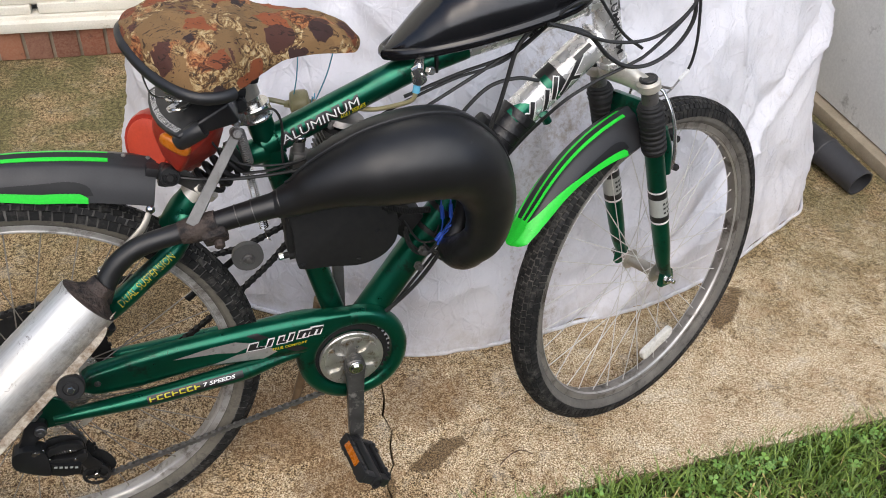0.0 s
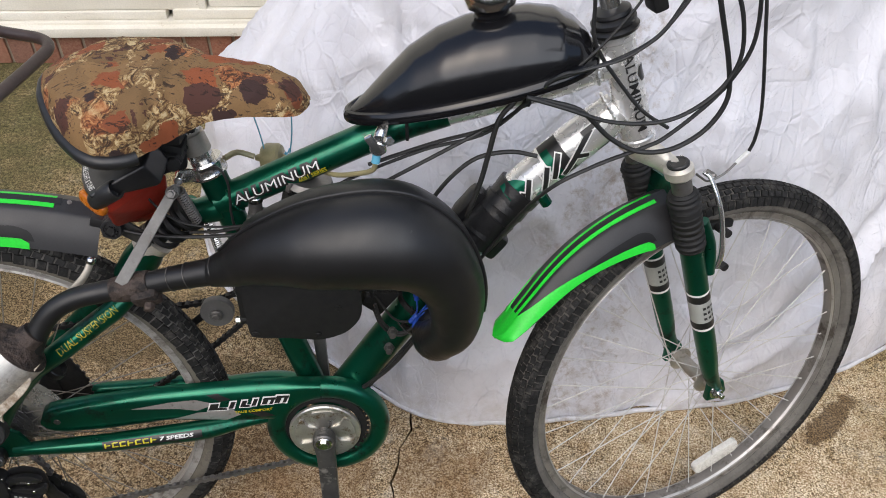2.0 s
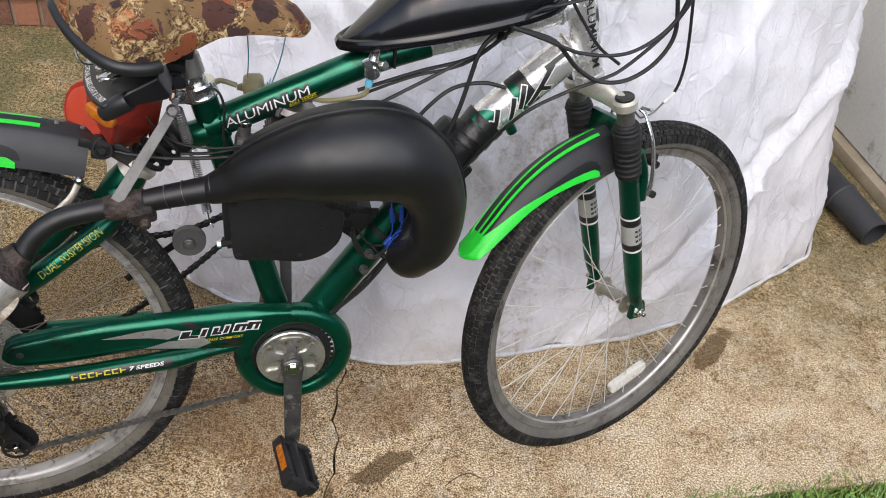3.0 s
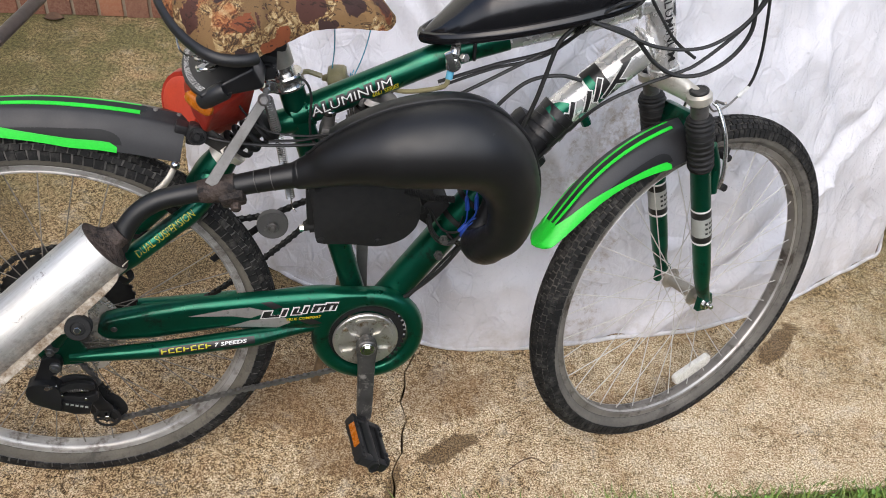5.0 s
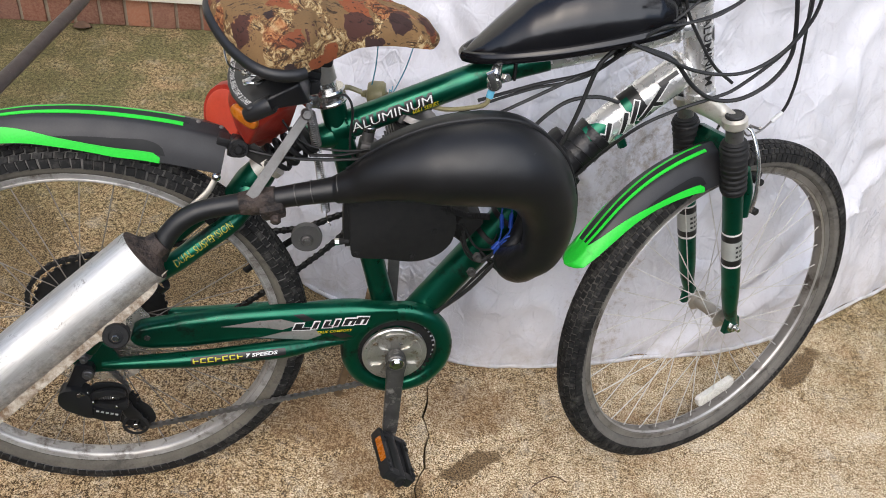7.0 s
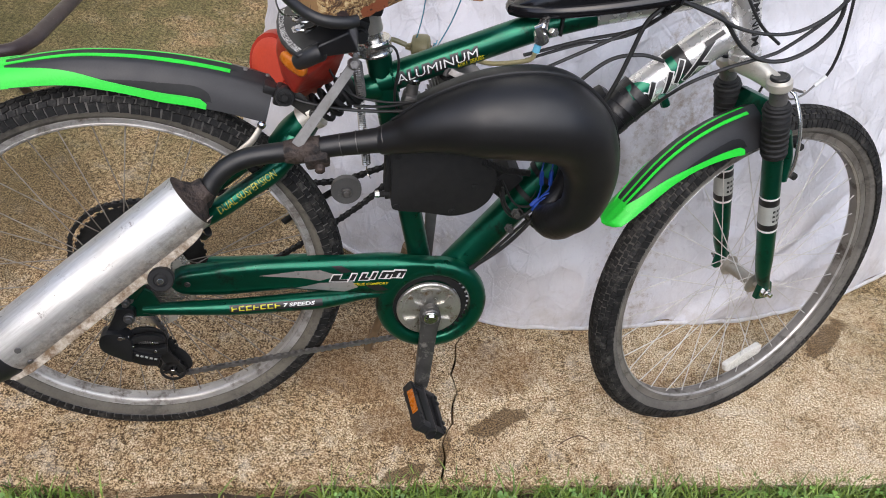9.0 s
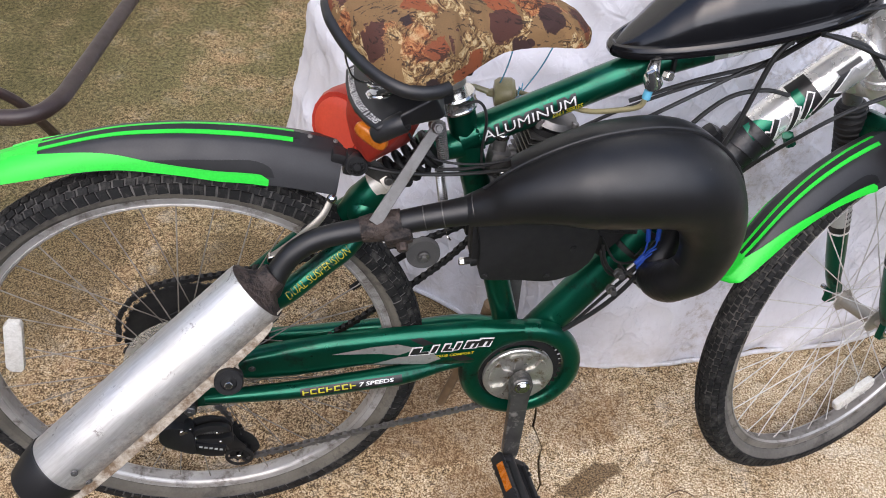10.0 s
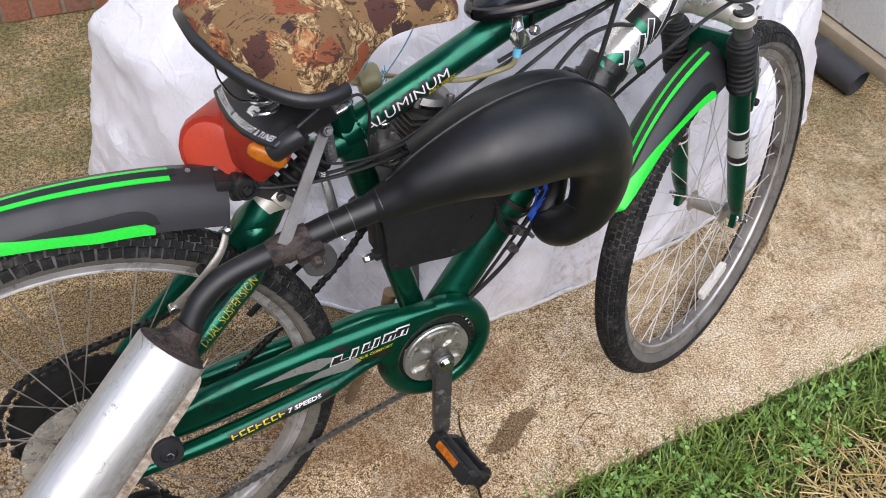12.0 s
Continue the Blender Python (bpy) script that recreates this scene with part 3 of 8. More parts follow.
def tube(pts, r, n=12, res=6, cap=True, squash=None, up=(0, 1, 0)):
    """A round bar along the points; r: one radius or one a point; squash: width across `up` against height."""
    line = spline(pts, res)
    if isinstance(r, (int, float)):
        rad = [r] * len(line)
    else:
        rr = [q.x for q in spline([(x, 0, 0) for x in r], res)] if len(r) > 2 and res > 1 else None
        rad = rr if rr and len(rr) == len(line) else list(np.interp(np.linspace(0, 1, len(line)), np.linspace(0, 1, len(r)), r))
    rad = [float(q) for q in rad]
    vs, fs = [], []
    side = None
    for i, p in enumerate(line):
        d = (line[min(i + 1, len(line) - 1)] - line[max(i - 1, 0)]).normalized()
        if side is None:
            side = Vector(up)
            if abs(side.dot(d)) > 0.95:
                side = Vector((1, 0, 0)) if abs(d.x) < 0.9 else Vector((0, 0, 1))
        side = (side - d * side.dot(d)).normalized()
        other = d.cross(side)
        for k in range(n):
            a = 2 * math.pi * k / n
            vs.append(tuple(p + rad[i] * (math.cos(a) * side * (squash or 1) + math.sin(a) * other)))
    for i in range(len(line) - 1):
        for k in range(n):
            j = (k + 1) % n
            fs.append((i * n + k, i * n + j, (i + 1) * n + j, (i + 1) * n + k))
    if cap:
        fs.append(tuple(reversed(range(n))))
        fs.append(tuple(range((len(line) - 1) * n, len(line) * n)))
    return vs, fs


def lathe(profile, n=32, m=None, closed=False):
    """A profile of (radius, height) turned about z."""
    vs = [(r * math.cos(2 * math.pi * k / n), r * math.sin(2 * math.pi * k / n), h) for r, h in profile for k in range(n)]
    rows = len(profile)
    fs = [(i % rows * n + k, i % rows * n + (k + 1) % n, (i + 1) % rows * n + (k + 1) % n, (i + 1) % rows * n + k)
          for i in range(rows if closed else rows - 1) for k in range(n)]
    if not closed:
        fs += [tuple(reversed(range(n))), tuple(range((rows - 1) * n, rows * n))]
    return moved((vs, fs), m) if m else (vs, fs)


def aim(p, d):
    """The pose at p whose z points along d."""
    return Matrix.Translation(p) @ Vector(d).to_track_quat("Z", "Y").to_matrix().to_4x4()


def disc(p, d, r, h, n=24, edge=0.0):
    e = edge or min(r, h) * 0.15
    return lathe([(r - e, 0), (r, e), (r, h - e), (r - e, h)], n, aim(p, d))


def softened(bm, size, segments=2):
    if size:
        bmesh.ops.bevel(bm, geom=list(bm.edges), offset=size, segments=segments, profile=0.6, affect="EDGES", clamp_overlap=True)
    bm.verts.ensure_lookup_table()
    vs = [tuple(v.co) for v in bm.verts]
    fs = [tuple(v.index for v in f.verts) for f in bm.faces]
    bm.free()
    return vs, fs


def block(sx, sy, sz, m=None, edge=0.0, segments=2):
    bm = bmesh.new()
    bmesh.ops.create_cube(bm, size=1.0)
    for v in bm.verts:
        v.co = (v.co.x * sx, v.co.y * sy, v.co.z * sz)
    s = softened(bm, edge, segments)
    return moved(s, m) if m else s


def slab(outline, y0, y1, edge=0.0, segments=2, m=None):
    """An outline of (x, z) given depth from y0 to y1."""
    bm = bmesh.new()
    a = [bm.verts.new((x, y0, z)) for x, z in outline]
    b = [bm.verts.new((x, y1, z)) for x, z in outline]
    bm.faces.new(a)
    bm.faces.new(list(reversed(b)))
    k = len(a)
    for i in range(k):
        bm.faces.new((a[i], b[i], b[(i + 1) % k], a[(i + 1) % k]))
    bmesh.ops.recalc_face_normals(bm, faces=list(bm.faces))
    s = softened(bm, edge, segments)
    return moved(s, m) if m else s


def rounded(outline, res=4):
    """The same outline as a smooth closed line."""
    p = [Vector((x, 0, z)) for x, z in outline]
    k = len(p)
    out = []
    for i in range(k):
        a, b, c, d = (p[(i + j) % k] for j in (-1, 0, 1, 2))
        for q in range(res):
            t = q / res
            v = 0.5 * (2 * b + (c - a) * t + (2 * a - 5 * b + 4 * c - d) * t * t + (3 * b - a - 3 * c + d) * t ** 3)
            out.append((v.x, v.z))
    return out


def egg(rx, ry, rz, m=None, power=2.0, nu=20, nv=14):
    """A ball of three radii; a higher power makes it boxier."""
    vs, fs = [], []

    def s(x):
        return math.copysign(abs(x) ** (2.0 / power), x)
    for i in range(nv + 1):
        b = math.pi * (i / nv - 0.5)
        for k in range(nu):
            a = 2 * math.pi * k / nu
            vs.append((rx * s(math.cos(b)) * s(math.cos(a)), ry * s(math.cos(b)) * s(math.sin(a)), rz * s(math.sin(b))))
    for i in range(nv):
        for k in range(nu):
            fs.append((i * nu + k, i * nu + (k + 1) % nu, (i + 1) * nu + (k + 1) % nu, (i + 1) * nu + k))
    return moved((vs, fs), m) if m else (vs, fs)


def coil(p, q, r, wire, turns, n=6, per=14):
    """A helical spring from p to q."""
    p, q = Vector(p), Vector(q)
    m = aim(p, q - p)
    ln = (q - p).length
    k = int(turns * per)
    pts = [tuple(m @ Vector((r * math.cos(2 * math.pi * i / per), r * math.sin(2 * math.pi * i / per), ln * i / k))) for i in range(k + 1)]
    return tube(pts, wire, n, 1)


def sheet(fn, us, vs_, thick=0.0, inward=None):
    """A surface fn(u, v) over the given steps, with a thickness along its normal."""
    nu, nv = len(us), len(vs_)
    top = [Vector(fn(float(u), float(v))) for u in us for v in vs_]
    fs = [(i * nv + k, i * nv + k + 1, (i + 1) * nv + k + 1, (i + 1) * nv + k) for i in range(nu - 1) for k in range(nv - 1)]
    if not thick:
        return [tuple(p) for p in top], fs
    nrm = [Vector() for _ in top]
    for f in fs:
        d = (top[f[2]] - top[f[0]]).cross(top[f[3]] - top[f[1]])
        for i in f:
            nrm[i] += d
    low = [p - d.normalized() * thick for p, d in zip(top, nrm)]
    k = len(top)
    out = [tuple(p) for p in top + low]
    faces = fs + [tuple(reversed([i + k for i in f])) for f in fs]
    rim = [i * nv for i in range(nu)] + [(nu - 1) * nv + j for j in range(1, nv)] + [i * nv + nv - 1 for i in range(nu - 2, -1, -1)] + [j for j in range(nv - 2, 0, -1)]
    for a, b in zip(rim, rim[1:] + rim[:1]):
        faces.append((b, a, a + k, b + k))
    return out, faces


def mesh_of(name, shape, material, sharp=35, smooth=True):
    me = bpy.data.meshes.new(name)
    me.from_pydata([tuple(v) for v in shape[0]], [], shape[1])
    me.update()
    bm = bmesh.new()
    bm.from_mesh(me)
    bmesh.ops.recalc_face_normals(bm, faces=list(bm.faces))
    bm.to_mesh(me)
    bm.free()
    if smooth:
        me.polygons.foreach_set("use_smooth", [True] * len(me.polygons))
        me.set_sharp_from_angle(angle=radians(sharp))
    me.materials.append(material)
    return me


def part(name, shape, material, parent, label="", sharp=35, m=None):
    ob = new(name, mesh_of(name, shape, material, sharp))
    ob.parent = parent
    if m:
        ob.matrix_basis = m
    if label:
        ob["label"] = label
    return ob


def thing(name, label, category, m=None, group="", kind=""):
    ob = new(name)
    if m:
        ob.matrix_basis = m
    return tagged(ob, label, category, group, kind)


def solid(name, shape, material, label, category="", m=None, group="", kind="", sharp=35):
    ob = new(name, mesh_of(name, shape, material, sharp))
    if m:
        ob.matrix_basis = m
    return tagged(ob, label, category, group, kind)


def words(text, height, m, shear=0.0, width=None, grow=0.0, depth=0.0004):
    """Lettering, centred, standing in the x-z plane and read from -y, then put in place by m (a matrix or a function of x, z)."""
    cu = bpy.data.curves.new("words", "FONT")
    cu.body, cu.size, cu.shear, cu.offset = text, 1.0, shear, grow
    cu.align_x, cu.align_y, cu.extrude = "CENTER", "CENTER", 0.0
    cu.resolution_u = 2
    ob = bpy.data.objects.new("words", cu)
    scene.collection.objects.link(ob)
    me = bpy.data.meshes.new_from_object(ob.evaluated_get(bpy.context.evaluated_depsgraph_get()))
    bpy.data.objects.remove(ob)
    bm = bmesh.new()
    bm.from_mesh(me)
    bpy.data.meshes.remove(me)
    bmesh.ops.triangulate(bm, faces=list(bm.faces))
    if callable(m):
        bmesh.ops.subdivide_edges(bm, edges=list(bm.edges), cuts=2, use_grid_fill=True)
    bm.verts.ensure_lookup_table()
    pts = [v.co.copy() for v in bm.verts]
    faces = [tuple(v.index for v in f.verts) for f in bm.faces]
    bm.free()
    w = max(p.x for p in pts) - min(p.x for p in pts)
    k = height / 0.70
    kx = (width / w) if width else k
    flat = [Vector((p.x * kx, 0, p.y * k)) for p in pts]
    if callable(m):
        return [tuple(m(p.x, p.z)) for p in flat], faces
    return [tuple(m @ p) for p in flat], faces


def on_tube(p, q, r, turn, along, lift=0.0008):
    """Wraps (x, z) on the bar from p to q: x runs along it from `along` (0 to 1), z round it from the angle turn (0: the -y side)."""
    p, q = Vector(p), Vector(q)
    d = (q - p).normalized()
    out = Vector((0, -1, 0))
    out = (out - d * out.dot(d)).normalized()
    upw = d.cross(out) * -1
    if upw.z < 0:
        upw = -upw
    mid = p.lerp(q, along)

    def put(x, z):
        a = radians(turn) + z / r
        return mid + d * x + (r + lift) * (math.cos(a) * out + math.sin(a) * upw)
    return put


def wrap_shape(outline, put, nx=10, nz=4):
    """A flat shape between two lines z0(x), z1(x), given as rows (x, z0, z1), laid on a bar."""
    xs = [o[0] for o in outline]
    grid = []
    for i in range(nx + 1):
        x = xs[0] + (xs[-1] - xs[0]) * i / nx
        lo, hi = np.interp(x, xs, [o[1] for o in outline]), np.interp(x, xs, [o[2] for o in outline])
        grid.append([tuple(put(x, lo + (hi - lo) * k / nz)) for k in range(nz + 1)])
    vs = [p for row in grid for p in row]
    w = nz + 1
    return vs, [(i * w + k, i * w + k + 1, (i + 1) * w + k + 1, (i + 1) * w + k) for i in range(nx) for k in range(nz)]

# ---- the patio, the house and the lawn ----
PATIO = pose(0, 0, 0, 0, 0, 10)      # x along the house, y towards it
HOUSE_Y, EDGE_Y, SIDE_X = 1.60, -0.137, 1.718


def crack_x(y):
    """Where the crack runs, by y."""
    return 0.076 + 0.006 * math.sin(y * 31) + 0.004 * math.sin(y * 83 + 1) + 0.010 * max(0, y) + 0.0012 * math.sin(y * 190)


def half_slab(side):
    """One half of the slab, cut along the crack; a ragged front edge and a step down to the lawn."""
    m = PATIO
    nx, ny = 60, 120
    inv = m.inverted()
    vs, fs = [], []
    for k in range(ny + 1):
        y = EDGE_Y + (HOUSE_Y + 0.02 - EDGE_Y) * (k / ny)
        w = m @ Vector((0.07, y, 0))
        cx = (inv @ Vector((crack_x(w.y), w.y, 0))).x + side * (0.0017 + 0.0007 * math.sin(w.y * 57))
        for i in range(nx + 1):
            f = i / nx
            x = cx + (3.2 if side > 0 else -3.6) * f ** 1.6
            yy = y
            if k == 0:
                yy += 0.006 * noise.noise(Vector((x * 9, 3, 0))) + 0.004 * noise.noise(Vector((x * 40, 5, 0)))
            p = m @ Vector((x, yy, 0))
            z = 0.0016 * noise.noise(Vector((p.x * 4, p.y * 4, 1)))
            if k == 0:
                z -= 0.004
            if i == 0:
                z -= 0.0012
            vs.append((p.x, p.y, z))
    w = nx + 1
    for k in range(ny):
        for i in range(nx):
            fs.append((k * w + i, k * w + i + 1, (k + 1) * w + i + 1, (k + 1) * w + i))
    for row in ([k * w for k in range(ny + 1)], [i for i in range(nx + 1)]):
        base = len(vs)
        for i in row:
            x, y, z = vs[i]
            vs.append((x, y, -0.09))
        for a in range(len(row) - 1):
            fs.append((row[a], row[a + 1], base + a + 1, base + a))
    return vs, fs


slab_label = "weathered tan concrete patio slab, cracked and oil-stained"
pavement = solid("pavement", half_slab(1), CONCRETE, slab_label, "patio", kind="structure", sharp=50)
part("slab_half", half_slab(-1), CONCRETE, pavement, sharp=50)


def ground_sheet():
    """Soil that lies a little under the slab and reaches far off."""
    def lie(u, v):
        p = PATIO @ Vector((u, v, 0))
        near = max(0.0, 1 - abs(v + 0.6) / 1.5) * max(0.0, 1 - abs(u) / 3)
        z = -0.034 + near * (0.012 * noise.noise(Vector((u * 5, v * 5, 0))) + 0.006 * noise.noise(Vector((u * 21, v * 21, 2))))
        return p.x, p.y, z
    us = [-400, -60, -12, -5, -3] + list(np.linspace(-2, 3, 170)) + [4, 7, 15, 60, 400]
    vs_ = [-400, -60, -12, -5, -3] + list(np.linspace(-2, 0.1, 80)) + [1, 4, 20, 100, 400]
    return sheet(lie, us, vs_)


ground = solid("ground", ground_sheet(), SOIL, "bare dark soil beside the patio", "soil", kind="structure")

# the house: rowlock brick course, wooden sill and window frame, siding above
H = PATIO @ pose(0, HOUSE_Y, 0)
house = tagged(new("wall_north", mesh_of("wall_north", block(7.0, 0.2, 2.6, pose(-0.2, 0.152, 1.45), 0.004), WOOD_WHITE)),
               "house wall of cream painted boards over a brick course", "house wall", kind="structure")
house.matrix_basis = H
part("mortar_bed", block(7.0, 0.16, 0.16, pose(-0.2, 0.0885, 0.015), 0.002), MORTAR, house, "old grey-tan mortar")
trim = joined(block(7.0, 0.075, 0.030, pose(-0.2, 0.018, 0.1135), 0.005), block(7.0, 0.050, 0.010, pose(-0.2, 0.030, 0.1325), 0.002))
part("window_sill", trim, WOOD_WHITE, house, "cream painted wooden sill, paint flaking")
part("window_rail", joined(block(2.6, 0.040, 0.026, pose(-1.9, 0.036, 0.1515), 0.004), block(4.0, 0.038, 0.030, pose(1.42, 0.034, 0.1540), 0.004)), WOOD_WHITE, house)
part("window_frame", joined(block(1.2, 0.030, 0.075, pose(-1.1, 0.040, 0.204), 0.004), block(3.9, 0.024, 0.085, pose(1.48, 0.041, 0.213), 0.006),
                            block(0.022, 0.036, 0.09, pose(-0.489, 0.037, 0.212), 0.003)), WOOD_WHITE, house)

# the side wall with its board and a drain pipe
S = PATIO @ pose(SIDE_X + 0.03, 0.7, 0)
side = tagged(new("wall_east", mesh_of("wall_east", block(0.12, 1.76, 2.6, pose(0.062, 0.02, 1.345), 0.004), WALL_WHITE)),
              "white painted side wall, scuffed and streaked", "wall", kind="structure")
side.matrix_basis = S
part("base_board", block(0.085, 1.74, 0.040, pose(0.010, 0.02, 0.020), 0.006), SILL_WOOD, side, "grey weathered board along the foot")
part("shadow_gap", block(0.060, 1.74, 0.010, pose(0.044, 0.02, 0.0425), 0.001), ENGINE_BLACK, side)


def drain_pipe():
    ob = thing("drain_pipe", "grey-black plastic drain pipe lying on the patio", "pipe")
    a, b = Vector((1.322, 1.24, 0.070)), Vector((1.459, 0.812, 0.0425))
    d = (b - a).normalized()
    out = lathe([(0.042, 0.0), (0.042, (b - a).length - 0.16), (0.0455, (b - a).length - 0.155), (0.0455, (b - a).length - 0.145), (0.043, (b - a).length - 0.142),
                 (0.040, (b - a).length), (0.036, (b - a).length), (0.036, 0.05)], 36, aim(a, d))
    part("pipe", out, PIPE_BLACK, ob)
    part("bore", disc(b - d * 0.07, d, 0.0358, 0.004, 30), ENGINE_BLACK, ob)


drain_pipe()


# plain unseen boards, added to close the yard and block low sky light
yard = surface("grey_green_sky_block", (0.10, 0.10, 0.075), (0.16, 0.15, 0.12), 3, (0.8, 0.95), grain=60, relief=0.3)
for name, m, ln in (("sky_block_south", PATIO @ pose(0, -4.6, 1.2), 12.0), ("sky_block_west", PATIO @ pose(-5.2, -1.4, 1.2, 0, 0, 90), 7.0), ("sky_block_south_east", PATIO @ pose(5.6, -1.4, 1.2, 0, 0, 90), 7.0)):
    solid(name, block(ln, 0.08, 2.5, None, 0.004), yard, "unseen plain board fence added to block low sky light", "fence", m, kind="structure")


# the covered heap: a loose silver-white tarpaulin that falls to the slab
FOOT = [(-0.53, 0.98), (-0.545, 0.86), (-0.50, 0.72), (-0.41, 0.58), (-0.27, 0.470), (-0.12, 0.392), (0.03, 0.312), (0.13, 0.277), (0.27, 0.288), (0.40, 0.318), (0.55, 0.362),
        (0.70, 0.402), (0.85, 0.468), (0.98, 0.545), (1.10, 0.632), (1.22, 0.715), (1.275, 0.775), (1.33, 0.92), (1.40, 1.15), (1.36, 1.40),
        (0.9, 1.47), (0.3, 1.40), (-0.2, 1.32), (-0.45, 1.20)]


def tarp_shape():
    ring = spline([(x, y, 0) for x, y in FOOT + FOOT[:1]], 16)[:-1]
    k = len(ring)
    mid = Vector((0.42, 0.98, 0))
    rows = 84
    vs, fs = [], []
    for j in range(rows + 1):
        h = j / rows
        for i, p in enumerate(ring):
            front = max(0.0, min(1.0, (1.05 - p.y) / 0.5))
            top = 0.93 + 0.05 * math.sin(p.x * 3)
            if h < 0.8:
                z = h / 0.8 * 0.80 * top
                inset = 0.30 * (z / top) ** 1.25
            else:
                g = (h - 0.8) / 0.2
                z = top * (0.80 + 0.20 * math.sin(g * math.pi / 2))
                inset = 0.30 * 0.756 + (1 - 0.30 * 0.756) * (1 - math.cos(g * math.pi / 2))
            left = max(0.0, min(1.0, (-0.15 - p.x) / 0.3))
            # a full shoulder on the corner towards the saddle
            corner = left * max(0.0, min(1.0, (0.94 - p.y) / 0.14))
            pull = inset * (0.72 + 0.62 * front * (1 - corner))
            q = p.lerp(mid, min(1.0, pull))
            q.x = q.x + left * ((1 - corner) * 0.16 * min(0.5, z) + corner * 0.8 * max(0.0, min(0.75, z) - 0.43))
            n3 = Vector((q.x * 2.6, q.y * 2.6, z * 2.0))
            out = (p - mid).normalized()
            d = 0.030 * noise.noise(n3) + 0.016 * noise.noise(n3 * 2.7) + 0.007 * noise.noise(n3 * 7)
            ridge = 1 - abs(noise.noise(Vector((q.x * 7 + 3, q.y * 7, z * 5))))
            d += 0.012 * (ridge ** 6 - 0.25)
            ridge = 1 - abs(noise.noise(Vector((q.x * 17 + 9, q.y * 17 + z * 3, z * 13))))
            d += 0.005 * (ridge ** 5 - 0.25)
            # long slack wrinkles that lean across the front
            lean = noise.noise(Vector((q.x * 3 + 5, z * 3, 1.7)))
            slack = max(0.0, min(1.0, (0.95 - q.x) / 0.35)) * (0.55 + 0.6 * noise.noise(Vector((q.x * 4, z * 4, 8.1))))
            for size, high, slope in ((13, 0.0050, 0.55 + lean), (21, 0.0032, -0.8 + lean), (34, 0.0016, 0.2 - lean)):
                across = Vector((q.x * 0.35 + (q.y * 0.35), (z - slope * q.x) * 1.15, 0.3 * q.y)) * size
                d += high * slack * ((1 - abs(noise.noise(across + Vector((size, 0, 0))))) ** 4 - 0.3)
            # upright folds that grow towards the hem
            s = i / k
            fold = math.sin(s * 150 + 2.2 * noise.noise(Vector((s * 30, 4, 0)))) * max(0, 0.30 - z) / 0.30
            d += 0.010 * fold
            # one slanting fold over the front
            line = z - (0.20 + 0.95 * (q.x - 0.80))
            if q.x > 0.35:
                d += 0.022 * math.exp(-(line / 0.022) ** 2) - 0.014 * math.exp(-((line - 0.05) / 0.03) ** 2)
            d *= min(1.0, 0.35 + 3 * h)
            q = q + out * d
            lift = 0.004 + 0.010 * max(0.0, noise.noise(Vector((p.x * 6, p.y * 6, 7)))) if j == 0 else 0.0
            vs.append((q.x, q.y, max(0.003, z + lift + 0.006 * noise.noise(n3 * 5) * min(1, 4 * h))))
    for j in range(rows):
        for i in range(k):
            fs.append((j * k + i, j * k + (i + 1) % k, (j + 1) * k + (i + 1) % k, (j + 1) * k + i))
    fs.append(tuple(range(rows * k, (rows + 1) * k)))
    return vs, fs


tarpaulin = solid("tarpaulin", tarp_shape(), TARP, "silver-white crinkled tarpaulin draped over a heap, hem on the patio", "tarpaulin", sharp=60)
hem_line = [tuple(p + Vector((0, 0, 0.006 + 0.003 * noise.noise(p * 9)))) for p in spline([(x, y, 0) for x, y in FOOT[:18]], 5)]
part("hem", tube([(x + 0.003 * noise.noise(Vector((x * 14, y * 14, 3))), y - 0.004 + 0.004 * noise.noise(Vector((x * 22, y * 22, 0))), z) for x, y, z in hem_line], 0.0055, 10, 3, True, 0.8), TARP, tarpaulin, "rolled hem with a cord inside")


# a garden chair, of which the bent tubes reach into view
def garden_chair():
    ob = thing("garden_chair", "dark bronze tubular garden chair with scuffed bends", "chair")
    # a bent rail whose two ends turn away, carried on crossed legs
    part("rail", tube([(-1.45, 0.90, 0.470), (-1.10, 0.845, 0.468), (-0.90, 0.812, 0.467), (-0.815, 0.800, 0.466), (-0.775, 0.765, 0.470), (-0.765, 0.70, 0.476), (-0.752, 0.50, 0.502), (-0.738, 0.33, 0.528),
                       (-0.735, 0.262, 0.538), (-0.757, 0.218, 0.540), (-0.82, 0.205, 0.537), (-0.95, 0.195, 0.530), (-1.45, 0.17, 0.50)], 0.0125, 14, 6), CHAIR_METAL, ob)
    for dx, back in ((0, 0), (-0.5, 0)):
        part("leg", tube([(-1.06 + dx, 0.755, 0.0), (-1.005 + dx, 0.66, 0.10), (-0.985 + dx, 0.58, 0.22), (-1.0 + dx, 0.54, 0.30), (-1.06 + dx, 0.50, 0.36), (-1.20 + dx, 0.45, 0.40)], 0.0105, 12, 6), CHAIR_METAL, ob)
        part("leg", tube([(-1.30 + dx, 0.30, 0.0), (-1.28 + dx, 0.31, 0.2), (-1.27 + dx, 0.33, 0.40), (-1.25 + dx, 0.40, 0.46)], 0.0105, 12, 6), CHAIR_METAL, ob)
    part("cross_bar", tube([(-1.20, 0.45, 0.40), (-1.45, 0.42, 0.46), (-1.75, 0.40, 0.46)], 0.0105, 12, 4), CHAIR_METAL, ob)


garden_chair()

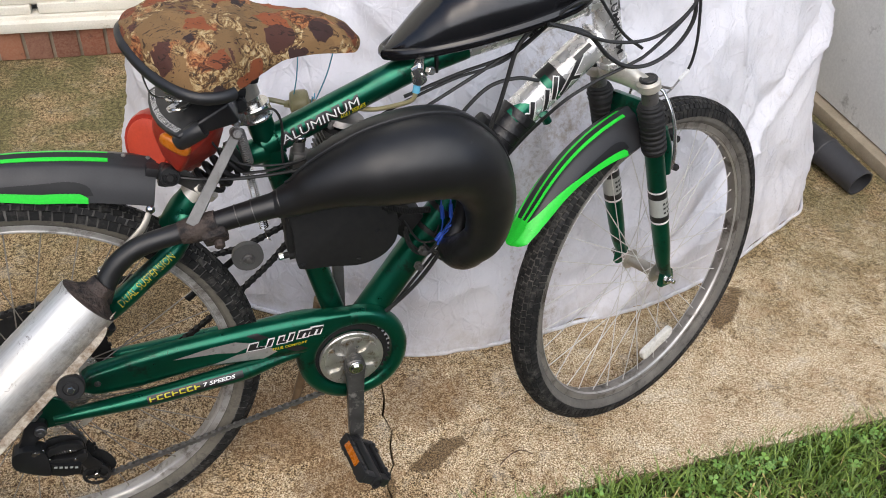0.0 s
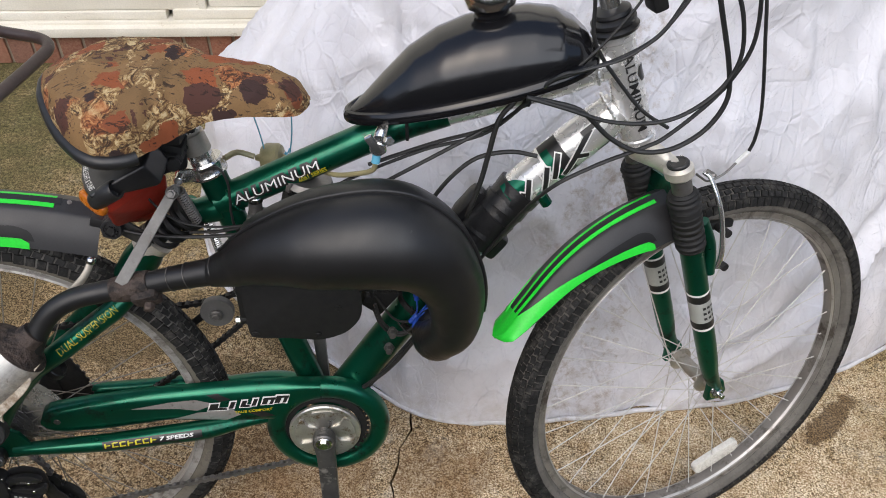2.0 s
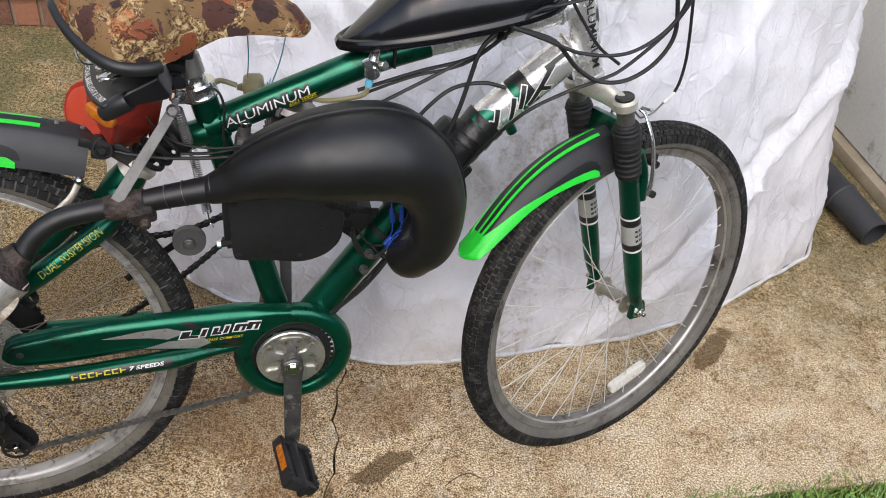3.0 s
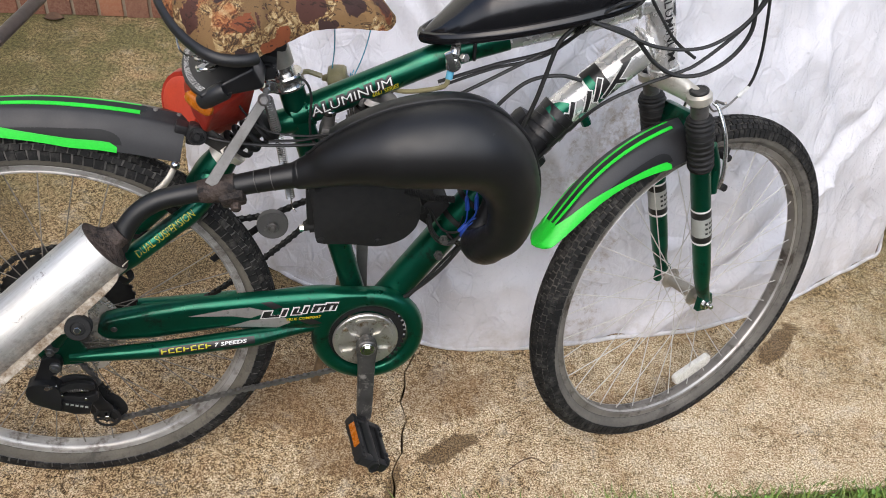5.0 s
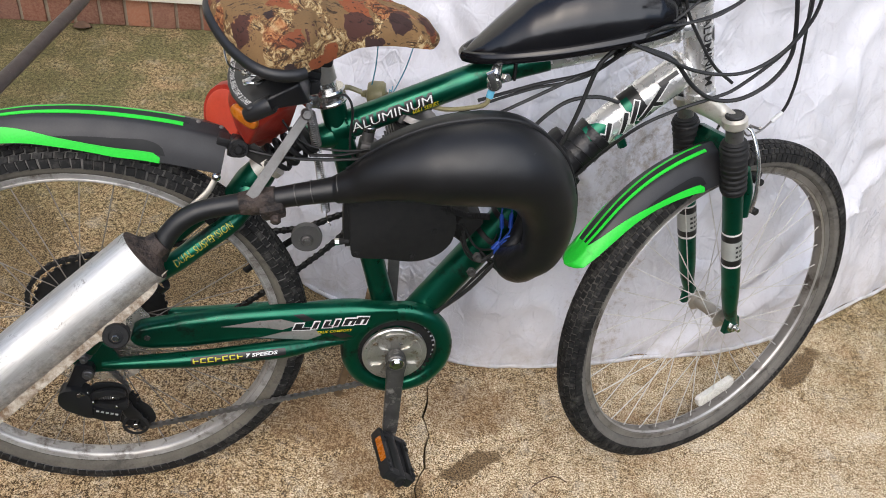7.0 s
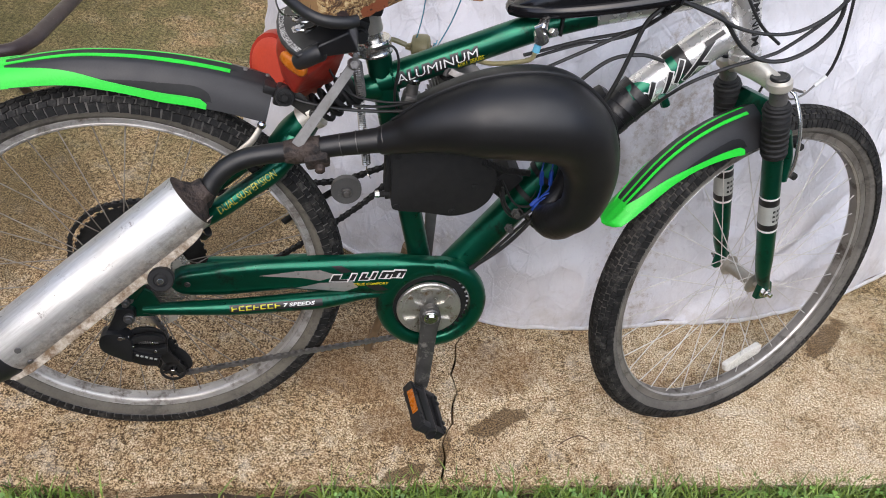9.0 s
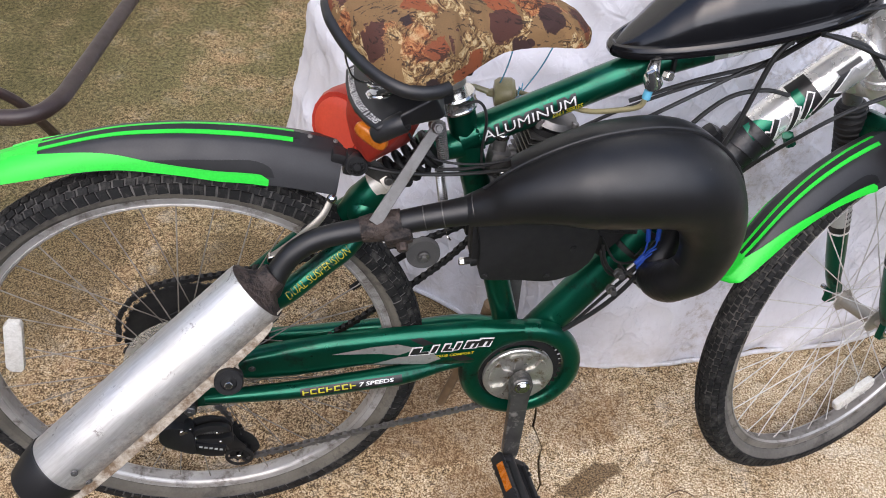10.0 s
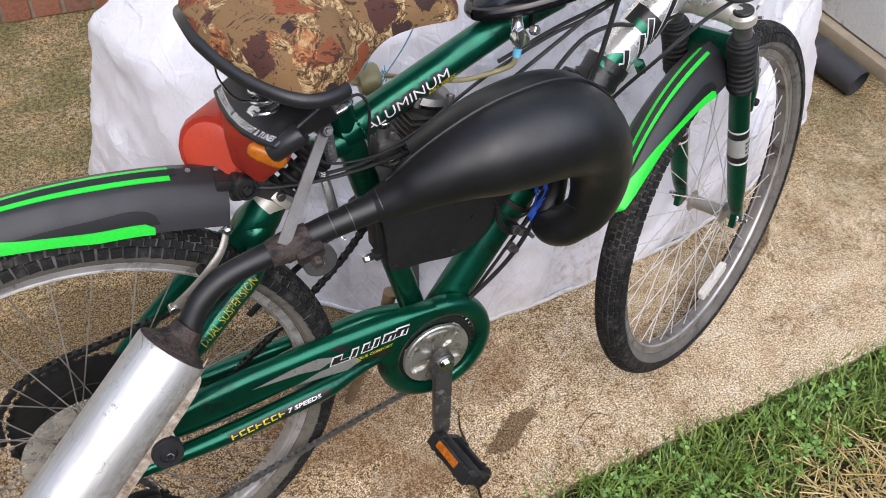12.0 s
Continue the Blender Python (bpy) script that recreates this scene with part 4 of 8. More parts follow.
# ---- the motorised bicycle: x forward from the rear axle, y to its left, z up ----
BIKE = pose(-0.486, -0.029, 0.3345, -9.3, -1.15, 11.8)
FRONT = BIKE.inverted() @ pose(0.5575, 0.2105, 0.3245, -12.7, 0, 31.3)     # the steered front wheel and fork
bicycle = thing("bicycle", "green and silver bicycle with a black engine, leaning on its stand", "bicycle", BIKE)


def at_front(shape):
    return moved(shape, FRONT)


# -- wheels --
def wheel(name, big, label, m, spoke_turn, count, groove, spoke_mat, wall, rim_mat, r=0.0228):
    """big: the radius of the tyre's centre line. The rim carries the tyre, hub, spokes and reflector."""
    lie = pose(0, 0, 0, 90, 0, 0)
    bead = big - 0.0175
    k = bead / 0.2885
    half = [(0.2885, 0.0125), (0.2868, 0.0131), (0.2858, 0.0126), (0.2800, 0.0124), (0.2792, 0.0119), (0.2775, 0.0128), (0.2768, 0.0118), (0.2752, 0.0110), (0.2738, 0.0086), (0.2730, 0.0050), (0.2726, 0.0)]
    outer = [(0.2815, 0.0095), (0.2885, 0.0105)] + half
    rim = lathe([(a * k, -b) for a, b in outer] + [(a * k, b) for a, b in reversed(outer[:-1])], 96, lie, True)
    ob = part(name, rim, rim_mat, bicycle, label, 30, m)
    prof = []
    for i in range(25):
        a = radians(-148 + 296 * i / 24)
        swell = 0.0006 * (math.cos(a * 9) > 0.3) if abs(a) > 1.7 else 0.0
        prof.append((big + (r + swell) * math.cos(a) * 0.97, (r + swell) * math.sin(a)))
    part("tyre", lathe(prof, 110, lie, True), wall, ob, "dusty black rubber tyre", 25)
    for side in (-1, 1):
        part("bead_line", lathe([(bead - 0.0004, side * 0.0134), (bead + 0.0030, side * 0.0146), (bead + 0.0030, side * 0.0118), (bead - 0.0004, side * 0.0118)], 96, lie, True), RUBBER, ob)
        part("rim_lip", lathe([(0.2732 * k, side * 0.0084), (0.2742 * k, side * 0.0106), (0.2756 * k, side * 0.0119), (0.2762 * k, side * 0.0112), (0.2742 * k, side * 0.0080)], 96, lie, True), RIM_LIP, ob)
    band = []
    for i in range(11):
        a = radians(-100 + 200 * i / 10)
        band.append((big + (r + 0.0010) * math.cos(a), (r + 0.0010) * math.sin(a)))
    band += [(big + (r - 0.002) * math.cos(radians(a)), (r - 0.002) * math.sin(radians(a))) for a in (100, 0, -100)]
    part("tread_band", lathe(band, 110, lie, True), groove, ob)
    knobs = []
    rnd = random.Random(count)
    k_len = 2 * math.pi * big / count
    rows = [(-82, 0.0142, 0.0, 0.0026, 5), (82, 0.0142, 0.5, 0.0026, -5), (-55, 0.0090, 0.5, 0.0030, -7), (55, 0.0090, 0.0, 0.0030, 7),
            (-33.5, 0.0080, 0.05, 0.0030, 9), (33.5, 0.0080, 0.55, 0.0030, -9), (-11.5, 0.0083, 0.5, 0.0030, -6), (11.5, 0.0083, 0.0, 0.0030, 6)]
    for i in range(count):
        for a, wide, off, deep, skew in rows:
            t = 2 * math.pi * (i + off + rnd.uniform(-0.05, 0.05)) / count
            long = k_len * rnd.uniform(0.84, 0.93)
            m2 = pose(0, 0, 0, 0, -math.degrees(t), 0) @ pose(big, 0, 0) @ pose(0, 0, 0, 0, 0, a) @ pose(r + 0.0010 + deep / 2 - 0.001, 0, 0, skew + rnd.uniform(-3, 3), 0, 0)
            w, h = wide / 2 * rnd.uniform(0.9, 1.05), long / 2
            c = deep / 2
            vs = [(-c, -w, -h), (-c, w, -h), (-c, w, h), (-c, -w, h), (c, -w * 0.92, -h * 0.90), (c, w * 0.92, -h * 0.94), (c, w * 0.88, h * 0.90), (c, -w * 0.93, h * 0.92)]
            knobs.append(moved((vs, [(0, 1, 2, 3), (7, 6, 5, 4), (0, 4, 5, 1), (1, 5, 6, 2), (2, 6, 7, 3), (3, 7, 4, 0)]), m2))
    tread = part("tread", joined(*knobs), RUBBER, ob, "small worn tread knobs", 30)
    tread["kind"] = "stuff"
    hub = lathe([(0.006, -0.052), (0.006, -0.036), (0.014, -0.035), (0.0200, -0.0325), (0.0200, -0.0295), (0.012, -0.027), (0.0115, 0.0), (0.012, 0.027), (0.0200, 0.0295), (0.0200, 0.0325),
                 (0.014, 0.035), (0.006, 0.036), (0.006, 0.052)], 24, lie)
    part("hub", hub, ALU_DULL, ob, "dull grey steel hub")
    spokes = []
    for side in (-1, 1):
        for lead in (-1, 1):
            a = radians(62) * lead
            p = (0.0195 * math.sin(a), side * 0.031, 0.0195 * math.cos(a))
            q = (0.0, side * 0.001, 0.2735 * k)
            spokes.append(mesh_of("spoke", joined(tube([p, q], 0.00095, 5, 1), tube([(0, side * 0.001, 0.268 * k), q], 0.0013, 5, 1)), spoke_mat))
    for i in range(36):
        s = new("spoke", spokes[(i % 2) * 2 + (i // 2) % 2])
        s.parent = ob
        s.matrix_basis = pose(0, 0, 0, 0, 10.0 * i + spoke_turn, 0)
    return ob


AXLE = pose(0.010, 0, -0.006)      # the rear axle
rear_wheel = wheel("rear_wheel", 0.3060, "rear wheel with a dusty alloy rim", AXLE, 3, 138, GROOVE, SPOKE_SHADED, SIDEWALL_TAN, RIM)
front_wheel = wheel("front_wheel", 0.3055, "front wheel turned away, with a dusty alloy rim", FRONT, 6, 150, GROOVE_DARK, SPOKE, SIDEWALL, RIM_DULL)


def spoke_reflector(parent, deg, r):
    """A clear reflector clipped between the spokes."""
    body = slab([(-0.046, -0.009), (-0.040, -0.0125), (0.040, -0.0125), (0.046, -0.009), (0.046, 0.006), (0.038, 0.0115), (-0.038, 0.0115), (-0.046, 0.006)], -0.006, 0.006, 0.002)
    part("reflector", body, REFLECTOR, parent, "clear plastic spoke reflector", m=pose(0, 0, 0, 0, deg, 0) @ pose(0, -0.004, r))


spoke_reflector(front_wheel, 163.5, 0.232)
spoke_reflector(rear_wheel, -78, 0.240)

# -- frame --
BB = Vector((0.482, 0, -0.041))
HEAD_TOP, HEAD_LOW = Vector((0.884, 0, 0.552)), Vector((0.927, 0, 0.404))
DOWN_A, DOWN_B = Vector((0.500, 0, -0.020)), Vector((0.762, 0, 0.341))
# the upper, flatter run of the bent down tube
UPPER_A, UPPER_B = Vector((0.4274, 0, 0.0397)), Vector((0.9275, 0, 0.4788))
TOP = [(0.380, 0, 0.345), (0.402, 0, 0.353), (0.500, 0, 0.394), (0.608, 0, 0.438), (0.680, 0, 0.460)]
part("seat_tube", tube([(0.377, 0, 0.392), tuple(BB)], 0.0185, 24, 1), GREEN, bicycle, "emerald green metallic tube")
part("top_tube", tube(TOP, 0.0205, 24, 5), GREEN, bicycle, "emerald green metallic tube")
part("top_tube_front", tube([(0.672, 0, 0.458), (0.76, 0, 0.478), (0.825, 0, 0.494), (0.889, 0, 0.516)], 0.0195, 24, 5), SILVER, bicycle, "silver painted tube")
part("down_tube", tube([tuple(DOWN_A), (0.62, 0, 0.146), (0.70, 0, 0.256), (0.735, 0, 0.296), (0.752, 0, 0.314)], 0.0265, 28, 4), GREEN, bicycle, "thick emerald green tube")
part("down_tube_front", tube([(0.752, 0, 0.314), (0.775, 0, 0.340), (0.83, 0, 0.3932), (0.875, 0, 0.4327), (0.897, 0, 0.452)], [0.0270, 0.0275, 0.0275, 0.0268, 0.0235], 28, 4), SILVER, bicycle, "thick silver tube")
part("head_tube", joined(tube([tuple(HEAD_TOP), tuple(HEAD_LOW)], 0.0215, 24, 1), disc(HEAD_TOP - (HEAD_TOP - HEAD_LOW).normalized() * 0.01, HEAD_TOP - HEAD_LOW, 0.0235, 0.012),
                         disc(HEAD_LOW, HEAD_TOP - HEAD_LOW, 0.0235, 0.012)), SILVER, bicycle, "silver head tube")
part("bottom_bracket", tube([(BB.x, -0.037, BB.z), (BB.x, 0.037, BB.z)], 0.022, 20, 1), GREEN, bicycle)


def weld_bead(p, d, r, count=26, size=0.0034):
    """A ring of overlapping weld scales."""
    m = aim(p, d)
    return joined(*[egg(size * 1.25, size, size * 0.8, m @ pose(r * math.cos(6.2832 * i / count), r * math.sin(6.2832 * i / count), 0, 0, 0, math.degrees(6.2832 * i / count) + 60), 2, 8, 6) for i in range(count)])


part("weld", weld_bead(Vector((0.889, 0, 0.4480)), (0.82, 0, 0.57), 0.0246), SILVER, bicycle)
part("weld", weld_bead(Vector((0.862, 0, 0.508)), (0.9, 0, 0.25), 0.0205, 20), SILVER, bicycle)
part("weld", weld_bead(Vector((0.403, 0, 0.353)), (0.9, 0, 0.38), 0.0212, 22, 0.0024), GREEN, bicycle)

# seat lug that carries the shock, and the seat post
part("shock_lug", joined(tube([(0.385, 0, 0.338), (0.352, 0, 0.332), (0.335, 0, 0.338)], [0.020, 0.017, 0.014], 16, 4), disc((0.338, -0.018, 0.334), (0, 1, 0), 0.014, 0.036)), GREEN, bicycle)
part("seat_clamp", joined(lathe([(0.0190, 0), (0.0242, 0.001), (0.0250, 0.004), (0.0238, 0.006), (0.0238, 0.017), (0.0248, 0.019), (0.0235, 0.022), (0.0190, 0.022)], 32, aim((0.3765, 0, 0.387), (-0.24, 0, 0.97))),
                          block(0.022, 0.016, 0.018, pose(0.350, -0.016, 0.396, 0, 14, 30), 0.003), disc((0.346, -0.040, 0.399), (0, 1, 0), 0.0055, 0.034)), BRIGHT, bicycle, "chromed seat clamp")
post = Vector((-0.24, 0, 0.97)).normalized()
part("seat_post", joined(tube([(0.377, 0, 0.380), tuple(Vector((0.377, 0, 0.380)) + post * 0.085)], 0.0158, 24, 1)), BRIGHT, bicycle, "chromed seat post")
sleeve_m = aim(Vector((0.377, 0, 0.380)) + post * 0.040, post)
sleeve = part("post_sleeve", lathe([(0.0155, 0), (0.0178, 0.001), (0.0178, 0.026), (0.0160, 0.028), (0.0155, 0.036)], 28, sleeve_m), ALU_DULL, bicycle, "grey perforated sleeve on the seat post")
for a in (-150, -115, -80, -45):
    part("sleeve_hole", disc(sleeve_m @ Vector((0.0174 * math.cos(radians(a)), 0.0174 * math.sin(radians(a)), 0.013)), sleeve_m.to_3x3() @ Vector((math.cos(radians(a)), math.sin(radians(a)), 0)), 0.0030, 0.0012, 12), ENGINE_BLACK, sleeve)
part("saddle_clamp", joined(block(0.044, 0.040, 0.022, pose(0.352, 0, 0.466, 0, 8, 0), 0.004), disc((0.352, -0.028, 0.464), (0, 1, 0), 0.007, 0.056),
                            block(0.075, 0.075, 0.014, pose(0.325, -0.012, 0.452, 0, 14, 0), 0.003)), ENGINE_BLACK, bicycle)

# swing arm: stays, yoke and dropouts
for side, lab in ((-1, "emerald green stay"), (1, "emerald green stay")):
    part("chain_stay", tube([(0.026, 0.060 * side, -0.028), (0.060, 0.060 * side, -0.0275), (0.165, 0.057 * side, -0.0275), (0.255, 0.054 * side, -0.0215), (0.31, 0.050 * side, -0.0195), (0.375, 0.036 * side, -0.019), (0.455, 0.020 * side, -0.024)],
                            [0.008, 0.0105, 0.0138, 0.0146, 0.0146, 0.0095, 0.0095], 18, 5), GREEN, bicycle, lab)
    if side > 0:
        part("seat_stay", tube([(0.012, 0.060, 0.002), (0.07, 0.058, 0.068), (0.142, 0.054, 0.137), (0.200, 0.046, 0.190), (0.245, 0.030, 0.232), (0.268, 0.012, 0.252)],
                               [0.009, 0.0115, 0.0125, 0.0125, 0.014, 0.014], 16, 5), GREEN, bicycle, lab)
    else:
        part("seat_stay", tube([(0.012, 0.062 * side, 0.002), (0.055, 0.069 * side, 0.072), (0.105, 0.075 * side, 0.134), (0.155, 0.075 * side, 0.172), (0.200, 0.0595 * side, 0.1997), (0.233, 0.048 * side, 0.220), (0.264, 0.018 * side, 0.245)],
                               [0.009, 0.0115, 0.0135, 0.0150, 0.0150, 0.0150, 0.015], 18, 5), GREEN, bicycle, lab)
    part("dropout", slab([(-0.022, -0.012), (-0.012, -0.030), (0.012, -0.042), (0.045, -0.040), (0.055, -0.022), (0.042, 0.006), (0.020, 0.022), (-0.006, 0.020), (-0.020, 0.008)],
                         0.060 * side - 0.003, 0.060 * side + 0.003, 0.001), GREEN, bicycle)
part("yoke", joined(tube([(0.236, -0.004, 0.236), (0.262, -0.006, 0.262), (0.286, -0.009, 0.293)], [0.018, 0.025, 0.020], 20, 4), egg(0.030, 0.034, 0.024, pose(0.258, -0.002, 0.254, 0, -40, 0))), GREEN, bicycle, "green shock yoke, paint scuffed")
part("swing_arm_plate", tube([(0.30, 0.030, -0.012), (0.40, 0.024, 0.002), (0.452, 0.0, 0.015)], 0.016, 14, 4), GREEN, bicycle)

# rear shock
SH_A, SH_B = Vector((0.287, -0.010, 0.295)), Vector((0.344, -0.010, 0.338))
part("shock_collar", lathe([(0.010, -0.010), (0.0195, -0.009), (0.0205, 0.006), (0.0250, 0.008), (0.0250, 0.018), (0.010, 0.020)], 28, aim(SH_A - (SH_B - SH_A) * 0.12, SH_B - SH_A)), CAST, bicycle, "bare metal shock collar")
part("shock_body", tube([tuple(SH_A), tuple(SH_B)], 0.0115, 18, 1), ENGINE_BLACK, bicycle)
part("shock_spring", coil(SH_A + (SH_B - SH_A) * 0.16, SH_B + (SH_B - SH_A) * 0.0, 0.0215, 0.0040, 4.2, 8, 18), ENGINE_BLACK, bicycle, "black coil spring")
part("shock_cup", lathe([(0.010, 0), (0.026, 0.001), (0.024, 0.006), (0.011, 0.010)], 28, aim(SH_B - (SH_B - SH_A) * 0.06, SH_B - SH_A)), ENGINE_BLACK, bicycle)
part("long_spring", joined(coil((0.355, 0.018, 0.325), (0.371, 0.018, 0.196), 0.0062, 0.0011, 40, 4, 8), tube([(0.371, 0.018, 0.197), (0.373, 0.018, 0.180), (0.378, 0.012, 0.174)], 0.0011, 5, 3)), CHROME, bicycle, "long thin return spring")
part("hook_spring", joined(coil((0.347, -0.048, 0.392), (0.356, -0.030, 0.335), 0.0065, 0.0012, 15, 4, 8)), STEEL, bicycle)
part("kick_stand", tube([(0.452, 0.045, 0.020), (0.44, 0.065, -0.06), (0.40, 0.15, -0.315)], [0.011, 0.009, 0.008], 12, 3), STAND, bicycle, "rusty brown side stand")
part("tension_arm", slab([(0.472, 0.16), (0.492, 0.16), (0.490, -0.01), (0.474, -0.01)], 0.022, 0.034, 0.003), STEEL, bicycle, "grey slotted bracket behind the tubes")

# -- drive train --
def ring(p, r0, r1, y0, y1, n=64, edge=0.003):
    return lathe([(r0, y0), (r1 - edge, y0), (r1, y0 + edge), (r1, y1 - edge), (r1 - edge, y1), (r0, y1)], n, Matrix.Translation(p) @ pose(0, 0, 0, 90, 0, 0), True)


GC = Vector((0.487, 0, -0.042))
ARM_X = [0.070, 0.074, 0.084, 0.100, 0.150, 0.210, 0.256, 0.300, 0.343, 0.400, 0.420, 0.440, 0.460, 0.484]
ARM_TOP = [0.014, 0.024, 0.031, 0.0345, 0.0425, 0.0485, 0.0510, 0.0530, 0.0540, 0.0550, 0.0550, 0.0547, 0.0536, 0.0518]
ARM_LOW = [0.001, -0.010, -0.0180, -0.0210, -0.0210, -0.0140, -0.009, -0.0140, -0.0220, -0.0210, -0.0160, 0.0125, 0.0247, 0.0300]


def arm_face(x, f):
    """A place on the bowed front of the guard's arm: f from -1 at its lower edge to 1 at its upper edge."""
    hi, lo = np.interp(x, ARM_X, ARM_TOP), np.interp(x, ARM_X, ARM_LOW)
    bow = 4.2 + (20 * min(1.0, max(0.0, (x - 0.40) / 0.03)) if f < 0 else 0.0)
    return x, -0.0265 - 0.0205 * max(0.0, 1 - abs(f) ** bow) ** 0.5, (hi + lo) / 2 + f * (hi - lo) / 2


def guard_face(x, z):
    """How far out the guard stands at (x, z)."""
    hi, lo = np.interp(x, ARM_X, ARM_TOP), np.interp(x, ARM_X, ARM_LOW)
    y = arm_face(x, max(-1.0, min(1.0, (2 * z - hi - lo) / (hi - lo))))[1]
    return min(y, -0.0475) if 0.069 < math.hypot(x - GC.x, z - GC.z) < 0.087 else y


arm_x = [q.x for q in spline([(x, 0, 0) for x in ARM_X], 4)]
guard = part("chain_guard", joined(sheet(lambda x, f: arm_face(x, math.sin(f * math.pi / 2)), arm_x, np.linspace(1, -1, 33), 0.0018),
                                   lathe([(0.0650, 0.026), (0.0650, 0.0400), (0.0665, 0.0445), (0.0715, 0.0470), (0.0790, 0.0475), (0.0860, 0.0460), (0.0910, 0.0415), (0.0935, 0.0350), (0.0940, 0.026)], 80, Matrix.Translation(GC) @ pose(0, 0, 0, 90, 0, 0), True)),
             GREEN, bicycle, "emerald green chain guard with worn decals", 50)
part("guard_screw", joined(disc((0.094, -0.046, 0.010), (0, -1, 0), 0.0050, 0.002, 14), disc((0.094, -0.0475, 0.010), (0, -1, 0), 0.0024, 0.002, 6)), CRANK, guard)
disc_m = Matrix.Translation((BB.x, 0, BB.z - 0.004)) @ pose(0, 0, 0, 90, 0, 0)
part("chain_ring_disc", lathe([(0.006, 0.046), (0.012, 0.047), (0.024, 0.0455), (0.038, 0.0450), (0.0440, 0.0455), (0.0465, 0.0475), (0.0520, 0.0475), (0.0540, 0.0460), (0.0545, 0.042), (0.050, 0.040)], 72, disc_m), TARNISH, bicycle, "tarnished chromed chainring disc")
for a in (0, 72, 144, 216, 288):
    lobe = rounded([(-0.0065, 0.012), (0.0065, 0.012), (0.0075, 0.028), (0.0175, 0.037), (0.0150, 0.0435), (0.0, 0.0455), (-0.0150, 0.0435), (-0.0175, 0.037), (-0.0075, 0.028)], 3)
    part("chain_ring_lobe", slab(lobe, -0.0495, -0.0440, 0.0014, 2, Matrix.Translation((BB.x, 0, BB.z - 0.004)) @ pose(0, 0, 0, 0, a, 0)), TARNISH, bicycle)
part("chain_ring", joined(ring((BB.x, 0, BB.z), 0.052, 0.0640, 0.034, 0.039, 60, 0.001), *[block(0.004, 0.003, 0.005, Matrix.Translation((BB.x, -0.0365, BB.z)) @ pose(0, 0, 0, 0, 360 / 40 * i, 0) @ pose(0, 0, 0.0655)) for i in range(40)]), ENGINE_BLACK, bicycle)
crank = slab(rounded([(0.487 - 0.017, -0.046), (0.487, -0.029), (0.487 + 0.017, -0.046), (0.487 + 0.014, -0.085), (0.487 + 0.011, -0.17), (0.495, -0.212), (0.484, -0.226), (0.472, -0.212), (0.4715, -0.17), (0.4725, -0.085)], 4),
             -0.071, -0.057, 0.004, 2)
part("crank_arm", joined(moved(crank, pose(-0.005, 0, 0.007)), disc((BB.x, -0.0745, BB.z), (0, 1, 0), 0.0155, 0.012)), CRANK, bicycle, "scuffed dark crank arm hanging down")
part("crank_bolt", joined(disc((BB.x, -0.080, BB.z), (0, 1, 0), 0.0085, 0.010, 6, 0.0015), disc((BB.x, -0.076, BB.z), (0, 1, 0), 0.0118, 0.004)), CHROME, bicycle, "chromed crank bolt")

pm = pose(0.479, -0.126, -0.205, 0, 38, 6) @ Matrix.Diagonal((0.78, 1, 1, 1))
cage = joined(block(0.012, 0.098, 0.022, pm @ pose(-0.033, 0, 0), 0.003), block(0.012, 0.092, 0.020, pm @ pose(0.033, 0, 0), 0.003), block(0.064, 0.016, 0.018, pm @ pose(0, -0.043, 0), 0.004),
              block(0.062, 0.012, 0.018, pm @ pose(0, 0.042, 0), 0.003), tube([tuple(pm @ Vector((0, 0.052, 0))), tuple(pm @ Vector((0, -0.05, 0)))], [0.010, 0.011], 16, 1),
              *[block(0.007, 0.008, 0.026, pm @ pose(x, y, 0, 0, 0, 10), 0.0015) for x in (-0.034, 0.034) for y in (-0.038, -0.026, 0.02, 0.033)],
              block(0.024, 0.084, 0.006, pm @ pose(-0.018, 0, 0.001, 0, 0, 8), 0.001), block(0.020, 0.084, 0.006, pm @ pose(0.018, 0, 0.001, 0, 0, -8), 0.001))
pedal = part("pedal", cage, PLASTIC, bicycle, "scuffed black plastic pedal with an amber reflector")
part("pedal_reflector", block(0.004, 0.050, 0.012, pm @ pose(-0.0395, 0.004, 0.004, 0, 18, 0), 0.001), AMBER, pedal)
part("pedal_cap", joined(lathe([(0.006, 0), (0.011, 0.001), (0.011, 0.006), (0.0085, 0.006), (0.0085, 0.002)], 20, pm @ pose(0, -0.050, 0, 90, 0, 0))), PLASTIC, pedal)


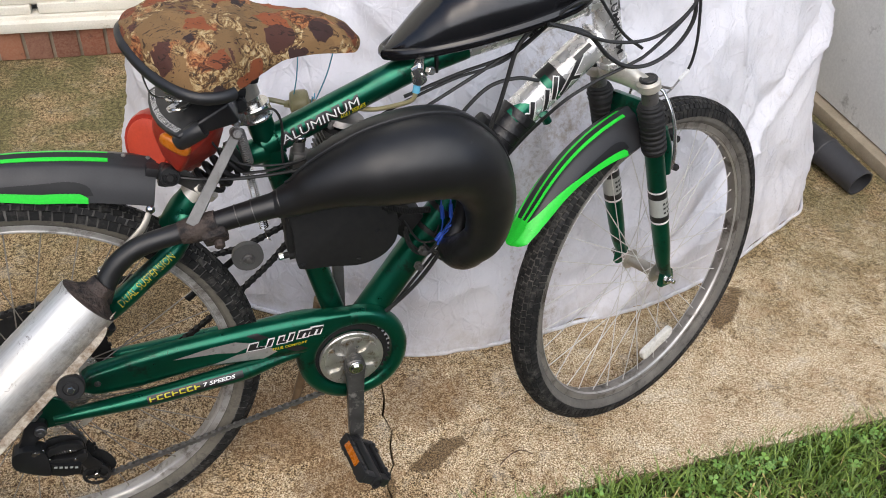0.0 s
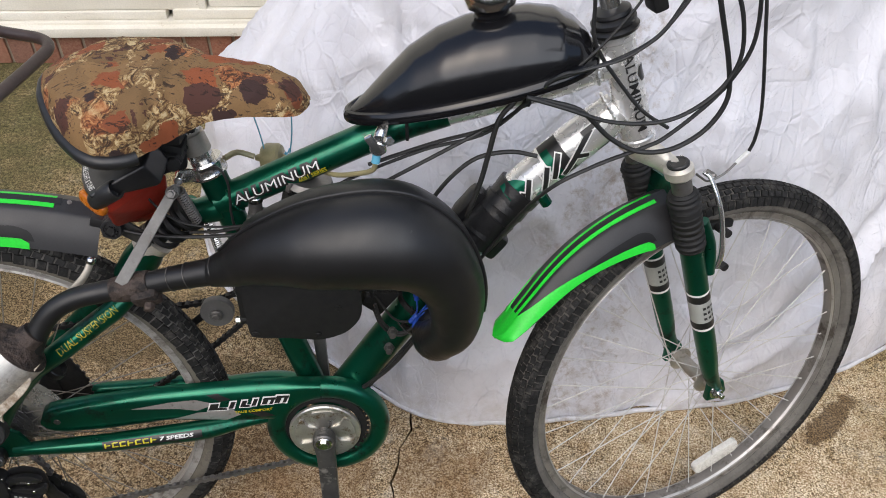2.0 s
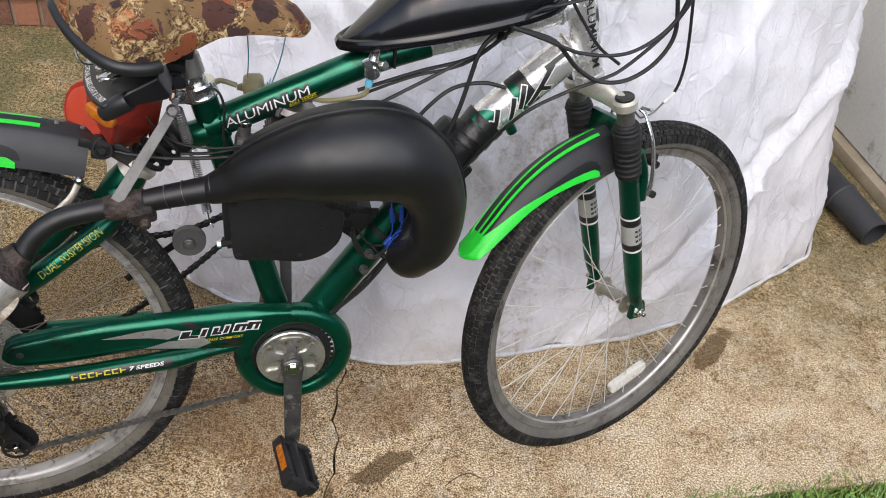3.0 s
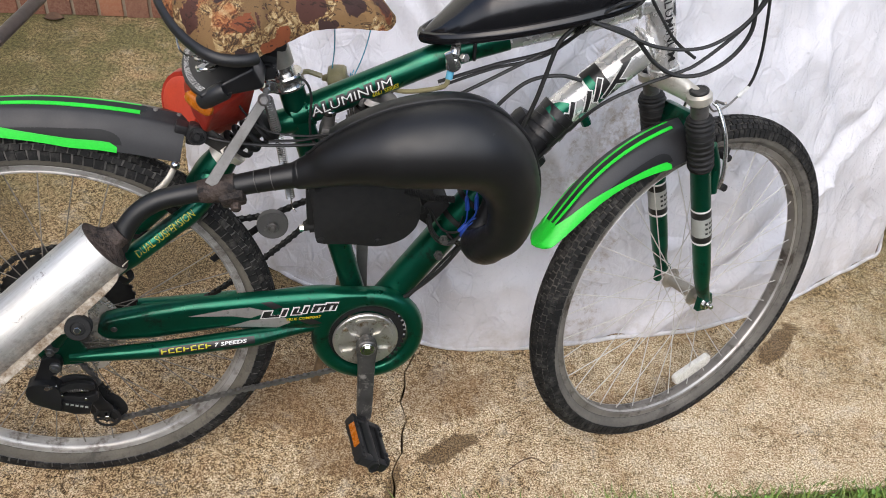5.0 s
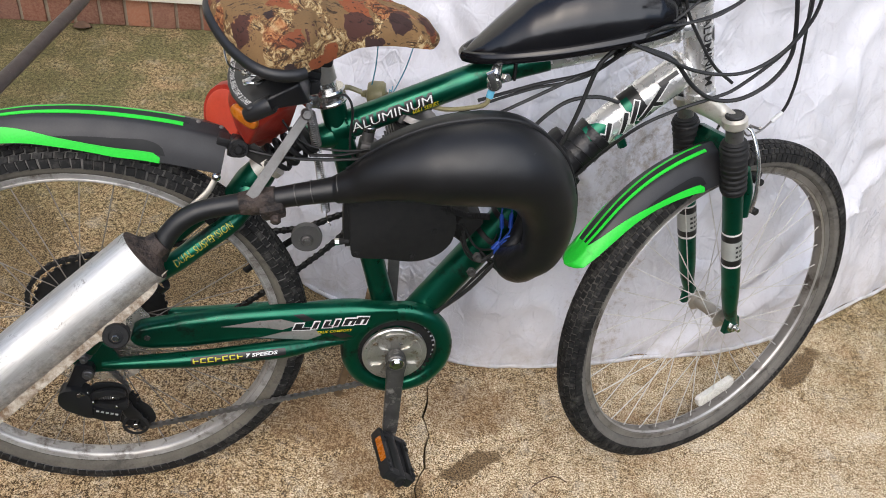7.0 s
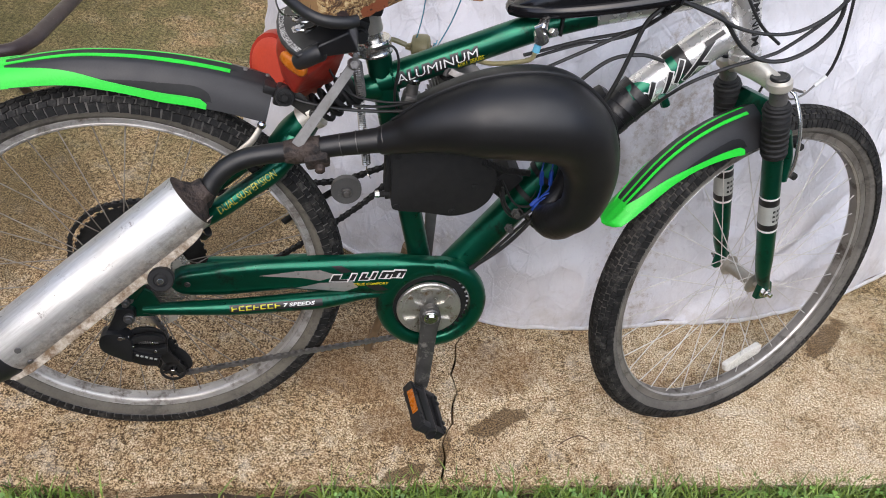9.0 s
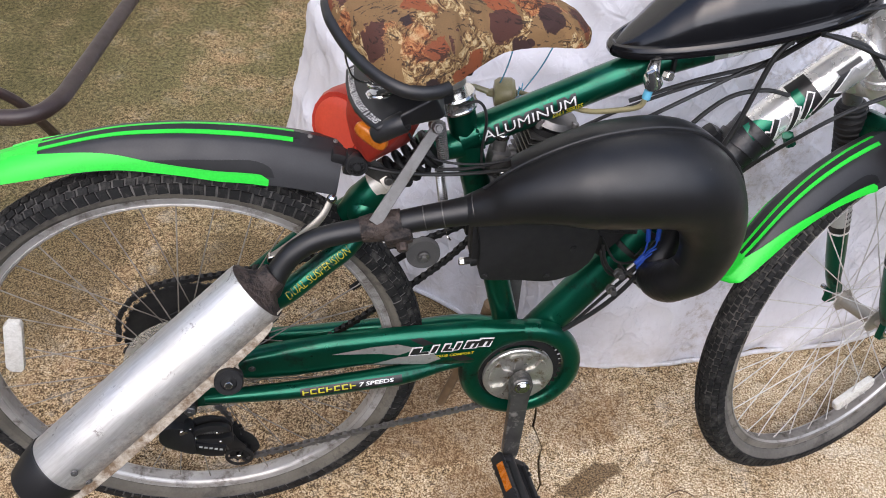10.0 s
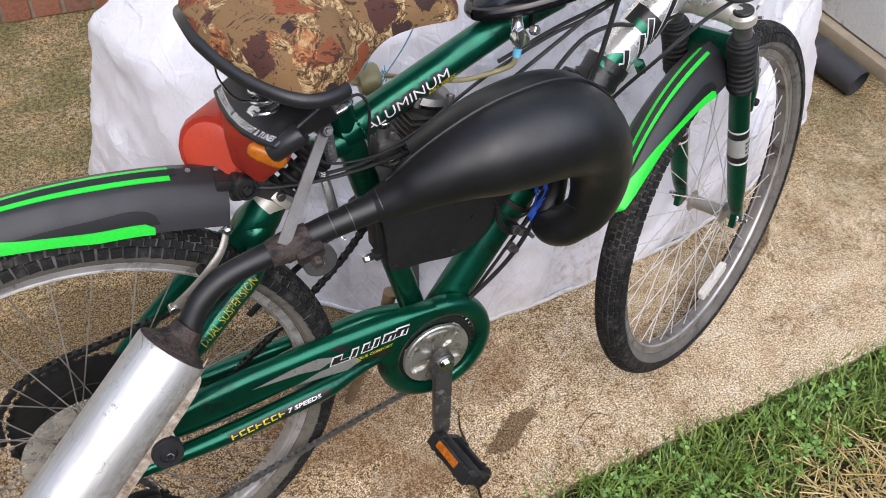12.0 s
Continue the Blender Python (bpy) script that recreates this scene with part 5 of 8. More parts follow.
def chain_run(pts, pitch=0.0127, width=0.0022, name="chain", mat=STEEL, lab="dark oily bicycle chain"):
    """Links along a line: pairs of waisted side plates round a pin."""
    line = spline(pts, 12)
    acc, out, i, flip = 0.0, [], 0, 0
    marks = [line[0]]
    for a, b in zip(line, line[1:]):
        d = (b - a).length
        while acc + d >= pitch:
            f = (pitch - acc) / d
            a = a.lerp(b, f)
            d = (b - a).length
            acc = 0.0
            marks.append(a)
        acc += d
    for a, b in zip(marks, marks[1:]):
        c, d = (a + b) / 2, (b - a)
        ang = math.degrees(math.atan2(d.z, d.x))
        yaw = math.degrees(math.atan2(d.y, math.hypot(d.x, d.z)))
        m = Matrix.Translation(c) @ pose(0, 0, 0, 0, -ang, 0) @ pose(0, 0, 0, 0, 0, yaw)
        w = width + (0.0009 if flip else 0.0)
        for s in (-1, 1):
            out.append(block(pitch * 0.92, 0.0010, 0.0058, m @ pose(0, s * w, 0), 0.0))
        for e in (-0.5, 0.5):
            out.append(lathe([(0.0042, -w - 0.0008), (0.0042, w + 0.0008)], 8, m @ pose(e * pitch, 0, 0, 90, 0, 0)))
        flip ^= 1
    return part(name, joined(*out), mat, bicycle, lab, 30)


PUL_AT = (0.057, -0.045, -0.171)
chain_run([(PUL_AT[0] + 0.012, -0.043, PUL_AT[2] - 0.015), (0.25, -0.039, -0.150), (0.40, -0.038, -0.120), (0.455, -0.038, -0.108)], name="lower_chain")
chain_run([(PUL_AT[0] - 0.014, -0.043, PUL_AT[2] + 0.010), (0.040, -0.043, -0.125), (0.052, -0.043, -0.100), (0.040, -0.042, -0.070), (0.016, -0.041, -0.036)], name="cage_chain")

# derailleur
def xz(pts):
    return [(p[0], p[2]) for p in pts]


hanger_arm = xz([(-0.009, -0.072, -0.018), (0.013, -0.072, -0.020), (0.013, -0.072, -0.043), (-0.005, -0.072, -0.056), (-0.013, -0.072, -0.079), (-0.025, -0.072, -0.103), (-0.033, -0.072, -0.095), (-0.037, -0.072, -0.075), (-0.025, -0.072, -0.050), (-0.017, -0.072, -0.032)])
knuckle = xz([(-0.037, -0.078, -0.062), (-0.014, -0.078, -0.059), (0.005, -0.078, -0.072), (0.004, -0.078, -0.104), (0.001, -0.078, -0.118), (-0.018, -0.078, -0.109), (-0.037, -0.078, -0.096), (-0.043, -0.078, -0.081)])
name_plate = xz([(0.001, -0.080, -0.097), (0.021, -0.080, -0.105), (0.047, -0.080, -0.112), (0.041, -0.080, -0.132), (0.018, -0.080, -0.130), (-0.006, -0.080, -0.118)])
cage = xz([(0.029, -0.052, -0.129), (0.053, -0.052, -0.126), (0.078, -0.052, -0.143), (0.087, -0.052, -0.172), (0.073, -0.052, -0.187), (0.048, -0.052, -0.188), (0.028, -0.052, -0.176)])
der = part("derailleur", slab(rounded(knuckle, 3), -0.086, -0.062, 0.005), PLASTIC, bicycle, "black rear derailleur, dusty")
part("hanger_arm", slab(rounded(hanger_arm, 3), -0.074, -0.060, 0.003), PLASTIC, der)
for pts, y0, y1 in (([(-0.004, -0.086), (0.006, -0.073), (0.030, -0.066), (0.050, -0.070), (0.056, -0.080), (0.046, -0.082), (0.028, -0.078), (0.010, -0.084)], -0.080, -0.072),
                    ([(0.000, -0.098), (0.014, -0.094), (0.036, -0.098), (0.054, -0.094), (0.057, -0.104), (0.048, -0.112), (0.027, -0.114), (0.004, -0.108)], -0.078, -0.068),
                    ([(0.002, -0.070), (0.030, -0.064), (0.052, -0.074), (0.056, -0.096), (0.050, -0.112), (0.020, -0.112), (0.002, -0.100)], -0.064, -0.060)):
    part("linkage", slab(rounded(pts, 3), y0, y1, 0.0015), PLASTIC, der)
part("linkage_spring", coil((0.012, -0.069, -0.088), (0.044, -0.069, -0.089), 0.0040, 0.0010, 9, 5, 8), STEEL, der)
part("name_plate", slab(name_plate, -0.082, -0.070, 0.002), ENGINE_GLOSS, der)
for k in range(5):
    a, b = Vector((name_plate[0][0], -0.0826, name_plate[0][1])), Vector((name_plate[2][0], -0.0826, name_plate[2][1]))
    p = a.lerp(b, 0.22 + 0.15 * k) + Vector((0, 0, -0.006))
    part("print_bar", block(0.0045, 0.0006, 0.0035, Matrix.Translation(p) @ pose(0, 0, 0, 0, 14, 0)), INK_GREY, der)
part("derailleur_cage", joined(slab(rounded([(0.040, -0.112), (0.053, -0.114), (0.058, -0.130), (0.070, -0.150), (0.062, -0.158), (0.048, -0.156), (0.040, -0.136)], 3), -0.0535, -0.0515, 0.0006),
                                ring((PUL_AT[0], 0, PUL_AT[2]), 0.0165, 0.0215, 0.0515, 0.0535, 36, 0.0006), *[block(0.0040, 0.002, 0.017, Matrix.Translation((PUL_AT[0], -0.0525, PUL_AT[2])) @ pose(0, 0, 0, 0, a, 0) @ pose(0, 0, 0.0105), 0.0005) for a in (20, 140, 260)]), PLASTIC, der)
part("derailleur_cage", slab(rounded(cage, 3), -0.0365, -0.0345, 0.0006), ENGINE_BLACK, der)
PUL = (0.057, -0.045, -0.171)
UPP = (0.048, -0.045, -0.120)
for c in (PUL, UPP):
    part("jockey_wheel", joined(lathe([(0.0055, 0.0385), (0.0155, 0.0395), (0.0155, 0.0465), (0.0055, 0.0475)], 24, Matrix.Translation((c[0], 0, c[2])) @ pose(0, 0, 0, 90, 0, 0), True),
                                *[block(0.0035, 0.004, 0.006, Matrix.Translation((c[0], -0.043, c[2])) @ pose(0, 0, 0, 0, 32.7 * i, 0) @ pose(0, 0, 0.0170)) for i in range(11)]), ENGINE_BLACK, der)
part("pulley_bolt", disc((PUL[0], -0.0555, PUL[2]), (0, 1, 0), 0.0050, 0.004, 6, 0.0008), CHROME, der)
for p in [(0.037, -0.079, -0.081), (0.006, -0.079, -0.089), (0.040, -0.079, -0.100), (0.001, -0.079, -0.069)]:
    part("rivet", disc(p, (0, -1, 0), 0.0026, 0.003, 10), CHROME, der)
part("cable_clamp", joined(disc((-0.009, -0.087, -0.062), (0.2, -1, 0), 0.0045, 0.006, 6, 0.0006), block(0.010, 0.004, 0.004, Matrix.Translation((-0.006, -0.087, -0.065)), 0.001)), CHROME, der)
part("axle_nut", joined(disc((0.004, -0.076, -0.004), (0, 1, 0), 0.0075, 0.012, 6, 0.001), disc((0.004, -0.082, -0.004), (0, 1, 0), 0.0042, 0.01), disc((0.004, -0.066, -0.004), (0, 1, 0), 0.011, 0.003)), STEEL, bicycle, "steel axle nut")
part("derailleur_bolt", joined(disc((0.006, -0.080, -0.034), (0, 1, 0), 0.0085, 0.010, 16), disc((0.006, -0.084, -0.034), (0, 1, 0), 0.0052, 0.006, 6, 0.001)), STEEL, bicycle)
sprocket_rows = []
for r, y in ((0.044, -0.026), (0.038, -0.030), (0.033, -0.034), (0.028, -0.0375), (0.024, -0.041)):
    sprocket_rows.append(ring((0, 0, 0), 0.015, r, -y - 0.0009, -y + 0.0009, 30, 0.0004))
    sprocket_rows += [block(0.0038, 0.0016, 0.005, pose(0, y, 0) @ pose(0, 0, 0, 0, 360 * i / int(r * 500), 0) @ pose(0, 0, r + 0.001)) for i in range(int(r * 500))]
part("cassette", joined(*sprocket_rows), STEEL, bicycle, "grey rear sprocket cluster", m=AXLE)
part("spoke_guard", lathe([(0.020, 0.018), (0.060, 0.0200), (0.062, 0.0215), (0.093, 0.0225), (0.096, 0.0220), (0.093, 0.0208), (0.020, 0.016)], 64, pose(0, 0, 0, 90, 0, 0), True), CLEAR, bicycle, "yellowed clear plastic spoke guard", m=AXLE)
big = [ring((0, 0, 0), 0.040, 0.1030, -0.0455, -0.0425, 72, 0.0006)]
big += [block(0.0062, 0.003, 0.009, pose(0, 0.044, 0) @ pose(0, 0, 0, 0, 360 * i / 44, 0) @ pose(0, 0, 0.101), 0.0) for i in range(44)]
part("engine_sprocket", joined(*big), ENGINE_BLACK, bicycle, "large black drive sprocket", m=AXLE)
part("engine_sprocket_cover", ring((0, 0, 0), 0.006, 0.060, -0.041, -0.0385, 40, 0.001), ENGINE_BLACK, bicycle, m=AXLE)
chain_run([(0.425, 0.040, 0.188), (0.385, 0.041, 0.172), (0.330, 0.043, 0.150), (0.22, 0.044, 0.137), (0.06, 0.044, 0.110), (0.0, 0.044, 0.104), (-0.055, 0.044, 0.087), (-0.092, 0.044, 0.046), (-0.102, 0.044, 0.0)],
          0.0127, 0.0030, "upper_drive_chain", ENGINE_BLACK, "black engine drive chain")
chain_run([(0.425, 0.040, 0.170), (0.36, 0.041, 0.10), (0.22, 0.043, -0.010), (0.10, 0.044, -0.068), (0.06, 0.044, -0.085), (0.0, 0.044, -0.103), (-0.06, 0.044, -0.085), (-0.10, 0.044, -0.02)],
          0.0127, 0.0030, "lower_drive_chain", ENGINE_BLACK, "black engine drive chain")
pul = part("chain_tensioner", joined(lathe([(0.004, -0.007), (0.016, -0.0075), (0.0175, -0.0065), (0.0205, -0.0065), (0.0240, -0.0055), (0.0245, 0.0), (0.0240, 0.0055), (0.004, 0.006)], 40, pose(0.341, 0.022, 0.147, 90, 0, 0))), TENSION, bicycle, "grey rubber tensioner wheel")
part("tensioner_bolt", joined(disc((0.341, 0.009, 0.147), (0, 1, 0), 0.0085, 0.006, 20), disc((0.341, 0.006, 0.147), (0, 1, 0), 0.0055, 0.006, 6, 0.001)), STEEL, pul)
part("tensioner_bracket", tube([(0.341, 0.038, 0.147), (0.30, 0.050, 0.11), (0.24, 0.056, 0.06)], 0.006, 8, 3, squash=0.4), ENGINE_BLACK, pul)

# -- fenders --
def fender(line, half, drop, frame_m, tag, tip_len, edge_range, pin_end):
    """A moulded mudguard along a ridge line of (x, z): charcoal shell, bright green edges, two green pinstripes and a green tip."""
    ridge = spline([(x, 0, z) for x, z in line], 8)
    n = len(ridge) - 1

    def at(s, t, lift=0.0):
        f = max(0.0, min(n - 1e-6, s * n))
        i = int(f)
        p = ridge[i].lerp(ridge[i + 1], f - i)
        d = (ridge[min(i + 1, n)] - ridge[max(i - 1, 0)]).normalized()
        up = Vector((-d.z, 0, d.x))
        w = half(s)
        a = abs(t)
        fall = drop * (0.10 + 0.90 * min(1.0, max(0.0, s) / 0.72)) * (0.30 * a + 0.10 * a ** 2 + 0.60 * a ** 4) - 0.0016 * math.exp(-((a - 0.45) / 0.10) ** 2)
        return frame_m @ (p + Vector((0, w * t * (1 - 0.05 * a ** 4), 0)) + up * (lift - fall))
    ss = np.linspace(0, 1, 44)
    body = part("fender", sheet(at, ss, np.linspace(-1, 1, 33), -0.0022), FENDER_GREY, bicycle, tag)
    part("fender_tip", sheet(lambda s, t: at(s, t, 0.0009), np.linspace(0, tip_len, 10), np.linspace(-1.01, 1.01, 25), -0.0022), NEON, body, "bright green tip")
    for side in (-1, 1):
        def edge(s, q, side=side):
            grow = min(1.0, (edge_range - s) / 0.045)
            f = max(0.0, (s - tip_len * 0.85) / (edge_range - tip_len * 0.85))
            t0 = 0.945 - 0.58 * max(0.0, 1 - (s - tip_len * 0.85) / 0.42) ** 2.6 - 0.02 * f
            t0 += (1.0 - t0) * 0.5 * max(0.0, (f - 0.97) / 0.03) ** 2
            return at(s, side * (t0 + (1.015 - t0) * q), 0.0012 + 0.0012 * min(1, grow))
        part("edge_strip", sheet(edge, np.linspace(tip_len * 0.85, edge_range, 30), np.linspace(0, 1, 7), -0.003 * side), NEON, body, "bright green edge strip")

        def inset(s, q, side=side):
            f = max(0.0, min(1.0, (s - in0) / (in1 - in0)))
            k = (0.34 + 0.66 * min(1.0, f / 0.8)) * max(0.0, 1 - max(0.0, (f - 0.80) / 0.20) ** 2) ** 0.5
            return at(s, side * (0.935 - (1 - q) * 0.17 * k), 0.0005)
        in0, in1 = tip_len + 0.40 * (edge_range - tip_len), edge_range + 0.012
        part("side_inset", sheet(inset, np.linspace(in0, in1, 40), np.linspace(0, 1, 7), -0.001 * side), FENDER_DARK, body, "black sunken side panel")
    for c in (-0.27, 0.05):
        part("pin_stripe", sheet(lambda s, q, c=c: at(s, c * min(1, 0.75 + s) + (q - 0.5) * 0.125, 0.0011), np.linspace(tip_len * 0.9, pin_end, 34), np.linspace(0, 1, 3), -0.0012), NEON, body, "bright green stripe")
    part("stripe_groove", sheet(lambda s, q: at(s, -0.11 * min(1, 0.75 + s) + (q - 0.5) * 0.22, 0.0005), np.linspace(tip_len, pin_end + 0.015, 34), np.linspace(0, 1, 3), -0.001), INK_BLACK, body)
    return body


rear_fender = fender([(-0.285, 0.296), (-0.22, 0.325), (-0.15, 0.349), (-0.05, 0.372), (0.016, 0.378), (0.085, 0.376), (0.162, 0.365), (0.236, 0.347)],
                     lambda s: 0.047 * (0.56 + 0.44 * min(1, s / 0.75)) * min(1, 0.15 + (max(0, s) / 0.05) ** 0.5), 0.052, Matrix(), "charcoal rear fender with bright green trim", 0.335, 0.84, 0.885)
mount = part("fender_mount", joined(lathe([(0.004, -0.010), (0.0128, -0.010), (0.0136, -0.008), (0.0136, 0.004), (0.0126, 0.006), (0.0100, 0.006), (0.0092, 0.0035), (0.004, 0.004)], 30, aim((0.250, -0.036, 0.334), (0, -1, 0.15)), True),
                                    block(0.016, 0.020, 0.030, pose(0.243, -0.024, 0.331, 0, 16, 0), 0.005), block(0.024, 0.058, 0.016, pose(0.231, 0, 0.336, 0, 18, 0), 0.004)), PLASTIC, bicycle, "black fender clamp")
part("mount_bolt", joined(disc((0.250, -0.040, 0.334), (0, -1, 0.15), 0.0052, 0.005, 18), *[disc(Vector((0.250, -0.044, 0.334)) + Vector((0.0078 * math.cos(k * 0.785), 0, 0.0078 * math.sin(k * 0.785))), (0, -1, 0.15), 0.0013, 0.002, 8) for k in range(8)]), ENGINE_BLACK, mount)
part("fender_link", joined(slab([(0.252, 0.342), (0.262, 0.344), (0.297, 0.312), (0.292, 0.298), (0.280, 0.300), (0.250, 0.324)], -0.030, -0.026, 0.0008), disc((0.288, -0.034, 0.309), (0, -1, 0), 0.0055, 0.006, 12)), CRANK, bicycle, "dark grey link from fender to shock")
for x, z in ((0.196, 0.3605), (0.226, 0.3525)):
    part("rivet", joined(disc((x, -0.012, z), (0.24, -0.2, 0.97), 0.0030, 0.0022, 12), disc((x, -0.012, z + 0.0012), (0.24, -0.2, 0.97), 0.0014, 0.0022, 8)), STRAP, rear_fender)
fender([(-0.345, 0.196), (-0.309, 0.232), (-0.259, 0.281), (-0.209, 0.315), (-0.151, 0.338), (-0.090, 0.350), (-0.045, 0.352)],
                      lambda s: 0.042 * (0.66 + 0.34 * min(1, s / 0.70)) * min(1, 0.15 + (max(0, s) / 0.07) ** 0.5), 0.056, FRONT, "charcoal front fender with bright green trim", 0.15, 0.73, 0.80)

# -- fork and front brake --
for side in (-1, 1):
    y = 0.054 * side
    top, low = Vector((-0.096, y, 0.398)), Vector((-0.001, y, -0.002))
    d = (top - low).normalized()

    def leg_at(f, top=top, low=low):
        return low.lerp(top, f)
    leg = tube([tuple(leg_at(0.02) + Vector((0.006, 0, 0))), tuple(leg_at(0.10)), tuple(leg_at(0.25)), tuple(leg_at(0.73))], [0.0095, 0.0125, 0.0155, 0.0165], 20, 5)
    lower = part("fork_leg", at_front(joined(leg, slab([(-0.016, -0.014), (0.010, -0.018), (0.020, -0.006), (0.014, 0.016), (-0.010, 0.022)], y - 0.0055, y + 0.0055, 0.002))), GREEN, bicycle, "emerald green fork leg, paint chipped")
    for f0, f1, mt in ((0.356, 0.366, INK_WHITE), (0.366, 0.396, INK_BLACK), (0.396, 0.488, INK_GREY), (0.488, 0.520, INK_BLACK), (0.520, 0.528, INK_WHITE)):
        part("fork_band", at_front(tube([tuple(leg_at(f0)), tuple(leg_at(f1))], 0.01655 if f0 > 0.3 else 0.0160, 24, 1)), mt, lower)
    for k in range(3):
        for n_ in range(3):
            put = on_tube(leg_at(0.40), leg_at(0.56), 0.0166, 10, 0.0, 0.0006)
            ln_ = (top - low).length
            x0 = (0.411 + 0.024 * k - 0.40) * ln_
            sh_ = wrap_shape([(x0, -0.009 + 0.0065 * n_, -0.0045 + 0.0065 * n_), (x0 + 0.0045, -0.009 + 0.0065 * n_, -0.0045 + 0.0065 * n_)], put, 2, 3)
            part("print_bar", at_front(sh_), INK_BLACK, lower)
    prof = []
    for i in range(9):
        prof += [(0.0172 + 0.0007 * i % 2, i * 0.0118), (0.0208, i * 0.0118 + 0.003), (0.0208, i * 0.0118 + 0.0075), (0.0176, i * 0.0118 + 0.0105)]
    prof = [(0.0150, -0.004), (0.0185, -0.003), (0.0190, -0.001)] + [(a, b * 0.84) for a, b in prof] + [(0.0185, 0.090), (0.0150, 0.093)]
    part("fork_boot", at_front(lathe(prof, 32, aim(leg_at(0.722), d))), ENGINE_BLACK, bicycle, "black ribbed rubber fork boot")
    part("stanchion", at_front(tube([tuple(leg_at(0.9)), tuple(leg_at(1.02))], 0.0135, 20, 1)), STEEL, bicycle)
    part("fork_cap", at_front(lathe([(0.0145, -0.010), (0.0145, 0.0015), (0.0130, 0.0032), (0.0105, 0.0034), (0.0095, 0.0024), (0.0020, 0.0024)], 24, aim(leg_at(1.051), d))), PLASTIC, bicycle, "black plug on the fork crown")
    part("axle_nut", at_front(joined(disc((0.0, y + side * 0.006, 0.0), (0, side, 0), 0.0085, 0.008, 6, 0.001), disc((0.0, y + side * 0.012, 0), (0, side, 0), 0.0045, 0.010, 12), disc((0, y + side * 0.004, 0), (0, side, 0), 0.012, 0.003))), CHROME, bicycle, "chromed axle nut")
HW = FRONT.inverted() @ HEAD_LOW
crown_line = [(-0.098, -0.054, 0.404), (-0.104, -0.030, 0.412), (HW.x, 0, HW.z - 0.006), (-0.104, 0.030, 0.412), (-0.098, 0.054, 0.404)]
part("fork_crown", at_front(joined(tube(crown_line, [0.0165, 0.0160, 0.0225, 0.0160, 0.0165], 20, 6, True, 0.72, (1, 0, 0)), *[disc((-0.0965, 0.054 * s, 0.3985), (-0.23, 0, 0.97), 0.0190, 0.019, 32, 0.004) for s in (-1, 1)])), CAST, bicycle, "dull cast aluminium fork crown")
part("brake_bridge", at_front(joined(block(0.020, 0.090, 0.040, pose(-0.070, 0, 0.345, 0, 13, 0), 0.006), tube([(-0.055, -0.054, 0.32), (-0.040, -0.058, 0.28), (-0.038, -0.056, 0.235)], [0.010, 0.008, 0.010], 12, 4),
                                   tube([(-0.055, 0.054, 0.32), (-0.040, 0.058, 0.28), (-0.038, 0.056, 0.235)], [0.010, 0.008, 0.010], 12, 4))), GREEN, bicycle)
for side in (-1, 1):
    part("brake_arm", at_front(tube([(-0.021, 0.056 * side, 0.236), (-0.018, 0.057 * side, 0.270), (-0.021, 0.050 * side, 0.325), (-0.028, 0.034 * side, 0.366), (-0.036, 0.026 * side, 0.378)], [0.0055, 0.0045, 0.0038, 0.0034, 0.0042], 12, 6, True, 0.55)), BRIGHT, bicycle, "polished brake arm")
    part("brake_pad", at_front(joined(block(0.050, 0.010, 0.012, pose(0.0, 0.022 * side, 0.283, 0, 8, 0), 0.003), disc((-0.004, 0.026 * side, 0.283), (0, side, 0), 0.006, 0.026))), ENGINE_BLACK, bicycle)
    part("brake_pivot", at_front(disc((-0.012, 0.050 * side, 0.236), (0, side, 0), 0.0060, 0.012)), ENGINE_BLACK, bicycle)
part("brake_noodle", at_front(tube([(-0.030, -0.026, 0.378), (-0.038, -0.050, 0.384), (-0.050, -0.062, 0.392)], 0.0022, 8, 5)), STEEL, bicycle)

# -- steering --
st = (HEAD_TOP - HEAD_LOW).normalized()
part("headset_boot", lathe([(0.0225, 0), (0.0285, 0.002), (0.0295, 0.006), (0.024, 0.010), (0.0275, 0.013), (0.0275, 0.017), (0.021, 0.021), (0.0235, 0.024), (0.0225, 0.028), (0.0150, 0.032)], 32, aim(HEAD_TOP, st)), PLASTIC, bicycle, "black rubber headset boot")
STEM = HEAD_TOP + st * 0.12
part("stem", joined(tube([tuple(HEAD_TOP + st * 0.028), tuple(STEM)], 0.0128, 20, 1), tube([tuple(STEM - st * 0.012), tuple(STEM + Vector((0.045, 0.012, 0.022)))], 0.0145, 16, 1)), BRIGHT, bicycle, "chromed handlebar stem")
part("stem_band", lathe([(0.0130, 0), (0.0162, 0), (0.0162, 0.020), (0.0130, 0.020)], 24, aim(HEAD_TOP + st * 0.062, st)), ENGINE_BLACK, bicycle)
part("switch_box", joined(block(0.018, 0.030, 0.060, Matrix.Translation(HEAD_TOP + st * 0.062 + Vector((0.052, -0.012, -0.002))) @ pose(0, 0, 0, 0, -18, 12), 0.004),
                          block(0.034, 0.014, 0.018, Matrix.Translation(HEAD_TOP + st * 0.070 + Vector((0.028, -0.010, 0.0))), 0.003)), ENGINE_BLACK, bicycle, "small black switch box on the stem")
BAR = STEM + Vector((0.045, 0.012, 0.022))
turn = radians(19)
across = Vector((math.sin(turn), -math.cos(turn), 0))
bar_pts = [tuple(BAR + across * k + Vector((b, 0, h))) for k, b, h in ((0.34, -0.055, 0.028), (0.20, -0.03, 0.030), (0.09, 0.0, 0.008), (0, 0, 0), (-0.09, 0.0, 0.008), (-0.20, -0.03, 0.030), (-0.34, -0.055, 0.028))]
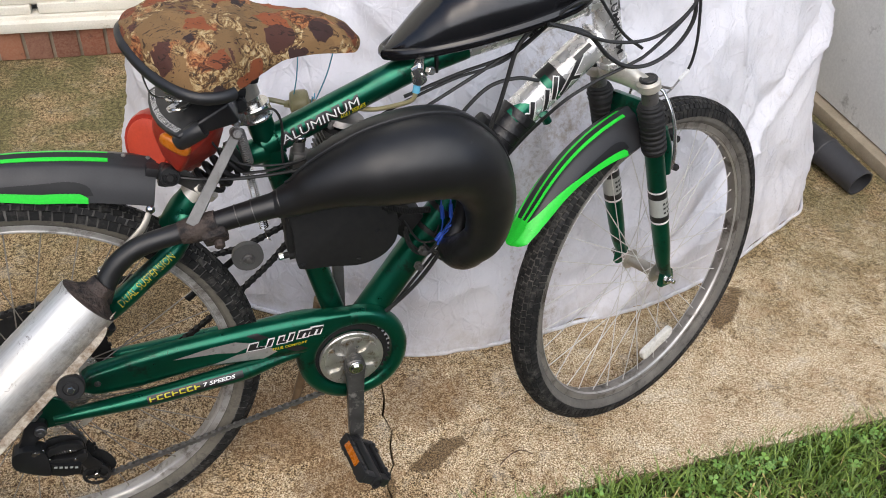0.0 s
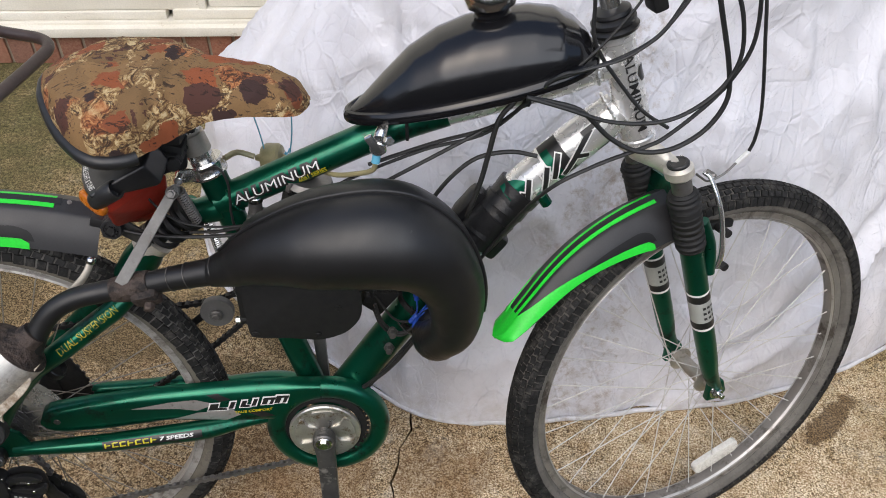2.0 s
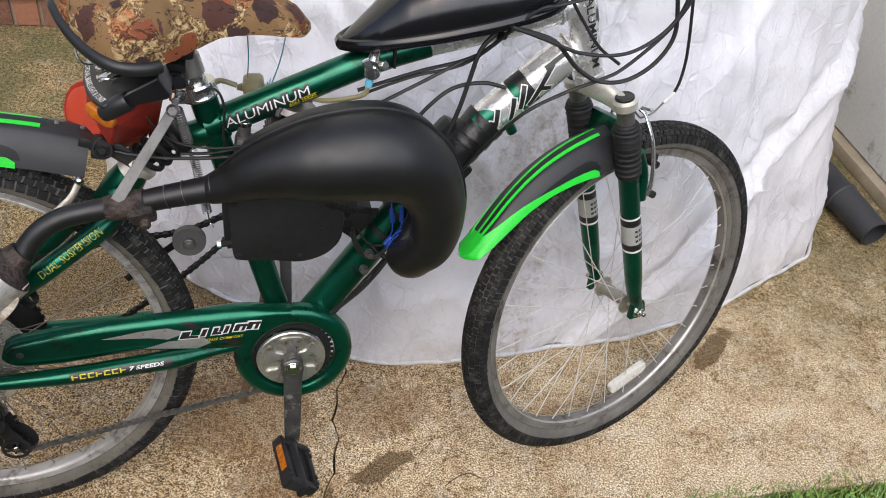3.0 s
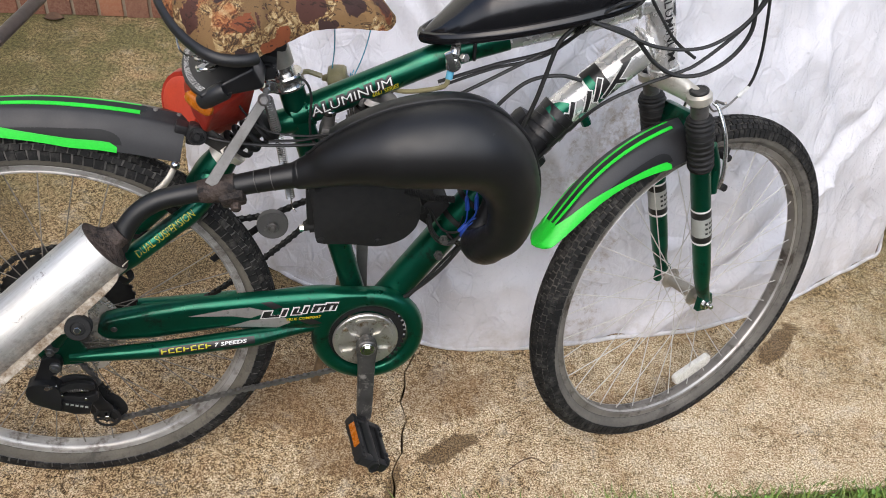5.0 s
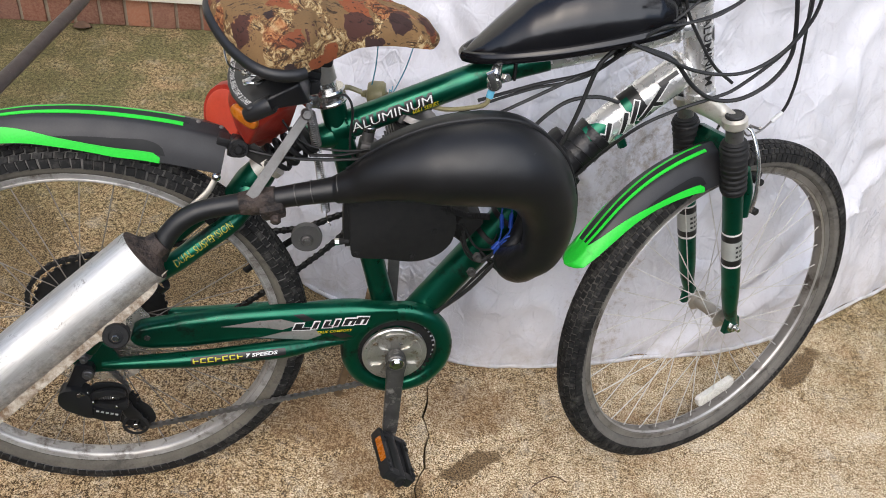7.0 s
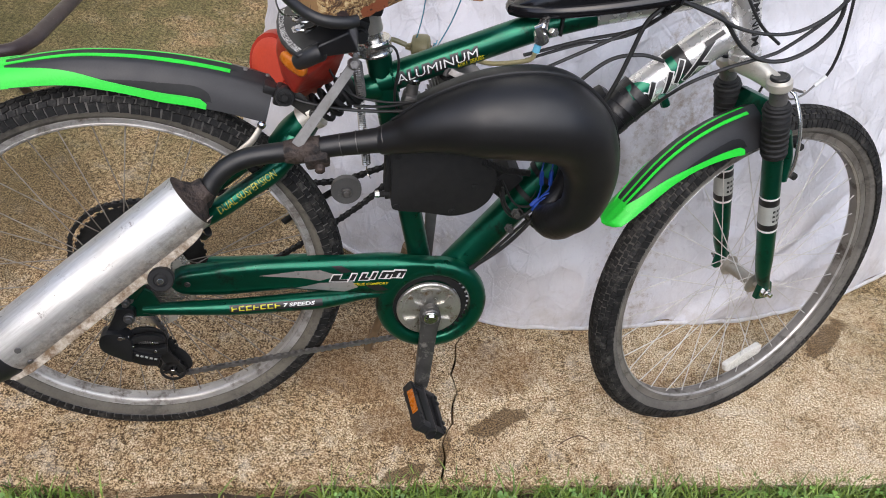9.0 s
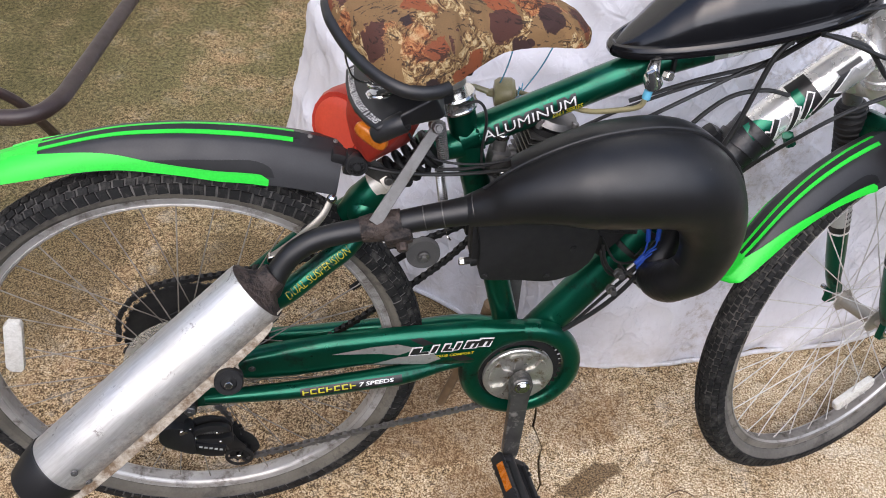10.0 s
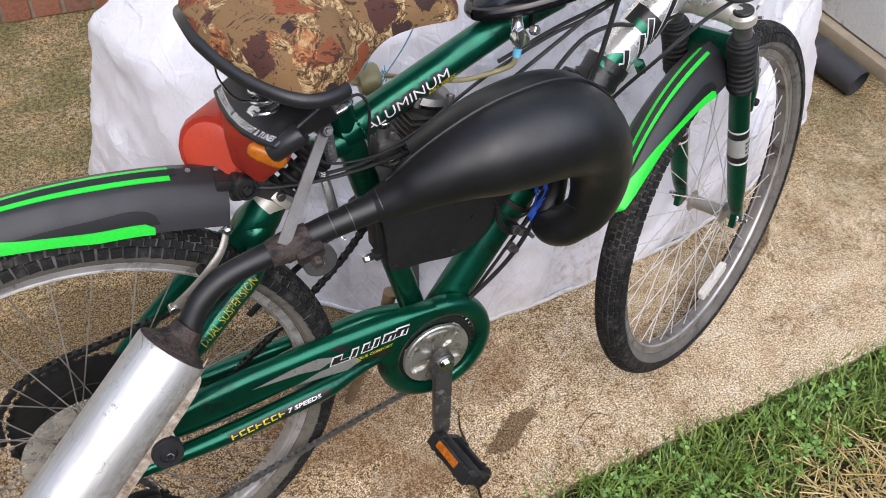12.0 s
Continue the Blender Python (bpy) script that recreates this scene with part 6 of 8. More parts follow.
part("handlebar", tube(bar_pts, 0.0112, 16, 6), CHROME, bicycle, "chromed handlebar")
GRIP = (0.950, -0.300, 0.722)
TIP = (1.069, -0.270, 0.674)
lever = part("brake_lever", tube([tuple(Vector(GRIP)), tuple(Vector(GRIP).lerp(Vector(TIP), 0.45) + Vector((0, 0, 0.004))), tuple(TIP)], [0.0085, 0.0062, 0.0050], 14, 5, True, 0.7), PLASTIC, bicycle, "black brake lever with a ball end")
part("lever_ball", egg(0.0092, 0.0092, 0.0092, Matrix.Translation(TIP)), PLASTIC, lever)
part("lever_body", joined(block(0.05, 0.035, 0.030, Matrix.Translation(GRIP) @ pose(-0.015, 0.0, 0.006, 0, 10, 20), 0.009), egg(0.028, 0.020, 0.016, Matrix.Translation(GRIP) @ pose(-0.012, 0, -0.010))), PLASTIC, lever)

# -- engine --
cover = rounded([(0.398, 0.272), (0.402, 0.225), (0.404, 0.178), (0.414, 0.168), (0.452, 0.165), (0.478, 0.161), (0.495, 0.159), (0.515, 0.162), (0.538, 0.173), (0.556, 0.198), (0.556, 0.240), (0.530, 0.264), (0.47, 0.276), (0.43, 0.280)], 4)
engine = part("engine", joined(slab(cover, -0.070, -0.050, 0.004, 2), slab([(0.415, 0.262), (0.412, 0.19), (0.43, 0.182), (0.53, 0.185), (0.548, 0.21), (0.54, 0.25)], -0.052, 0.045, 0.006)), ENGINE_BLACK, bicycle, "flat black petrol engine in the frame")
for c in ((0.409, 0.262), (0.412, 0.176), (0.496, 0.169), (0.527, 0.213), (0.546, 0.246)):
    part("cover_screw", joined(disc((c[0], -0.0695, c[1]), (0, -1, 0), 0.0048, 0.0030, 14), disc((c[0], -0.0720, c[1]), (0, -1, 0), 0.0028, 0.0014, 6)), ENGINE_BLACK, engine)
part("clutch_arm", joined(tube([(0.412, -0.040, 0.181), (0.396, -0.040, 0.179)], 0.0085, 16, 1), tube([(0.398, -0.040, 0.179), (0.388, -0.040, 0.178)], 0.005, 10, 1), block(0.014, 0.03, 0.06, pose(0.400, -0.045, 0.225), 0.003)), ENGINE_BLACK, engine)
part("clutch_nut", disc((0.389, -0.040, 0.178), (-1, 0, 0), 0.0052, 0.008, 6, 0.001), CHROME, engine, "bright nut")
part("chain_cover", slab([(0.400, 0.205), (0.402, 0.162), (0.445, 0.165), (0.47, 0.20), (0.44, 0.225)], 0.032, 0.056, 0.006), ENGINE_BLACK, engine)
CY_A, CY_B = Vector((0.472, 0.006, 0.262)), Vector((0.496, 0.006, 0.356))
cy = (CY_B - CY_A).normalized()
part("cylinder", tube([tuple(CY_A), tuple(CY_B)], 0.026, 24, 1), ENGINE_BLACK, engine)
fin = aim(CY_A, cy)
for i in range(11):
    f = block(0.060, 0.062, 0.0020, fin @ pose(0, 0, 0.010 + 0.0078 * i, 0, 0, 90), 0.0)
    part("cooling_fin", f, CRANK, engine)
part("cylinder_head", joined(lathe([(0.030, 0), (0.034, 0.002), (0.030, 0.010), (0.012, 0.012)], 24, aim(CY_B + cy * 0.006, cy)), *[disc(CY_B + cy * 0.004 + Vector(o), cy, 0.005, 0.014, 6, 0.001) for o in ((0.022, 0.022, -0.004), (-0.022, 0.022, 0.004), (0.022, -0.022, -0.004), (-0.022, -0.022, 0.004))]), STEEL, engine, "bare metal cylinder head")
part("spark_plug", tube([tuple(CY_B + cy * 0.012), tuple(CY_B + cy * 0.028), tuple(CY_B + cy * 0.034 + Vector((0.02, 0.004, 0.004)))], [0.007, 0.008, 0.009], 12, 4), ENGINE_BLACK, engine)
carb = part("carburettor", joined(tube([(0.448, -0.008, 0.318), (0.420, -0.016, 0.322)], 0.013, 18, 1), block(0.026, 0.030, 0.034, pose(0.428, -0.014, 0.318, 0, 10, 0), 0.005), tube([(0.428, -0.014, 0.33), (0.430, -0.014, 0.352)], 0.0090, 18, 1)), STEEL, engine, "bare metal carburettor")
part("carburettor_cap", disc((0.430, -0.014, 0.350), (0.05, 0, 1), 0.0100, 0.008), CHROME, carb)
part("carburettor_bolt", joined(egg(0.008, 0.006, 0.008, pose(0.432, -0.036, 0.312)), disc((0.452, -0.042, 0.300), (0, -1, 0), 0.006, 0.008, 12)), CHROME, carb)
part("heat_pipe", tube([(0.455, -0.035, 0.300), (0.445, -0.050, 0.290), (0.428, -0.052, 0.285)], 0.004, 8, 4), CHROME, engine)
part("front_mount", joined(block(0.036, 0.070, 0.050, pose(0.582, 0.0, 0.196, 0, 40, 0), 0.006), *[lathe([(0.0268, -0.004), (0.0300, -0.004), (0.0300, 0.004), (0.0268, 0.004)], 28, aim(DOWN_A.lerp(DOWN_B, f), DOWN_B - DOWN_A), True) for f in (0.50, 0.59)],
                           tube([(0.610, -0.034, 0.150), (0.640, -0.036, 0.118)], 0.0035, 8, 1), disc((0.565, -0.040, 0.200), (0, 1, 0), 0.006, 0.08)), ENGINE_BLACK, engine, "black clamp round the down tube")
part("ribbed_sleeve", joined(coil((0.5336, -0.070, 0.2557), (0.572, -0.070, 0.2405), 0.0042, 0.0013, 15, 5, 9), coil((0.572, -0.070, 0.2405), (0.6087, -0.066, 0.2348), 0.0042, 0.0013, 14, 5, 9)), ENGINE_BLACK, engine)

# -- expansion chamber, link pipe and silencer --
C_LINE = [(0.136, -0.112, 0.206), (0.150, -0.102, 0.230), (0.170, -0.096, 0.252), (0.198, -0.091, 0.266), (0.235, -0.089, 0.2735), (0.276, -0.089, 0.2795), (0.329, -0.092, 0.291), (0.386, -0.097, 0.303)]
part("link_pipe", tube(C_LINE, [0.0150, 0.0140, 0.0138, 0.0138, 0.0140, 0.0145, 0.0155, 0.0180], 20, 5), BLACK_HEAT, bicycle, "black painted exhaust link pipe")
K_LINE = [(0.380, -0.094, 0.299), (0.414, -0.105, 0.316), (0.438, -0.113, 0.331), (0.475, -0.122, 0.346), (0.513, -0.128, 0.355), (0.552, -0.131, 0.360), (0.590, -0.132, 0.361), (0.620, -0.131, 0.353),
          (0.651, -0.130, 0.330), (0.674, -0.128, 0.289), (0.681, -0.124, 0.245), (0.676, -0.117, 0.205), (0.660, -0.104, 0.178)]
K_RAD = [0.0190, 0.0260, 0.0335, 0.0435, 0.0525, 0.0570, 0.0585, 0.0570, 0.0500, 0.0410, 0.0350, 0.0300, 0.0265]
chamber = part("expansion_chamber", tube(K_LINE[3:], [0.0424, 0.0524] + K_RAD[5:], 40, 8, True, 1.06), BLACK_HEAT, bicycle, "fat curved matte black expansion chamber")
part("chamber_cone", tube(K_LINE[:6], [0.0188, 0.0268, 0.0340, 0.0434, 0.0527, 0.0540], 40, 8, True, 1.06), BLACK_HEAT, chamber)


def seam():
    """The pressed flange that runs over the chamber, along the far side of its outer bend."""
    line = spline(K_LINE, 8)
    rad = [q.x for q in spline([(r, 0, 0) for r in K_RAD], 8)]
    pts = []
    for i in range(6, len(line) - 14):
        d = (line[i + 1] - line[i - 1]).normalized()
        out = Vector((d.z, 0, -d.x))
        if out.z < 0 and i < 60 or out.x < 0 and i >= 60:
            out = -out
        out.normalize()
        pts.append(tuple(line[i] + Vector((0, rad[i] * 0.12, 0)) + out * rad[i] * 1.0))
    return tube(pts, 0.0042, 8, 1, True, 0.5)


part("chamber_seam", seam(), BLACK_HEAT, chamber, "pressed seam along the chamber")
part("chamber_back", tube([tuple(Vector(p) + Vector((0, 0.020, 0.004))) for p in K_LINE[2:-3]], [r * 0.97 for r in K_RAD[2:-3]], 32, 6, True, 1.05), BLACK_HEAT, chamber)
part("header", joined(tube([(0.668, -0.112, 0.190), (0.656, -0.094, 0.168), (0.650, -0.072, 0.160), (0.655, -0.056, 0.172), (0.668, -0.055, 0.22), (0.660, -0.052, 0.285), (0.60, -0.035, 0.325), (0.53, -0.01, 0.315)], [0.0275, 0.0290, 0.0280, 0.022, 0.014, 0.014, 0.014, 0.014], 20, 5)), TAPE, bicycle, "black wrapped exhaust header")
for p, d, r in ((Vector((0.388, -0.098, 0.304)), (0.9, -0.2, 0.33), 0.0204), (Vector((0.327, -0.092, 0.2905)), (0.97, -0.08, 0.21), 0.0158), (Vector((0.349, -0.0935, 0.2955)), (0.97, -0.08, 0.21), 0.0166),
                (Vector((0.676, -0.119, 0.208)), (0.35, 0.30, 0.9), 0.0310)):
    part("weld_ring", lathe([(r - 0.001, -0.0007), (r + 0.0005, -0.0005), (r + 0.0005, 0.0005), (r - 0.001, 0.0007)], 36, aim(p, d), True), CRANK, bicycle, "thin bare weld ring")
part("pipe_flange", joined(tube([(0.250, -0.089, 0.2755), (0.274, -0.089, 0.279), (0.300, -0.090, 0.285)], [0.0155, 0.0185, 0.0165], 20, 4), block(0.034, 0.020, 0.026, pose(0.294, -0.100, 0.272, 30, -12, 0), 0.006), disc((0.298, -0.108, 0.266), (0, -0.8, -0.5), 0.007, 0.010, 6, 0.001)), RUSTY_PIPE, bicycle, "rusty welded pipe flange")
ST_A, ST_B = Vector((0.3475, -0.056, 0.402)), Vector((0.2660, -0.100, 0.292))
st_d = (ST_B - ST_A).normalized()
st_n = Vector((0.05, -0.93, 0.36))
st_n = (st_n - st_d * st_n.dot(st_d)).normalized()
st_m = Matrix.Translation(ST_A) @ Matrix((st_d, st_n, st_d.cross(st_n))).transposed().to_4x4()
st_l = (ST_B - ST_A).length
part("strap", slab([(0.004, -0.0062), (0.0, -0.0030), (0.0, 0.0030), (0.004, 0.0062), (st_l, 0.0076), (st_l, -0.0076)], -0.0016, 0.0016, 0.0006, 1, st_m), STRAP, bicycle, "flat grey steel strap that holds the exhaust")
sb = st_m @ Vector((0.009, 0, 0))
part("strap_bolt", joined(disc(sb - st_n * 0.020, st_n, 0.0075, 0.026, 14), disc(sb + st_n * 0.0015, st_n, 0.0082, 0.0022, 18), disc(sb + st_n * 0.003, st_n, 0.0068, 0.007, 6, 0.001), disc(sb + st_n * 0.009, st_n, 0.0036, 0.004, 10)), STEEL, bicycle, "steel bolt")
MU_A, MU_B = Vector((0.1225, -0.1135, 0.2105)), Vector((-0.1285, -0.196, 0.0225))
mu = (MU_B - MU_A).normalized()
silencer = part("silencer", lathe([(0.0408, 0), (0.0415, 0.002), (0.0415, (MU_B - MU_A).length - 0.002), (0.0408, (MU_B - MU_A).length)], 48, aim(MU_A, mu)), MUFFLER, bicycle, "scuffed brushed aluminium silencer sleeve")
part("end_cap", lathe([(0.0428, 0), (0.0428, 0.006), (0.040, 0.022), (0.033, 0.046), (0.028, 0.050), (0.020, 0.050), (0.018, 0.030)], 40, aim(MU_B, mu)), PLASTIC, silencer, "black end cap")
part("inlet_cone", lathe([(0.0165, -0.030), (0.019, -0.016), (0.030, -0.006), (0.0405, -0.001), (0.0405, 0.003)], 36, aim(MU_A, mu)), RUSTY_PIPE, silencer, "dark rusty inlet cone")
rail_side = Vector((0.63, -0.19, -0.756))
rail_side = (rail_side - mu * rail_side.dot(mu)).normalized()
rail_m = Matrix.Translation(MU_A) @ Matrix((mu, rail_side, mu.cross(rail_side))).transposed().to_4x4()
flat_m = rail_m @ pose(0, 0, 0, -90, 0, 0)
part("mount_rail", joined(slab(rounded([(0.010, 0.030), (0.318, 0.030), (0.318, 0.0470), (0.150, 0.0470), (0.050, 0.0460), (0.018, 0.0420), (0.008, 0.0350)], 3), -0.0225, -0.0190, 0.0008, 1, flat_m),
                          slab(rounded([(0.040, 0.042), (0.074, 0.047), (0.084, 0.058), (0.0985, 0.064), (0.113, 0.058), (0.124, 0.047), (0.160, 0.042)], 4), -0.0190, -0.0150, 0.0006, 1, flat_m)), RAIL_ALU, silencer, "dirty aluminium mounting rail with a rubber bush")
bush = rail_m @ Vector((0.0985, 0.0545, 0.022))
facing = rail_m.to_3x3() @ Vector((0, 0, 1))
if facing.y > 0:
    facing = -facing
part("rubber_bush", joined(lathe([(0.004, -0.010), (0.0165, -0.010), (0.0175, -0.008), (0.0175, 0.006), (0.0160, 0.008), (0.010, 0.008), (0.009, 0.006), (0.004, 0.006)], 32, aim(bush, facing), True)), ENGINE_BLACK, silencer, "black rubber bush")
part("bush_bolt", disc(bush + facing * 0.005, facing, 0.0050, 0.010, 6, 0.0008), CHROME, silencer)
for deg, back in ((-62, 0.020), (-25, 0.026), (-96, 0.018)):
    a = aim(MU_B, mu)
    q = a @ pose(0, 0, 0, 0, 0, deg - 52) @ Vector((0, 0.0428, -back))
    c = a @ Vector((0, 0, -back))
    part("rivet", joined(disc(q, q - c, 0.0042, 0.0022, 14), disc(q, q - c, 0.0018, 0.003, 8)), STEEL, silencer)

# -- fuel tank --
def tank_rows():
    xs = [0.553, 0.560, 0.575, 0.600, 0.630, 0.665, 0.700, 0.740, 0.775, 0.805, 0.828, 0.842, 0.850]
    top = [0.467, 0.472, 0.486, 0.511, 0.540, 0.562, 0.575, 0.583, 0.585, 0.581, 0.569, 0.555, 0.536]
    wide = [0.004, 0.014, 0.027, 0.041, 0.052, 0.061, 0.066, 0.069, 0.068, 0.064, 0.054, 0.040, 0.012]
    return xs, top, wide


TX, TT, TW = tank_rows()
TX = [x + 0.007 for x in TX]


def tank_base(x):
    return 0.463 + (x - 0.563) * 0.240


def tank_skin(x, t, grow=0.0):
    a = math.pi * t
    w = np.interp(x, TX, TW) + grow
    h = np.interp(x, TX, TT) - tank_base(x)
    c, s = math.cos(a), math.sin(a)
    return (x, -w * math.copysign(abs(c) ** 0.80, c), tank_base(x) + h * abs(s) ** 0.85)


tank_x = [q.x for q in spline([(x, 0, 0) for x in TX], 5)]
tank = part("fuel_tank", sheet(tank_skin, tank_x, np.linspace(0, 1, 41), 0.0), BLACK_GLOSS, bicycle, "glossy black teardrop fuel tank", 60)
rim_pts = [(x, -(np.interp(x, TX, TW) + 0.003), tank_base(x) - 0.001) for x in TX] + [(x, np.interp(x, TX, TW) + 0.003, tank_base(x) - 0.001) for x in reversed(TX)]
part("tank_flange", tube(rim_pts + rim_pts[:1], 0.0068, 10, 4, False, 1.2, (0, 0, 1)), BLACK_GLOSS, tank, "rolled lower edge of the tank")
part("tank_floor", sheet(lambda x, t: (x, (2 * t - 1) * np.interp(x, TX, TW), tank_base(x) - 0.004), tank_x, np.linspace(0, 1, 7), 0.004), ENGINE_BLACK, tank)
nk = Vector((-0.10, 0, 0.99)).normalized()
NB = Vector((0.7360, -0.004, 0.573))
part("filler_neck", lathe([(0.024, -0.006), (0.0225, 0.001), (0.0205, 0.004), (0.0205, 0.007), (0.0225, 0.009), (0.0205, 0.011), (0.0205, 0.014), (0.0225, 0.016), (0.0205, 0.018), (0.0205, 0.022)], 32, aim(NB, nk)), BLACK_GLOSS, tank)
part("fuel_cap", lathe([(0.024, 0.018), (0.0285, 0.019), (0.0300, 0.024), (0.0310, 0.032), (0.0295, 0.036), (0.0265, 0.0365), (0.0250, 0.0345), (0.010, 0.0335), (0.002, 0.0335)], 40, aim(NB, nk)), CHROME, tank, "chromed fuel cap")
part("tank_strap", block(0.018, 0.052, 0.004, pose(0.628, 0, 0.462, 0, -20, 0), 0.001), ENGINE_BLACK, tank)
part("tank_bracket", block(0.004, 0.014, 0.03, pose(0.630, -0.020, 0.448), 0.001), ENGINE_BLACK, tank)
part("tank_bracket", joined(block(0.004, 0.014, 0.03, pose(0.776, -0.018, 0.484, 0, 10, 0), 0.001), disc((0.776, -0.026, 0.480), (0, -1, 0), 0.005, 0.010, 6)), ENGINE_BLACK, tank)
pet = part("petcock", joined(tube([(0.604, -0.030, 0.462), (0.596, -0.044, 0.446), (0.592, -0.052, 0.434)], [0.006, 0.008, 0.006], 12, 4), disc((0.594, -0.060, 0.440), (0.1, 1, 0.2), 0.0105, 0.016), block(0.010, 0.006, 0.034, pose(0.590, -0.062, 0.448, 20, -25, 0), 0.002), disc((0.606, -0.058, 0.452), (0.3, -0.8, 0.2), 0.006, 0.010, 6)), BRIGHT, bicycle, "small chromed fuel tap")
part("hose_clip", tube([(0.592, -0.053, 0.430), (0.590, -0.054, 0.420)], 0.0052, 12, 1), STRING, pet, "blue hose clip")
part("fuel_hose", tube([(0.590, -0.054, 0.424), (0.586, -0.050, 0.408), (0.565, -0.036, 0.396), (0.535, -0.016, 0.385), (0.505, 0.020, 0.378), (0.466, 0.054, 0.376)], 0.0033, 10, 6), HOSE, bicycle, "yellowed clear fuel hose")
part("fuel_filter", joined(lathe([(0.004, -0.014), (0.005, -0.012), (0.017, -0.010), (0.020, -0.006), (0.020, 0.010), (0.0165, 0.016), (0.006, 0.018), (0.004, 0.026)], 24, aim((0.450, 0.062, 0.372), (-1, 0.15, -0.02)))), HOSE, bicycle, "yellowed plastic fuel filter")
part("filter_hose", tube([(0.424, 0.059, 0.377), (0.402, 0.060, 0.384), (0.388, 0.040, 0.386)], 0.0040, 8, 4), HOSE, bicycle)
for a, b in (((0.440, -0.010, 0.492), (0.438, 0.066, 0.376)), ((0.492, -0.010, 0.490), (0.470, 0.062, 0.372))):
    part("string", tube([a, tuple((Vector(a) + Vector(b)) / 2 + Vector((0.002, 0, -0.004))), b], 0.0009, 5, 4), STRING, bicycle, "thin blue string tied to the saddle")
part("string_knot", joined(*[tube([(0.466 + 0.006 * math.sin(i * 2.1), 0.050 + 0.004 * i, 0.378 + 0.006 * math.cos(i * 1.7)), (0.466, 0.066 - 0.004 * i, 0.374), (0.463 - 0.006 * math.sin(i), 0.056, 0.366)], 0.0009, 4, 3) for i in range(5)]), STRING, bicycle)

# -- saddle --
SEAT = pose(0.253, -0.026, 0.505, 0, 0, -1.5)
# along the saddle: half width, height of the crown, height of the drooping edge
S_ROWS = [(-0.029, 0.004, 0.543, 0.537), (-0.0255, 0.034, 0.547, 0.529), (-0.0100, 0.066, 0.552, 0.514), (0.008, 0.092, 0.556, 0.503), (0.032, 0.116, 0.558, 0.494), (0.055, 0.125, 0.557, 0.489), (0.082, 0.119, 0.555, 0.487),
          (0.105, 0.100, 0.554, 0.489), (0.130, 0.077, 0.547, 0.494), (0.155, 0.061, 0.542, 0.499), (0.185, 0.052, 0.538, 0.500), (0.215, 0.047, 0.531, 0.498), (0.240, 0.039, 0.521, 0.493), (0.253, 0.029, 0.512, 0.490), (0.261, 0.015, 0.503, 0.490), (0.265, 0.004, 0.497, 0.492)]
S_WH = spline([(x, w, h) for x, w, h, b in S_ROWS], 6)
S_XB = spline([(x, b, 0) for x, w, h, b in S_ROWS], 6)
SX, SW, ST, SB = [q.x for q in S_WH], [q.y for q in S_WH], [q.z - 0.505 for q in S_WH], [q.y - 0.505 for q in S_XB]


def saddle_skin(x, t):
    a = math.pi * t
    c, s = math.cos(a), math.sin(a)
    w, hi, lo = (np.interp(x, SX, k) for k in (SW, ST, SB))
    p = Vector((x, -w * math.copysign(abs(c) ** 0.72, c), lo + (hi - lo) * abs(s) ** 0.62))
    k = 0.0024 * noise.noise(p * 30) + 0.0016 * (1 - abs(noise.noise(Vector((p.x * 60, p.y * 30, p.z * 50))))) ** 4
    # gathered cloth round the neck of the saddle
    k += 0.0014 * math.exp(-((x - 0.115) / 0.022) ** 2) * math.sin(x * 420 + 6 * p.z * 20)
    return SEAT @ (p + Vector((0, k * p.y / max(w, 0.004), k)))


saddle = part("saddle", sheet(saddle_skin, SX, np.linspace(0, 1, 57), 0.0), CAMO, bicycle, "wide sprung saddle with an autumn camouflage cloth cover", 60)
part("saddle_base", sheet(lambda x, t: SEAT @ Vector((x, (2 * t - 1) * np.interp(x, SX, SW) * 0.90, np.interp(x, SX, SB) + 0.006)), [q for q in SX if q < 0.235], np.linspace(0, 1, 9), 0.006), PLASTIC, saddle)
e_x = [0.090, 0.078, 0.055, 0.032, 0.007, -0.0105, -0.0215, -0.0262, -0.0288]
edge_pts = [tuple(SEAT @ Vector((x, -np.interp(x, SX, SW), np.interp(x, SX, SB)))) for x in e_x] + [tuple(SEAT @ Vector((x, np.interp(x, SX, SW), np.interp(x, SX, SB)))) for x in reversed(e_x[:-1])]
part("saddle_piping", tube(edge_pts, 0.0080, 12, 5, True, 0.9), PLASTIC, saddle, "black rubber edge round the saddle's back")
part("seat_bracket", joined(block(0.044, 0.036, 0.034, pose(0.336, -0.024, 0.430, 0, 6, 20), 0.007), slab([(0.288, 0.452), (0.357, 0.443), (0.362, 0.434), (0.354, 0.424), (0.328, 0.414), (0.292, 0.416)], -0.056, -0.010, 0.004), disc((0.350, -0.053, 0.4335), (0.2, -1, 0), 0.0085, 0.010, 20, 0.001)), ENGINE_BLACK, bicycle, "black bracket under the saddle")
part("saddle_pan", block(0.105, 0.130, 0.016, SEAT @ pose(0.072, 0, -0.020, 0, 4, 0), 0.006), ENGINE_BLACK, saddle)
